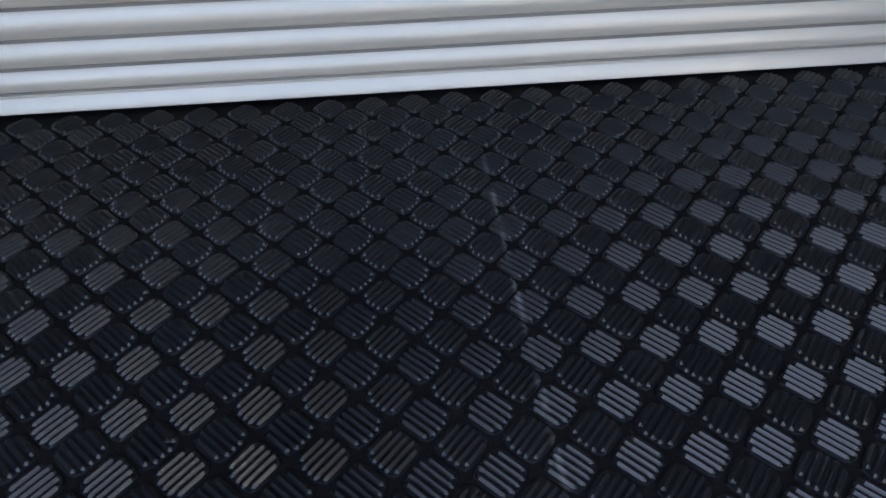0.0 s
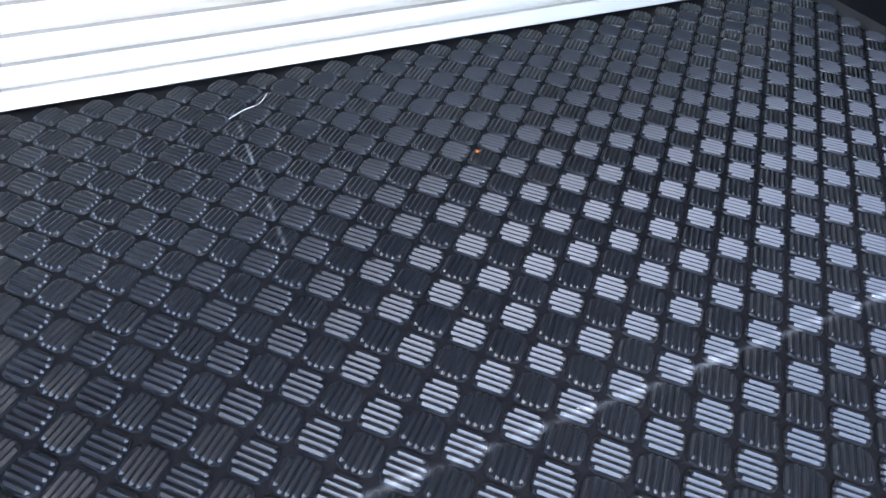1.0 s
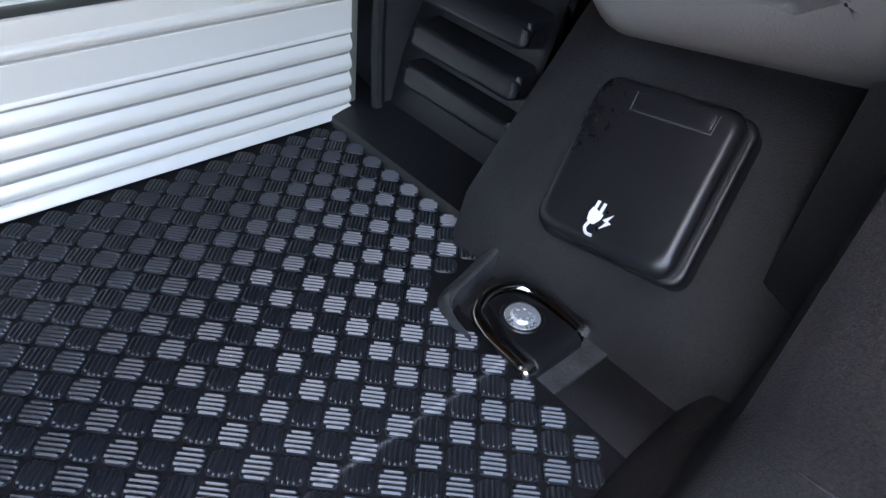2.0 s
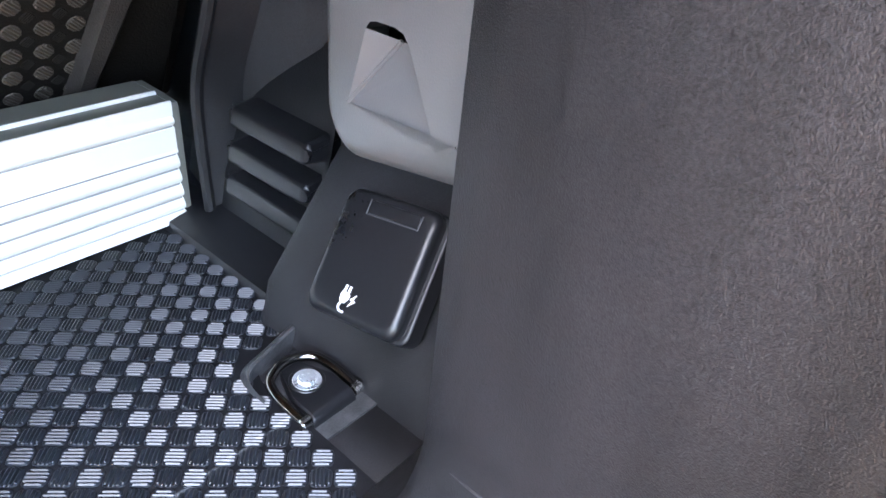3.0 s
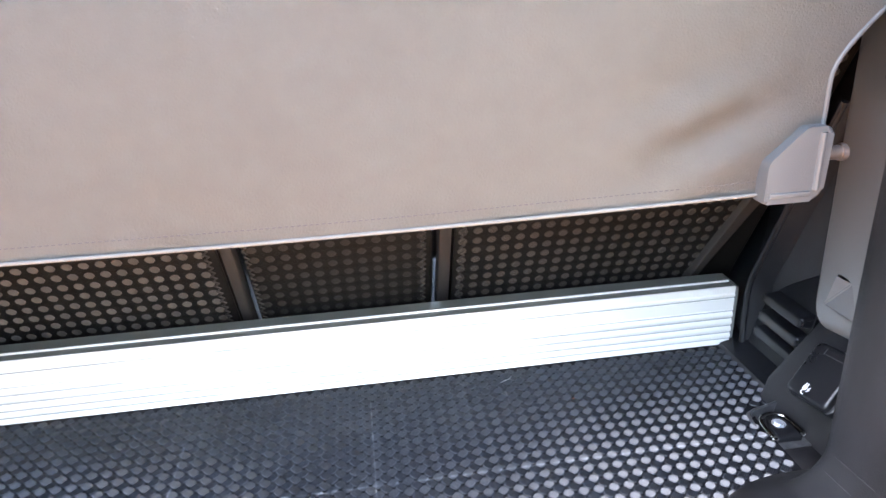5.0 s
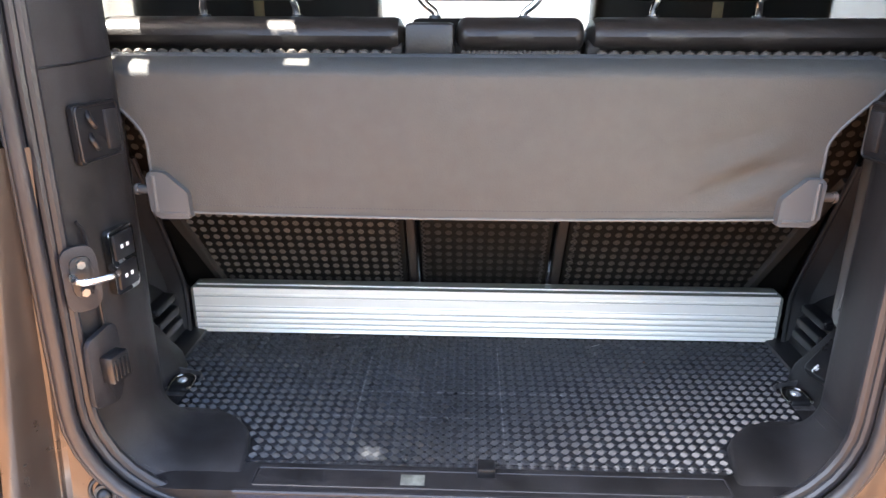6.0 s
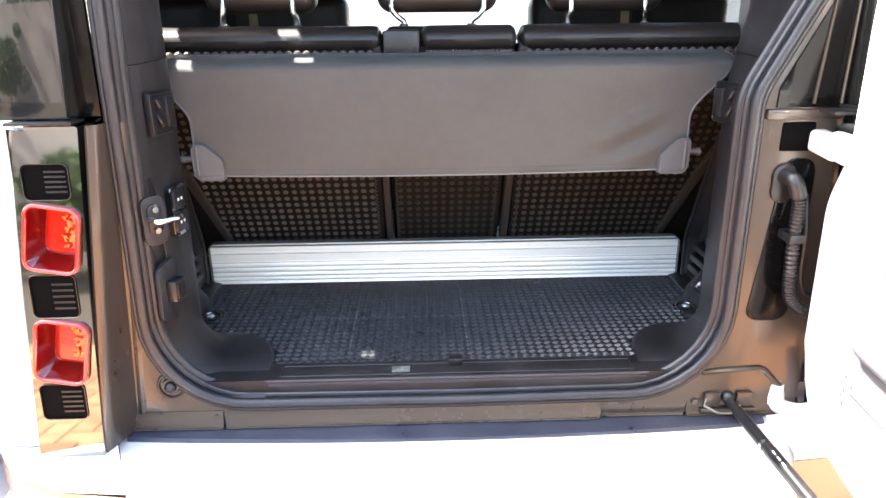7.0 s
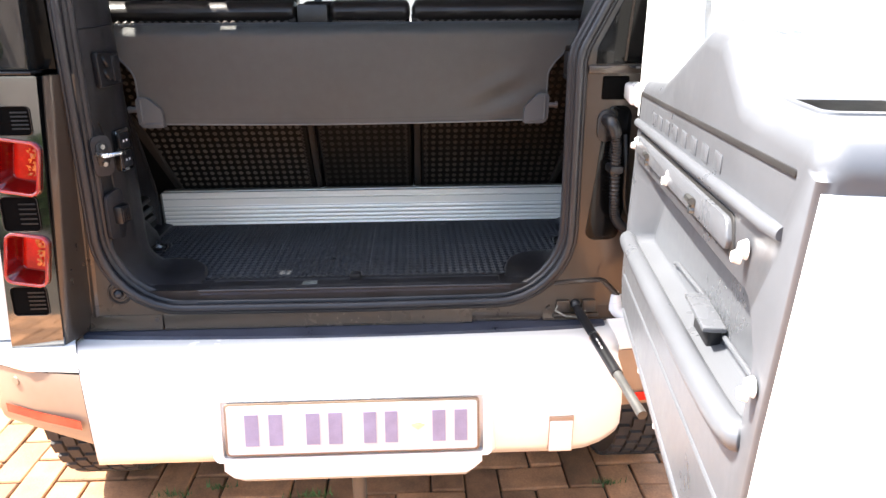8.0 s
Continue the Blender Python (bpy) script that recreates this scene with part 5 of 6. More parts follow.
prism(bm, rounded([(0.030, 0.140, 0.012), (0.088, 0.140, 0.012), (0.088, 0.262, 0.014), (0.040, 0.278, 0.010)], 5), 1.000, 1.0225, "x", 0.002)
latch = dpart("door_latch", bm, STEEL_DARK, "black steel door latch")
bm = bmesh.new()
box(bm, (1.018, 0.050, 0.165), (1.0235, 0.066, 0.245), 0.002)
dpart("latch_plate", bm, ZINC)

# sunk name field; its dark undercut is shade drawn as darker strips
bm = bmesh.new()
prism(bm, rounded([(0.338, 0.462, 0.002), (0.338, 0.469, 0.002), (1.005, 0.500, 0.002), (1.005, 0.494, 0.002)], 2), -0.0252, -0.020, "y", 0.0006)
lining_piece("groove", bm, SILVER_SHADE)
bm = bmesh.new()
prism(bm, [(0.330, 0.424), (0.336, 0.424), (0.340, 0.466), (0.335, 0.466)], -0.0250, -0.020, "y", 0.0004)
lining_piece("groove", bm, SILVER_SHADE)
bm = bmesh.new()
tube(bm, [(0.322, -0.024, 0.4185), (0.336, -0.0265, 0.4195), (0.66, -0.0275, 0.4365), (0.975, -0.0265, 0.4525), (0.998, -0.023, 0.4535)], 0.0062, 12, squash=0.8)
lining_piece("ledge", bm)
bm = bmesh.new()
prism(bm, rounded([(0.376, 0.378, 0.006), (0.905, 0.404, 0.010), (0.888, 0.430, 0.012), (0.376, 0.405, 0.006)], 4), -0.0300, -0.02, "y", 0.002)
lining_piece("tool_plate", bm)
# dark outline behind the tool plate, its gap's shade put into colour
bm = bmesh.new()
prism(bm, rounded([(0.370, 0.373, 0.006), (0.912, 0.399, 0.010), (0.893, 0.4345, 0.012), (0.370, 0.4095, 0.006)], 4), -0.0254, -0.02, "y", 0.0004)
lining_piece("plate_gap_shade", bm, SILVER_SHADE)
for x, z in ((0.355, 0.391), (0.630, 0.4025), (0.938, 0.420), (1.000, 0.334)):
    bm = bmesh.new()
    disc(bm, (x, -0.026, z), 0.0085, 0.005, bevel=0.002)
    disc(bm, (x, -0.030, z - 0.006), 0.0065, 0.006, bevel=0.002)
    lining_piece("fastener", bm, WHITE)
for x, z in ((0.486, 0.393), (0.772, 0.409)):
    bm = bmesh.new()
    disc(bm, (x, -0.028, z), 0.0075, 0.005, bevel=0.001)
    tube(bm, [(x - 0.011, -0.034, z + 0.004), (x + 0.010, -0.034, z + 0.005)], 0.0038, 8)
    disc(bm, (x + 0.003, -0.028, z - 0.006), 0.0050, 0.007, bevel=0.001)
    lining_piece("tool_hook", bm, ZINC)
# plain blocks in the place of the raised name
for i in range(8):
    bm = bmesh.new()
    x = 0.455 + i * 0.050
    box(bm, (x, -0.0250, 0.4365 + (x - 0.45) * 0.050), (x + 0.028, -0.0235, 0.4540 + (x - 0.45) * 0.050), 0.0012)
    lining_piece("raised_block", bm)
# handle roll along the foot of the field
bm = bmesh.new()
tube(bm, curve_points([(0.345, -0.020, 0.221), (0.375, -0.028, 0.225), (0.66, -0.030, 0.248), (0.94, -0.028, 0.272), (0.988, -0.014, 0.277)], 8), 0.0135, 14, ring=lambda i: min(1.0, 0.55 + 0.12 * i, 0.55 + 0.12 * (32 - i)))
lining_piece("grab_roll", bm)
# black strip painted in for the shade behind the roll
bm = bmesh.new()
prism(bm, rounded([(0.400, 0.226, 0.002), (0.972, 0.271, 0.002), (0.966, 0.279, 0.003), (0.440, 0.234, 0.003)], 4), 0.004, 0.0090, "y", 0.001)
lining_piece("roll_gap_shade", bm, SHADE_BLACK)
bm = bmesh.new()
box(bm, (0.728, -0.016, 0.286), (0.818, 0.008, 0.292), 0.002)
tube(bm, [(0.560, 0.008, 0.262), (0.580, 0.007, 0.270), (0.73, 0.007, 0.287)], 0.0028, 8)
tube(bm, [(0.815, 0.007, 0.281), (0.965, 0.007, 0.2935)], 0.0028, 8)
lining_piece("pull_pocket", bm)
# dark block where the pull's mouth would lie in shade
bm = bmesh.new()
box(bm, (0.742, -0.006, 0.250), (0.804, 0.0085, 0.2865), 0.003)
lining_piece("pocket_mouth", bm, STEEL_DARK)
for z0, z1, x0, x1 in ((0.150, 0.196, 0.335, 0.985), (0.096, 0.100, 0.360, 0.985)):
    bm = bmesh.new()
    tube(bm, [(x0, -0.022, z0), (x1, -0.022, z1)], 0.0042, 8)
    lining_piece("lining_bead", bm)
for x, z in ((0.283, 0.430), (0.279, 0.300), (0.286, 0.168), (0.350, 0.062), (0.490, 0.052), (0.640, 0.052), (0.790, 0.052)):
    bm = bmesh.new()
    disc(bm, (x, 0.001, z), 0.0075, 0.014, bevel=0.002)
    dpart("edge_clip", bm, WHITE)
# shelf pocket at the lock side: a black slab in place of its shade
bm = bmesh.new()
prism(bm, [(p.x, p.y) for p in rrect(0.815, 0.945, 0.012, 0.080, 0.010)], 0.512, 0.5278, "z", 0.0)
lining_piece("shelf_pocket", bm, SHADE_BLACK)
bm = bmesh.new()
tube(bm, [(p.x, p.y, 0.5275) for p in rrect(0.812, 0.948, 0.009, 0.083, 0.012)], 0.0024, 8, True)
lining_piece("pocket_rim", bm)
# spare wheel in a white cover on the outer side
bm = bmesh.new()
prof = [(0.30, 0.12), (0.355, 0.125), (0.375, 0.15), (0.38, 0.24), (0.36, 0.31), (0.30, 0.335), (0.0001, 0.34)]
loft(bm, [[Vector((0.52 + r * math.cos(t), y, 0.26 + r * math.sin(t))) for r, y in prof] for t in (2 * math.pi * k / 48 for k in range(49))], False)
dpart("spare_wheel_cover", bm, WHITE, "white spare wheel cover")
# hinges: a knuckle, a pin and an arm bent onto the door
z = 0.430
bm = bmesh.new()
box(bm, (-0.018, -0.010, z - 0.018), (0.100, 0.022, z + 0.018), 0.008, seg=3)
disc(bm, (-0.012, 0.004, z - 0.023), 0.0165, 0.046, (0, 0, 1), 20, 0.003)
box(bm, (0.070, -0.004, z - 0.018), (0.130, 0.020, z + 0.026), 0.008, seg=3)
dpart("hinge", bm, WHITE, "white painted hinge arm")
bm = bmesh.new()
disc(bm, (-0.012, 0.004, z + 0.022), 0.0075, 0.006, (0, 0, 1), 14, 0.001)
dpart("hinge_pin", bm, WHITE)
# the lower arm swings down and out round the door's edge
bm = bmesh.new()
disc(bm, (0.000, 0.012, -0.070), 0.0175, 0.040, (0, 0, 1), 20, 0.004)
tube(bm, curve_points([(0.000, 0.012, -0.050), (0.002, 0.017, -0.072), (0.008, 0.038, -0.082), (0.022, 0.064, -0.074), (0.050, 0.080, -0.040), (0.085, 0.085, 0.000)], 6), 0.0165, 14)
dpart("hinge", bm, WHITE, "white painted hinge arm")
bm = bmesh.new()
disc(bm, (0.000, 0.012, -0.031), 0.0075, 0.008, (0, 0, 1), 14, 0.001)
dpart("hinge_pin", bm, WHITE)
# check strut from the frame to the door
a, b = Vector((0.507, -0.492, -0.055)), Vector((0.545, -0.93, -0.095))
strut = thing("gas_strut", "black and steel check strut between bumper frame and door", "gas strut", at=tuple(a))
s_inv = Matrix.Translation(-a)
for name, f0, f1, r, mat in (("rod_end", 0.0, 0.10, 0.009, TRIM_SMOOTH), ("sleeve", 0.08, 0.34, 0.0105, TRIM_SMOOTH), ("collar", 0.28, 0.295, 0.0115, CHROME), ("sleeve", 0.32, 0.60, 0.0115, TRIM_SMOOTH), ("rod", 0.59, 0.88, 0.0095, ROD_GREY)):
    bm = bmesh.new()
    tube(bm, [a.lerp(b, f0), a.lerp(b, f1)], r, 14)
    ob = part(name, bm, mat, strut)
    ob.matrix_parent_inverse = s_inv
bm = bmesh.new()
bmesh.ops.create_uvsphere(bm, u_segments=16, v_segments=10, radius=0.0125, matrix=Matrix.Translation(a + Vector((0, 0.002, 0.004))))
ob = part("ball_joint", bm, STEEL_DARK, strut)
ob.matrix_parent_inverse = s_inv
bm = bmesh.new()
tube(bm, [(0.464, REAR - 0.008, -0.052), (0.457, REAR - 0.018, -0.060), (0.482, REAR - 0.024, -0.072), (0.510, REAR - 0.024, -0.074), (0.528, REAR - 0.014, -0.064)], 0.0024, 8)
ob = part("wire_clip", bm, ZINC, strut, "bare wire clip")
ob.matrix_parent_inverse = s_inv
way = (b - a).normalized()
over = (Vector((-0.35, -0.45, 0.8)) - way * way.dot(Vector((-0.35, -0.45, 0.8)))).normalized()
for k in range(3):
    c = a.lerp(b, 0.345 + k * 0.032) + over * 0.0104
    bm = bmesh.new()
    tube(bm, [c, c + way * 0.009], 0.0016, 6)
    ob = part("print_bar", bm, PRINT, strut)
    ob.matrix_parent_inverse = s_inv
bm = bmesh.new()
box(bm, (0.455, REAR - 0.012, -0.082), (0.560, REAR + 0.0, -0.072), 0.002)
box(bm, (0.462, REAR - 0.010, -0.070), (0.492, REAR - 0.001, -0.040), 0.003)
box(bm, (0.522, REAR - 0.010, -0.070), (0.552, REAR - 0.001, -0.040), 0.003)
cpart("strut_bracket", bm, JAMB)
# pressed crease over the strut's mounting
bm = bmesh.new()
tube(bm, [(0.455, REAR + 0.001, 0.000), (0.487, REAR - 0.001, 0.004), (0.560, REAR - 0.001, 0.007), (0.570, REAR - 0.001, 0.003), (0.604, REAR - 0.001, -0.032)], 0.0060, 8)
cpart("pressed_crease", bm, JAMB)

# ---- aluminium bar ----
bar = thing("cargo_bar", "ribbed silver aluminium bar lying across the load floor", "aluminium bar", at=(0, 0.025, 0))
bar_inv = Matrix.Translation((0, -0.025, 0))


def bpart(name, bm, mat, label="", angle=25):
    ob = part(name, bm, mat, bar, label, True, angle)
    ob.matrix_parent_inverse = bar_inv
    return ob


def bar_section():
    """Front face of the extrusion from foot to lip: a flared base, cushioned bands between narrow slots, a wide flat band, a rounded rib and two lips on top."""
    pts = [(0.052, 0.0005), (-0.0036, 0.0005), (-0.0040, 0.0012), (-0.0034, 0.0032), (-0.0008, 0.0066)]
    slots = (0.0075, 0.0188, 0.0312, 0.0444, 0.0572)
    for z0, z1 in zip(slots, slots[1:]):
        pts += [(0.0016, z0 - 0.0004), (0.0016, z0 + 0.0003)]
        for k in range(9):
            f = k / 8
            # fullest below the middle, so that the upper half turns to the light
            bow = math.sin(math.pi * f ** 0.8)
            pts.append((0.0010 - 0.0026 * bow, z0 + 0.0009 + (z1 - z0 - 0.0019) * f))
    pts += [(0.0016, 0.0568), (0.0016, 0.0575), (-0.0004, 0.0582), (-0.0012, 0.0590), (-0.0010, 0.0602), (-0.0004, 0.0612), (-0.0004, 0.0790), (0.0016, 0.0796), (0.0016, 0.0804)]
    for k in range(9):
        f = k / 8
        pts.append((0.0008 - 0.0024 * math.sin(math.pi * f), 0.0810 + 0.0072 * f))
    pts += [(-0.0002, 0.0888), (-0.0004, 0.0972), (-0.0002, 0.0992), (0.0006, 0.1000), (0.0020, 0.0998), (0.0030, 0.0984), (0.0192, 0.0980), (0.0198, 0.1002), (0.0210, 0.1010), (0.0224, 0.1002), (0.0232, 0.0988), (0.0500, 0.0988), (0.052, 0.0975)]
    return pts


bm = bmesh.new()
prism(bm, [(y, z * 0.955) for y, z in bar_section()], -0.580, 0.578, "x")
bpart("extrusion", bm, ALU, "ribbed silver aluminium extrusion", angle=32)
for x0, x1 in ((-0.5870, -0.5803), (0.5783, 0.5850)):
    bm = bmesh.new()
    prism(bm, [(0.003, 0.001), (0.051, 0.001), (0.051, 0.0935), (0.022, 0.0930), (0.004, 0.0922), (0.0025, 0.088)], x0, x1, "x", 0.0008)
    bpart("end_cap", bm, WEATHERED, "dull grey end plate")
# thin strips in the slots carry their shade as colour
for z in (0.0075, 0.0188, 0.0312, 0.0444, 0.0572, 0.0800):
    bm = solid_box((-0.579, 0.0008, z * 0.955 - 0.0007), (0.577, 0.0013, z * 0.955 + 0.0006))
    bpart("groove", bm, GROOVE_SHADE)
bm = bmesh.new()
prism(bm, [(0.0245, 0.0938), (0.0495, 0.0938), (0.0490, 0.0951), (0.0250, 0.0951)], -0.579, 0.577, "x")
bpart("top_strip", bm, WEATHERED, "dull grey top strip")
bm = bmesh.new()
prism(bm, [(0.0036, 0.0932), (0.0188, 0.0930), (0.0186, 0.0943), (0.0040, 0.0945)], -0.579, 0.577, "x")
bpart("channel_strip", bm, WEATHERED, "dull grey strip in the top channel")

# ---- cargo cover ----
cover = thing("cargo_cover", "grey-brown cloth cargo cover hanging behind the seats", "cargo cover", at=(0, -0.24, 0.555))
cov_inv = Matrix.Translation((0, 0.24, -0.555))


def kpart(name, bm, mat, label="", parent=None):
    ob = part(name, bm, mat, parent or cover, label)
    if parent is None:
        ob.matrix_parent_inverse = cov_inv
    return ob


bm = bmesh.new()
NX, NZ = 90, 34
grid = []
for j in range(NZ + 1):
    f = j / NZ
    row = []
    for i in range(NX + 1):
        u = -1 + 2 * i / NX
        # half width shrinks from the roller to the bar in a soft S
        k = min(1, max(0, (f - 0.22) / 0.42))
        k = k * k * (3 - 2 * k)
        half = 0.553 * (1 - k) + 0.473 * k
        x = u * half - 0.016
        if f < 0.30:
            a = f / 0.30 * math.pi / 2
            y, z = -0.262 - 0.022 * math.sin(a) + 0.075 * (1 - f / 0.30) ** 2, 0.533 + 0.026 * math.cos(a)
        else:
            g = (f - 0.30) / 0.70
            y, z = -0.284 - 0.004 * math.sin(g * 3), 0.533 - g * 0.193
            z += 0.006 * (1 - u * u) * -g
        y += 0.0035 * noise.noise((x * 5, z * 4, 1.0)) + 0.0075 * math.exp(-((u - 0.78) / 0.13) ** 2 - ((z - 0.40) / 0.05) ** 2) * math.sin((z - 0.34 - (u - 0.6) * 0.22) * 90)
        row.append(bm.verts.new((x, y, z)))
    grid.append(row)
for j in range(NZ):
    for i in range(NX):
        bm.faces.new((grid[j][i], grid[j][i + 1], grid[j + 1][i + 1], grid[j + 1][i]))
grid_edge = {-1: [r[0].co.copy() for r in grid], 1: [r[-1].co.copy() for r in grid]}
bmesh.ops.solidify(bm, geom=bm.faces[:], thickness=0.002)
kpart("cloth", bm, COVER, "grey-brown woven cloth")
bm = bmesh.new()
tube(bm, [(-0.497 + i * 0.0198, -0.2855, 0.3405 - 0.006 * (1 - (i / 24 - 1) ** 2)) for i in range(49)], 0.0018, 8)
kpart("hem", bm, COVER)
bm = bmesh.new()
for i in range(160):
    x = -0.430 + i * 0.0052
    u = (x + 0.016) / 0.482
    z = 0.3535 - 0.0055 * (1 - u * u)
    y = -0.2860 + 0.0035 * noise.noise((x * 5, z * 4, 1.0))
    tube(bm, [(x, y - 0.0012, z), (x + 0.0032, y - 0.0012, z)], 0.00045, 5)
kpart("hem_stitch", bm, THREAD, "dark stitched hem line")
bm = bmesh.new()
tube(bm, [(-0.556, -0.215, 0.535), (0.535, -0.215, 0.535)], 0.026, 18)
kpart("roller", bm, COVER_PLASTIC)
for s in (1, -1):
    cx = -0.016 - s * 0.0045
    bm = bmesh.new()
    pts = [(0.423, 0.333, 0.003), (0.480, 0.333, 0.012), (0.482, 0.402, 0.007), (0.456, 0.402, 0.012), (0.424, 0.372, 0.012)]
    o = rounded(pts, 5)
    o = [Vector((s * p.x + cx, p.y)) for p in o]
    prism(bm, o if s > 0 else o[::-1], -0.2985, -0.278, "y", 0.004, seg=4)
    end = kpart("end_cap", bm, COVER_PLASTIC, "moulded grey plastic end cap")
    # a raised upright bead, a shallow foot step and the steel peg
    bm = bmesh.new()
    tube(bm, [(s * p[0] + cx, -0.2985, p[1]) for p in ((0.4715, 0.344), (0.4712, 0.397))], 0.0032, 10)
    part("cap_bead", bm, COVER_PLASTIC, end)
    bm = solid_box((min(s * 0.428, s * 0.467) + cx, -0.3000, 0.3385), (max(s * 0.428, s * 0.467) + cx, -0.296, 0.3435), 0.0012)
    part("cap_step", bm, COVER_PLASTIC, end)
    bm = bmesh.new()
    tube(bm, [(s * 0.480 + cx, -0.286, 0.374), (s * 0.499 + cx, -0.286, 0.374)], 0.0066, 14)
    tube(bm, [(s * 0.4985 + cx, -0.286, 0.374), (s * 0.5035 + cx, -0.286, 0.374)], 0.0082, 14)
    part("peg", bm, PEG if s > 0 else COVER_PLASTIC, end)
# bound side edges of the cloth
for s in (1, -1):
    bm = bmesh.new()
    tube(bm, [grid_edge[s][k] for k in range(len(grid_edge[s]))], 0.0022, 8)
    kpart("bound_edge", bm, COVER_PLASTIC)

# ---- rear bench ----
bench = thing("rear_bench", "black leather rear seat bench with studded rubber back sheets", "car seat", at=(0, 0.1, 0))
bench_inv = Matrix.Translation((0, -0.1, 0))


def spart(name, bm, mat, label="", parent=None, smooth=True):
    ob = part(name, bm, mat, parent or bench, label, smooth)
    if parent is None:
        ob.matrix_parent_inverse = bench_inv
    return ob


# the backs lean: from (y 0.125, z 0.03) up to (y -0.175, z 0.57)
LEAN0, LEAN1 = Vector((0, 0.125, 0.03)), Vector((0, -0.165, 0.57))
lean_up = (LEAN1 - LEAN0).normalized()
lean_out = Vector((0, -lean_up.z, lean_up.y))
LEAN_LEN = (LEAN1 - LEAN0).length


def back_m(x):
    return Matrix(((1, 0, 0, x), (0, -lean_out.y, lean_up.y, LEAN0.y), (0, -lean_out.z, lean_up.z, LEAN0.z), (0, 0, 0, 1)))


backs = []
for x0, x1 in ((-0.632, -0.152), (-0.127, 0.136), (0.160, 0.632)):
    bm = bmesh.new()
    box(bm, (x0, 0.0, 0.0), (x1, 0.09, LEAN_LEN), 0.012, back_m(0))
    back = spart("backrest", bm, SEAT_CLOTH, "black seat back faced with studded rubber sheet")
    backs.append((x0, x1, back))
    bm = bmesh.new()
    box(bm, (x0 + 0.004, -0.004, 0.012), (x1 - 0.004, 0.002, LEAN_LEN - 0.02), 0.002, back_m(0))
    part("sheet", bm, SEAT_CLOTH, back)
for x0, x1, mat in ((-0.152, -0.136, STRAP), (0.142, 0.160, STRAP)):
    bm = bmesh.new()
    box(bm, (x0, -0.006, 0.0), (x1, 0.02, LEAN_LEN), 0.003, back_m(0))
    spart("strap", bm, mat, "brownish fabric strap")
for x in (-0.130, 0.133):
    bm = bmesh.new()
    box(bm, (x - 0.004, 0.03, 0.0), (x + 0.004, 0.06, LEAN_LEN), 0.0, back_m(0))
    spart("gap", bm, STEEL_DARK)
# saw-toothed sheet edges beside the straps
for x in (-0.170, -0.120, 0.120, 0.176):
    bm = bmesh.new()
    mb = back_m(0)
    tube(bm, [mb @ Vector((x + (0.0032 if k % 2 else -0.0032), -0.0055, 0.012 + k * 0.0058)) for k in range(int((LEAN_LEN - 0.05) / 0.0058))], 0.0016, 5)
    spart("stitched_edge", bm, STRAP)
# dark fillers between the backs and the side linings
for s in (1, -1):
    bm = bmesh.new()
    box(bm, (min(s * 0.636, s * 0.664), 0.030, -0.02), (max(s * 0.636, s * 0.664), 0.085, LEAN_LEN + 0.02), 0.006, back_m(0))
    spart("side_bolster", bm, LEATHER, "black leather side bolster")
# slanting side guards at both ends
for s in (1, -1):
    bm = bmesh.new()
    pts = [(0.536, 0.02), (0.552, 0.02), (0.612, 0.27), (0.640, 0.36), (0.618, 0.36), (0.590, 0.27)]
    box_pts = [(s * a, b) for a, b in (pts if s > 0 else pts[::-1])]
    prism(bm, box_pts, -0.016, 0.06, "y", 0.004, back_m(0))
    spart("side_guard", bm, STRAP)
# shoulder rolls
for x0, x1 in ((-0.60, -0.133), (-0.055, 0.139), (0.143, 0.62)):
    bm = bmesh.new()
    n = 60
    rows = []
    for i in range(n + 1):
        x = x0 + (x1 - x0) * i / n
        reach = min(1.0, min(i, n - i) / n * (x1 - x0) / 0.016)
        e = 0.30 + 0.70 * math.sqrt(max(0.0, 1 - (1 - reach) ** 2))
        wob = 1 + 0.03 * noise.noise((x * 14, 0, 3))
        rows.append([Vector((x, -0.130 + 0.052 * math.cos(a) * e, 0.584 + 0.026 * math.sin(a) * e * wob)) for a in (2 * math.pi * k / 20 for k in range(20))])
    loft(bm, rows, True, True)
    spart("shoulder_roll", bm, LEATHER, "padded black leather shoulder")
    bm = bmesh.new()
    tube(bm, [(x0 + 0.012 + (x1 - x0 - 0.024) * i / 120, -0.186, 0.557 + 0.002 * math.sin(i * 1.3)) for i in range(121)], 0.0055, 8, ring=lambda i: 1 + 0.25 * math.sin(i * 1.3))
    spart("welt", bm, SEAT_STUD, "knotted seam")
bm = bmesh.new()
box(bm, (-0.131, -0.178, 0.545), (-0.057, -0.08, 0.602), 0.008)
spart("middle_hinge_cover", bm, LEATHER)
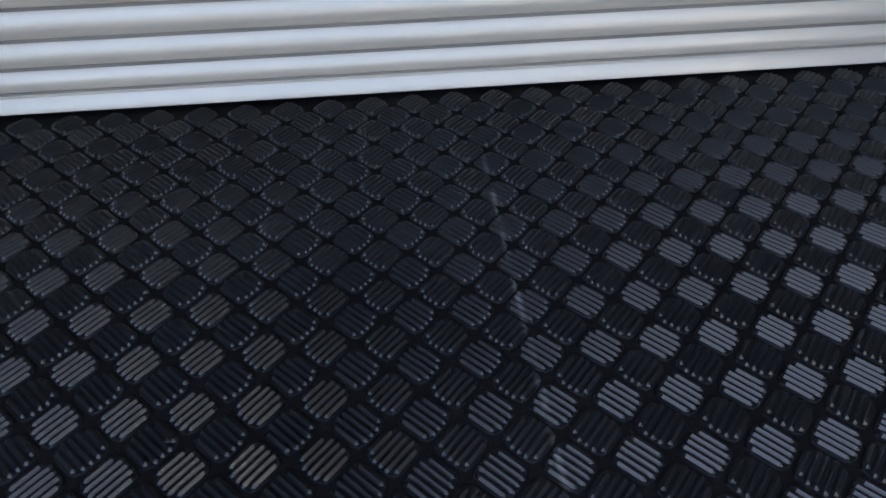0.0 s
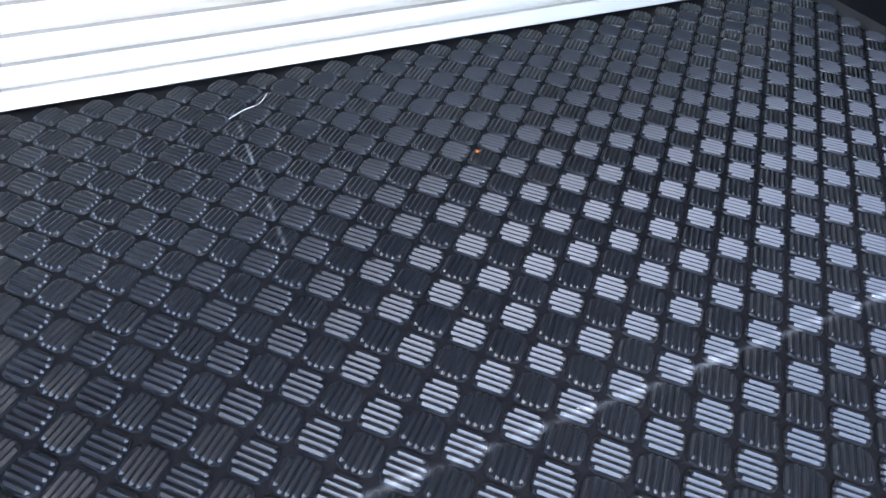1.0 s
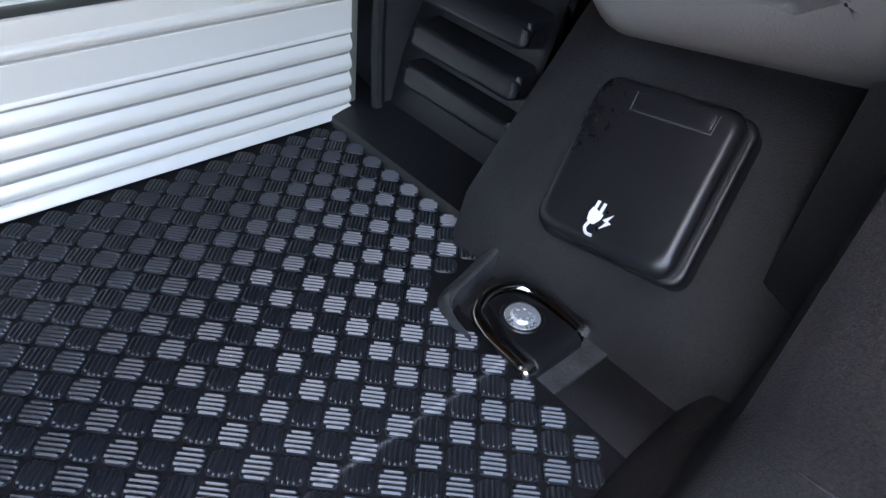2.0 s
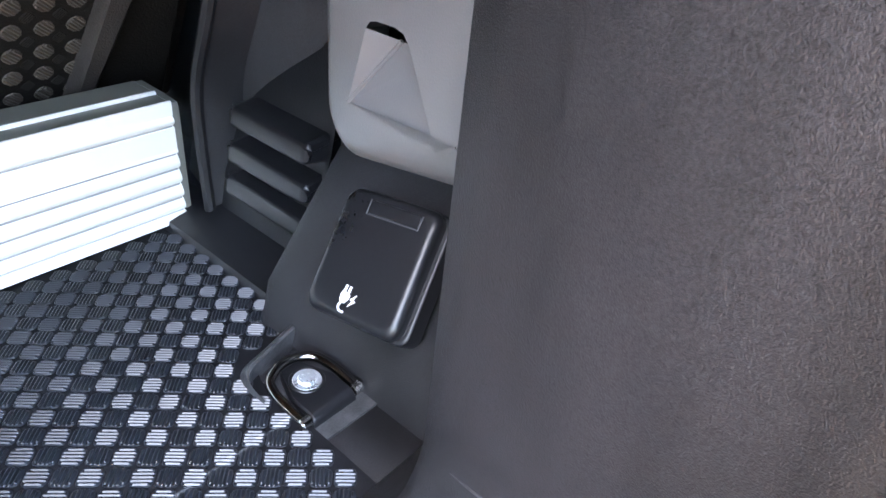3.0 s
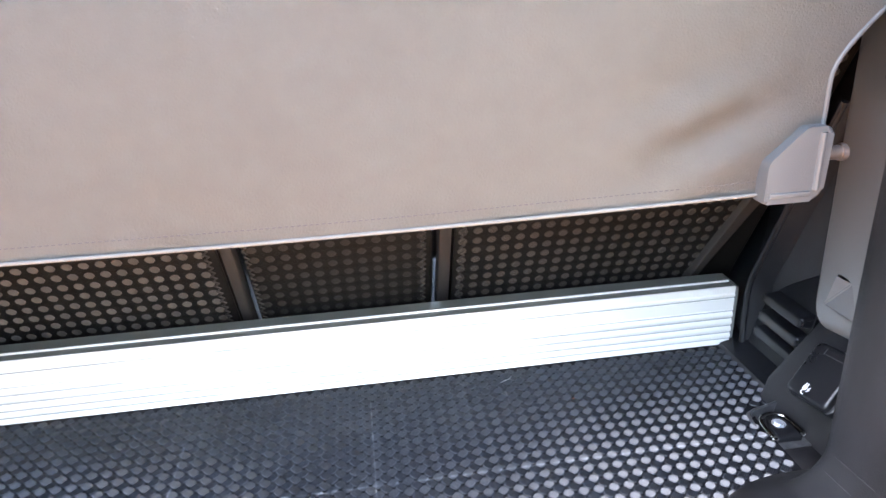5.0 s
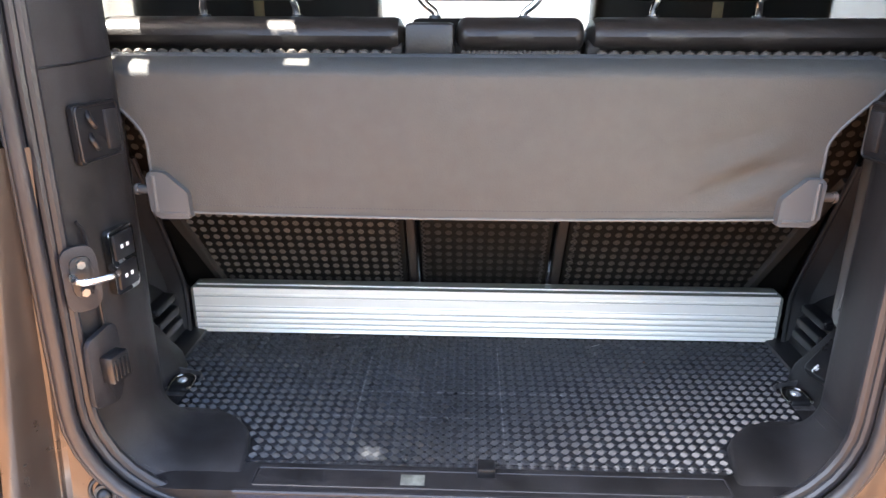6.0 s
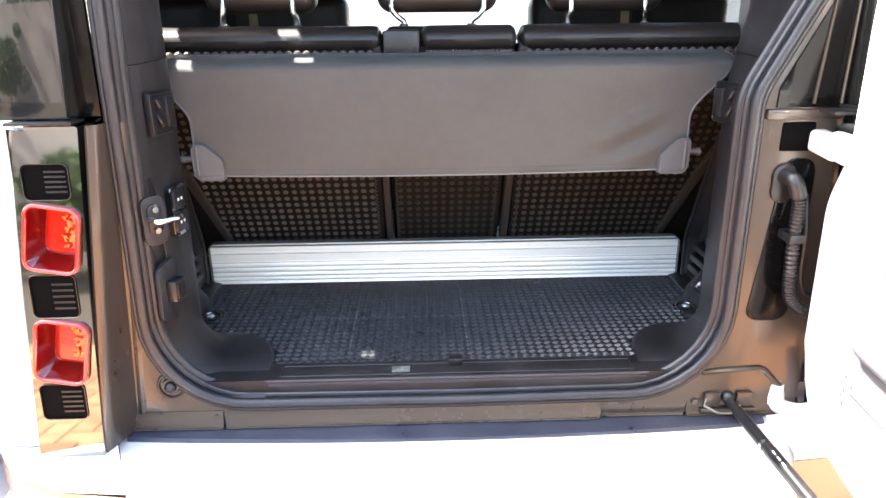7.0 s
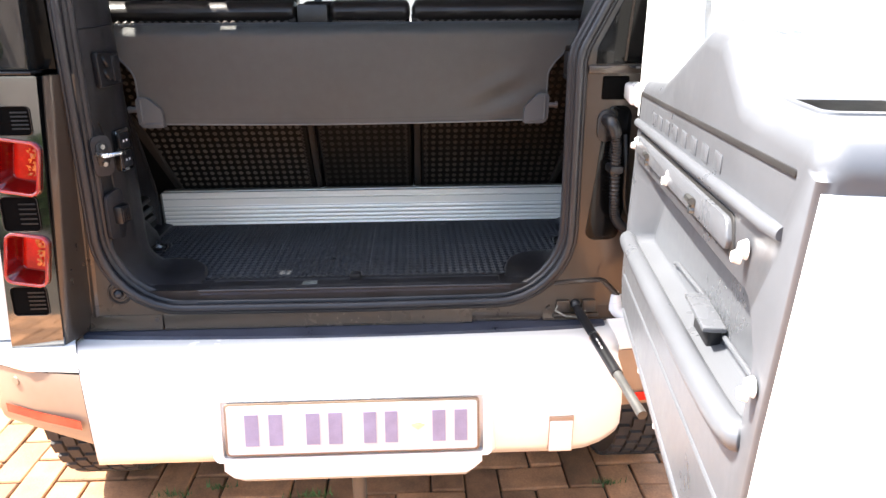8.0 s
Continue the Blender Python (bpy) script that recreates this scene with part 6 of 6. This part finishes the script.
for x0, x1, h in ((-0.475, -0.304, 0.20), (-0.116, 0.078, 0.17), (0.246, 0.431, 0.20)):
    middle = x0 > -0.2 and x1 < 0.2
    bm = bmesh.new()
    box(bm, (x0 - 0.03, -0.085, 0.634), (x1 + 0.03, 0.015, 0.634 + h), 0.032, seg=5)
    rest = spart("headrest", bm, LEATHER, "black leather headrest on chrome posts")
    for x, side in ((x0 + 0.010, -1), (x1 - 0.010, 1)):
        bm = bmesh.new()
        if middle:
            line = [(x + side * -0.016, -0.086, 0.600), (x + side * -0.016, -0.086, 0.616), (x + side * -0.002, -0.090, 0.628), (x + side * 0.008, -0.092, 0.642), (x + side * 0.008, -0.088, 0.665)]
        else:
            line = [(x, -0.078, 0.600), (x, -0.080, 0.620), (x - side * 0.004, -0.086, 0.640), (x - side * 0.004, -0.080, 0.668)]
        tube(bm, curve_points(line, 5), 0.0060, 10)
        part("post", bm, CHROME, rest)
        bm = bmesh.new()
        disc(bm, (line[0][0], line[0][1], 0.603), 0.011, 0.009, (0, 0, 1), 16, 0.002)
        part("post_collar", bm, TRIM_SMOOTH, rest)

for x in (-0.50, 0.50):
    bm = bmesh.new()
    box(bm, (x - 0.0115, 0.34, 0.45), (x + 0.0115, 0.3435, 0.985), 0.001)
    belt = part("seat_belt", bm, BELT)
    tagged(belt, "beige seat belt webbing hanging beside the seats", "seat belt", "seat belts")

# front seats and windscreen frame, seen as dark shapes
for x in (-0.55, 0.58):
    fs = thing("front_seat", "black leather front seat seen from behind", "car seat", "front seats", at=(x, 1.0, -0.1))
    bm = bmesh.new()
    box(bm, (-0.24, -0.06, 0.1), (0.24, 0.08, 0.80), 0.05, seg=4)
    part("backrest", bm, LEATHER, fs)
    bm = bmesh.new()
    box(bm, (-0.12, -0.05, 0.83), (0.12, 0.06, 1.03), 0.04, seg=4)
    part("headrest", bm, LEATHER, fs)
bm = bmesh.new()
box(bm, (-0.74, 1.70, 0.98), (0.74, 1.90, 1.06))
box(bm, (-0.74, 1.70, -0.30), (0.74, 1.95, 0.50))
cpart("front_bulkhead", bm, TRIM_SMOOTH, "dark dashboard end of the cabin", smooth=False)

# ---- the rubber mat ----
PITCH = 0.0175
LAT_X, LAT_Y = 0.4507, -0.0025
mat_ob = thing("rubber_mat", "black checkered rubber mat with ribbed studs on the load floor", "rubber mat", at=(0, -0.2, 0))
mat_inv = Matrix.Translation((0, 0.2, 0))
MAT_Z = -0.0012


def mat_inside(x, y):
    """Whether a stud's middle lies on the mat, clear of its cut-outs."""
    ax = abs(x)
    if y > -0.004 or y < -0.405 or ax > 0.556:
        return False
    if ax > 0.508 and y < -0.160:
        return False
    if y < -0.270 and ax > along_curve(FOOT, y) - 0.003:
        return False
    return True


mat_outline = [(-0.558, -0.001, 0), (0.558, -0.001, 0), (0.558, -0.158, 0.004), (0.514, -0.172, 0.012), (0.512, -0.290, 0.006), (0.440, -0.305, 0.03), (0.372, -0.350, 0.05), (0.362, -0.4085, 0.004), (-0.362, -0.4085, 0.004), (-0.372, -0.350, 0.05), (-0.440, -0.305, 0.03), (-0.512, -0.290, 0.006), (-0.514, -0.172, 0.012), (-0.558, -0.158, 0.004)]
bm = bmesh.new()
prism(bm, rounded(mat_outline, 5), -0.0044, MAT_Z, "z", 0.0008)
ob = part("mat_sheet", bm, RUBBER, mat_ob, "black rubber sheet")
ob.matrix_parent_inverse = mat_inv


# cut front edge of the mat, a row of half studs
V, Fc = [], []
for i in range(80):
    x = -0.350 + i * PITCH / 2
    if abs(x) > 0.345:
        continue
    b = len(V)
    V += [(x - 0.0040, -0.4085, 0.0004), (x + 0.0040, -0.4085, 0.0004), (x, -0.4025, 0.0002), (x - 0.0040, -0.4088, -0.0040), (x + 0.0040, -0.4088, -0.0040)]
    Fc += [(b, b + 1, b + 2), (b + 3, b + 4, b + 1, b)]
me = bpy.data.meshes.new("cut_edge")
me.from_pydata(V, [], Fc)
me.materials.append(SEAL)
ob = new("cut_edge", me)
ob.parent = mat_ob
ob.matrix_parent_inverse = mat_inv
# raised flaps where the mat is cut out round the tie-down rings
for s in (1, -1):
    bm = bmesh.new()
    line = curve_points([(s * 0.5035, -0.196, 0.001), (s * 0.5045, -0.183, 0.004), (s * 0.511, -0.1755, 0.006), (s * 0.530, -0.171, 0.007), (s * 0.552, -0.1655, 0.008)], 5)
    loft(bm, [[Vector(p) + Vector((0, d, h)) for p in line] for d, h in ((0.008, -0.005), (0.0030, 0.0012), (0.0004, 0.0024), (-0.0014, 0.0016), (-0.002, -0.012))], False)
    ob = part("cut_flap", bm, SCUFFED, mat_ob)
    ob.matrix_parent_inverse = mat_inv


def stud_data(turn, rad=0.0028):
    """Vertices and faces of one stud: a low rounded pad with five round ridges."""
    half = 0.0058
    outline = rrect(-half, half, -half, half, rad, 2)
    v, f = [], []
    n = len(outline)
    for k, z in ((1.0, 0.0), (0.95, 0.0008)):
        v += [(p.x * k, p.y * k, z) for p in outline]
    f += [(i, (i + 1) % n, n + (i + 1) % n, n + i) for i in range(n)]
    f.append(tuple(range(n, 2 * n)))
    w = 0.00104
    for k in range(5):
        yc = (k - 2) * 0.00208
        ext = half * (0.97 if abs(k - 2) < 2 else 0.74 if rad < 0.004 else 0.58)
        b = len(v)
        for xx, drop in ((-ext, 0.0007), (-ext + 0.0008, 0.0), (ext - 0.0008, 0.0), (ext, 0.0007)):
            for dy, z in ((-w, 0.0006), (-w * 0.60, 0.00112), (-w * 0.12, 0.00160), (w * 0.12, 0.00160), (w * 0.60, 0.00112), (w, 0.0006)):
                v.append((xx, yc + dy, max(0.0005, z - drop)))
        for r in range(3):
            for c in range(5):
                a = b + r * 6 + c
                f.append((a, a + 6, a + 7, a + 1))
    c, s = math.cos(turn), math.sin(turn)
    return [(x * c - y * s, x * s + y * c, z) for x, y, z in v], f


def stud_mesh(name, turn):
    me = bpy.data.meshes.new(name)
    v, f = stud_data(turn)
    me.from_pydata(v, [], f)
    me.materials.append(STUD)
    me.shade_smooth()
    me.set_sharp_from_angle(angle=radians(26))
    return me


stud_a, stud_b = stud_mesh("stud", radians(-45)), stud_mesh("stud", radians(45))
rng = random.Random(4)
spots = []
for i in range(-62, 10):
    for j in range(0, 26):
        for half, kind in ((0.0, 0), (0.5, 1)):
            x, y = LAT_X + (i + half) * PITCH, LAT_Y - (j + half) * PITCH
            if mat_inside(x, y):
                spots.append((x, y, kind))
near = [p for p in spots if 0.20 < p[0] < 0.47 and -0.25 < p[1] < -0.06][:300]
nearset = set(near)
for x, y, kind in near:
    ob = new("stud", stud_b if kind else stud_a)
    ob.location = (x, y, MAT_Z)
    ob.parent = mat_ob
    ob.matrix_parent_inverse = mat_inv
V, Fc = [], []
data = (stud_data(radians(-45)), stud_data(radians(45)))
for x, y, kind in spots:
    if (x, y, kind) in nearset:
        continue
    v, f = data[kind]
    b = len(V)
    tx, ty = rng.uniform(-0.02, 0.02), rng.uniform(-0.02, 0.02)
    V += [(x + p[0], y + p[1], MAT_Z + p[2] + p[0] * tx + p[1] * ty) for p in v]
    Fc += [tuple(b + q for q in g) for g in f]
me = bpy.data.meshes.new("studs")
me.from_pydata(V, [], Fc)
me.materials.append(STUD)
me.shade_smooth()
me.set_sharp_from_angle(angle=radians(26))
ob = tagged(new("studs", me), "ribbed rubber studs", kind="stuff")
ob.parent = mat_ob
ob.matrix_parent_inverse = mat_inv

# the same kind of studded sheet faces the seat backs
seat_data = (stud_data(radians(-45), 0.0048), data[1])
for x0, x1, back in backs:
    V, Fc, shade = [], [], []
    mb = back_m(0)
    flat = x0 > -0.2 and x1 < 0.2
    step = 0.0208
    nx, nz = int((x1 - x0 - 0.03) / step) + 1, int((LEAN_LEN - 0.05) / step)
    for j in range(nz):
        for i in range(nx):
            for half, kind in ((0.0, 0), (0.5, 1)):
                x, z = x0 + 0.016 + (i + half) * step, 0.02 + (j + half) * step
                if abs(x) > 0.545 + 0.20 * (z - 0.02) or z > LEAN_LEN - 0.03 or x > x1 - 0.012:
                    continue
                b = len(V)
                v, f = seat_data[kind]
                # round raised studs, with flat ribbed patches between them; lit kind pale, unlit kind dark by material
                k, wide = (0.25, 0.72) if kind else (0.55 if flat else 1.1, 1.10)
                for p in v:
                    V.append(tuple(mb @ Vector((x + p[0] * wide, -0.004 - p[2] * k, z + p[1] * wide))))
                Fc += [tuple(b + q for q in g) for g in f]
                # material by kind paints in how differently the ridges catch light
                shade += [kind] * len(f)
    me = bpy.data.meshes.new("sheet_studs")
    me.from_pydata(V, [], Fc)
    me.materials.append(SEAT_STUD_FLAT if flat else SEAT_STUD)
    me.materials.append(SEAT_CLOTH)
    me.polygons.foreach_set("material_index", shade)
    me.shade_smooth()
    me.set_sharp_from_angle(angle=radians(26))
    ob = tagged(new("sheet_studs", me), "ribbed studs of the rubber sheet", kind="stuff")
    ob.parent = back

# a hair and crumbs on the mat
bm = bmesh.new()
tube(bm, curve_points([(0.212, -0.040, 0.0012), (0.219, -0.036, 0.0016), (0.226, -0.033, 0.0014), (0.231, -0.026, 0.0012)], 6), 0.0002, 5)
tagged(part("hair", bm, PRINT), "thin white hair lying on the rubber mat", "hair")
for x, y, r, mat in ((0.241, -0.138, 0.0008, SEAL), (0.301, -0.095, 0.0009, AMBER), (0.292, -0.220, 0.0009, SEAL), (0.05, -0.10, 0.0007, SEAL), (-0.07, -0.16, 0.0009, STRAP), (0.13, -0.20, 0.0009, STRAP)):
    bm = bmesh.new()
    bmesh.ops.create_icosphere(bm, subdivisions=1, radius=r, matrix=Matrix.Translation((x, y, 0.0006)) @ Matrix.Diagonal((1.2, 0.9, 0.7, 1)))
    tagged(part("crumb", bm, mat), "tiny crumb of dirt on the rubber mat", "crumb", "crumbs on the mat")

# ---- surroundings ----
bm = bmesh.new()
box(bm, (-9.0, -7.2, GROUND - 0.02), (9.0, -7.0, GROUND + 1.9))
tagged(part("garden_wall", bm, PLASTER, smooth=False), "plastered grey-brown garden wall", "wall", kind="structure")
bm = bmesh.new()
box(bm, (6.5, -7.0, GROUND - 0.02), (6.7, 14.0, GROUND + 3.0))
box(bm, (-9.0, 14.0, GROUND - 0.02), (6.7, 14.2, GROUND + 3.0))
tagged(part("wall_north", bm, PALE, smooth=False), "pale painted boundary wall", "wall", kind="structure")
bm = bmesh.new()
box(bm, (-9.2, -7.0, GROUND - 0.02), (-9.0, 14.0, GROUND + 2.2))
tagged(part("wall_west", bm, PLASTER, smooth=False), "plastered boundary wall", "wall", kind="structure")


def tree(x, y, h, r, n, seed, trunk=0.09):
    """A tapered trunk with limbs and a crown of many small leaves."""
    rg = random.Random(seed)
    t = thing("tree", "leafy green garden tree behind the wall", "tree", "garden trees", at=(x, y, GROUND))
    bm = bmesh.new()
    tube(bm, curve_points([(0, 0, -0.05), (0.04, 0.02, h * 0.3), (-0.03, 0.05, h * 0.6), (0.02, 0, h * 0.85)], 5), trunk, 8, ring=lambda i: 1 - i * 0.045)
    for k in range(6):
        a = k * 1.05
        tube(bm, curve_points([(0, 0, h * 0.45), (math.cos(a) * r * 0.4, math.sin(a) * r * 0.4, h * 0.65), (math.cos(a) * r * 0.8, math.sin(a) * r * 0.8, h * 0.8)], 4), trunk * 0.35, 6, ring=lambda i: 1 - i * 0.08)
    part("trunk", bm, BARK, t)
    V, Fc = [], []
    clumps = [(Vector((rg.gauss(0, 0.45), rg.gauss(0, 0.45), rg.gauss(0, 0.35))) * r, rg.uniform(0.18, 0.42) * r) for _ in range(26)]
    for _ in range(n):
        c, cr = rg.choice(clumps)
        p = Vector((rg.gauss(0, 1), rg.gauss(0, 1), rg.gauss(0, 1))).normalized() * cr * rg.uniform(0.6, 1) + c + Vector((0, 0, h * 0.8))
        u = Vector((rg.gauss(0, 1), rg.gauss(0, 1), rg.gauss(0, 1))).normalized()
        w = u.orthogonal().normalized()
        s = rg.uniform(0.03, 0.065)
        b = len(V)
        V += [tuple(p - u * s), tuple(p + w * s * 0.5), tuple(p + u * s), tuple(p - w * s * 0.5)]
        Fc.append((b, b + 1, b + 2, b + 3))
    me = bpy.data.meshes.new("crown")
    me.from_pydata(V, [], Fc)
    me.materials.append(LEAF)
    ob = new("crown", me)
    ob.parent = t
    return t


tree(-3.2, -8.4, 3.4, 1.8, 9000, 1)
tree(-0.4, -8.8, 3.6, 1.9, 9000, 2)
tree(-5.6, -6.0, 1.7, 1.0, 6000, 3, 0.05)
tree(-3.6, -6.3, 0.9, 0.7, 5000, 4, 0.03)

# parked white pick-up beyond the open door
truck = thing("parked_car", "white parked pick-up with a roof rack", "car", at=(2.95, 2.80, GROUND))
truck.scale = (0.77, 0.77, 0.77)
tm = pose(0, 0, 0, 0, 0, -24)
bm = bmesh.new()
prof = rounded([(-2.3, 0.45, 0.1), (2.3, 0.45, 0.1), (2.35, 0.95, 0.15), (1.25, 1.12, 0.1), (0.55, 1.72, 0.25), (-0.95, 1.75, 0.2), (-1.35, 1.12, 0.05), (-2.3, 1.10, 0.06)], 6)
prism(bm, prof, -0.86, 0.86, "y", 0.08, tm, 3)
part("body", bm, WHITE, truck)
# opaque panes; the unlit cabin behind them is put into their colour
bm = bmesh.new()
for y0, y1 in ((-0.872, -0.855), (0.855, 0.872)):
    prism(bm, rounded([(-1.15, 1.16, 0.05), (-0.15, 1.16, 0.04), (-0.15, 1.62, 0.06), (-0.90, 1.62, 0.1)], 4), y0, y1, "y", 0.0, tm)
    prism(bm, rounded([(-0.05, 1.16, 0.04), (1.0, 1.16, 0.05), (0.50, 1.62, 0.1), (-0.05, 1.62, 0.05)], 4), y0, y1, "y", 0.0, tm)
part("side_windows", bm, SHADE_BLACK, truck)
for x in (-1.45, 1.45):
    for y in (-0.80, 0.80):
        bm = bmesh.new()
        disc(bm, (x, y - 0.11, 0.37), 0.37, 0.22, (0, 1, 0), 28, 0.02)
        bmesh.ops.transform(bm, matrix=tm, verts=bm.verts)
        part("wheel", bm, TYRE, truck)
for x in (-0.7, 0.3):
    bm = bmesh.new()
    box(bm, (x, -0.75, 1.76), (x + 0.05, 0.75, 1.82), 0.01, tm)
    part("roof_rail", bm, STEEL_DARK, truck)

# ---- paving bricks ----
def brick_mesh(length, width):
    bm = bmesh.new()
    box(bm, (-length / 2, -width / 2, -0.03), (length / 2, width / 2, 0.0), 0.004, seg=1)
    me = bpy.data.meshes.new("brick")
    bm.to_mesh(me)
    bm.free()
    me.materials.append(BRICK)
    return me


bricks = [brick_mesh(0.2205, 0.1075), brick_mesh(0.2185, 0.1085), brick_mesh(0.2165, 0.1065), brick_mesh(0.2210, 0.1055)]
rg = random.Random(9)
V, Fc = [], []
# herringbone: each row lies one half brick further on
HALF = 0.1130
laid = []
for r in range(-34, 34):
    for c in range(-44, 44):
        if (c - r) % 4 == 1:
            laid.append((0.287 + (c + 1) * HALF, -0.008 - (r + 0.5) * HALF, 0))
        elif (c - r) % 4 == 0:
            laid.append((0.287 + (c + 0.5) * HALF, -0.008 - (r + 1) * HALF, 90))
near = [p for p in laid if -1.5 < p[0] < 1.8 and -0.95 < p[1] < 0.9][:300]
keep = set(near)
for x, y, turn in near:
    ob = new("brick", rg.choice(bricks))
    ob.matrix_world = pose(x + rg.uniform(-0.0015, 0.0015), y + rg.uniform(-0.0015, 0.0015), GROUND + rg.uniform(-0.004, 0.003), rg.uniform(-1.0, 1.0), rg.uniform(-0.7, 0.7), turn + rg.uniform(-1.0, 1.0))
    ob.parent = ground
for x, y, turn in laid:
    if (x, y, turn) in keep:
        continue
    b = len(V)
    m = pose(x, y, GROUND + rg.uniform(-0.003, 0.002), rg.uniform(-0.7, 0.7), rg.uniform(-0.5, 0.5), turn + rg.uniform(-0.8, 0.8))
    q = [(dx * (0.110 - cut), dy * (0.0535 - cut), z) for cut, z in ((0, -0.012), (0.003, 0.0)) for dx, dy in ((-1, -1), (1, -1), (1, 1), (-1, 1))]
    V += [tuple(m @ Vector(p)) for p in q]
    Fc += [(b + 4, b + 5, b + 6, b + 7)] + [(b + k, b + (k + 1) % 4, b + 4 + (k + 1) % 4, b + 4 + k) for k in range(4)]
me = bpy.data.meshes.new("paving_bricks")
me.from_pydata(V, [], Fc)
me.materials.append(BRICK_FAR)
ob = tagged(new("paving_bricks", me), "reddish clay paving bricks", kind="stuff")
ob.parent = ground

# tufts of weed in the joints
V, Fc = [], []
for cx, cy in ((-0.52, -0.07), (-0.65, -0.10), (0.745, -0.11), (0.42, -0.21), (-0.20, -0.12), (1.02, -0.34)):
    for _ in range(70):
        a, lean_by, h = rg.uniform(0, 6.283), rg.uniform(0.2, 1.0), rg.uniform(0.008, 0.026)
        x, y = cx + rg.gauss(0, 0.030), cy + rg.gauss(0, 0.005)
        b = len(V)
        dx, dy = math.cos(a) * h * lean_by, math.sin(a) * h * lean_by
        V += [(x - dy * 0.12 - 0.001, y + dx * 0.12, GROUND - 0.008), (x + dy * 0.12 + 0.001, y - dx * 0.12, GROUND - 0.008), (x + dx, y + dy, GROUND + h)]
        Fc.append((b, b + 1, b + 2))
me = bpy.data.meshes.new("weeds")
me.from_pydata(V, [], Fc)
me.materials.append(LEAF)
tagged(new("weeds", me), "small green weeds in the brick joints", "weeds", kind="stuff")
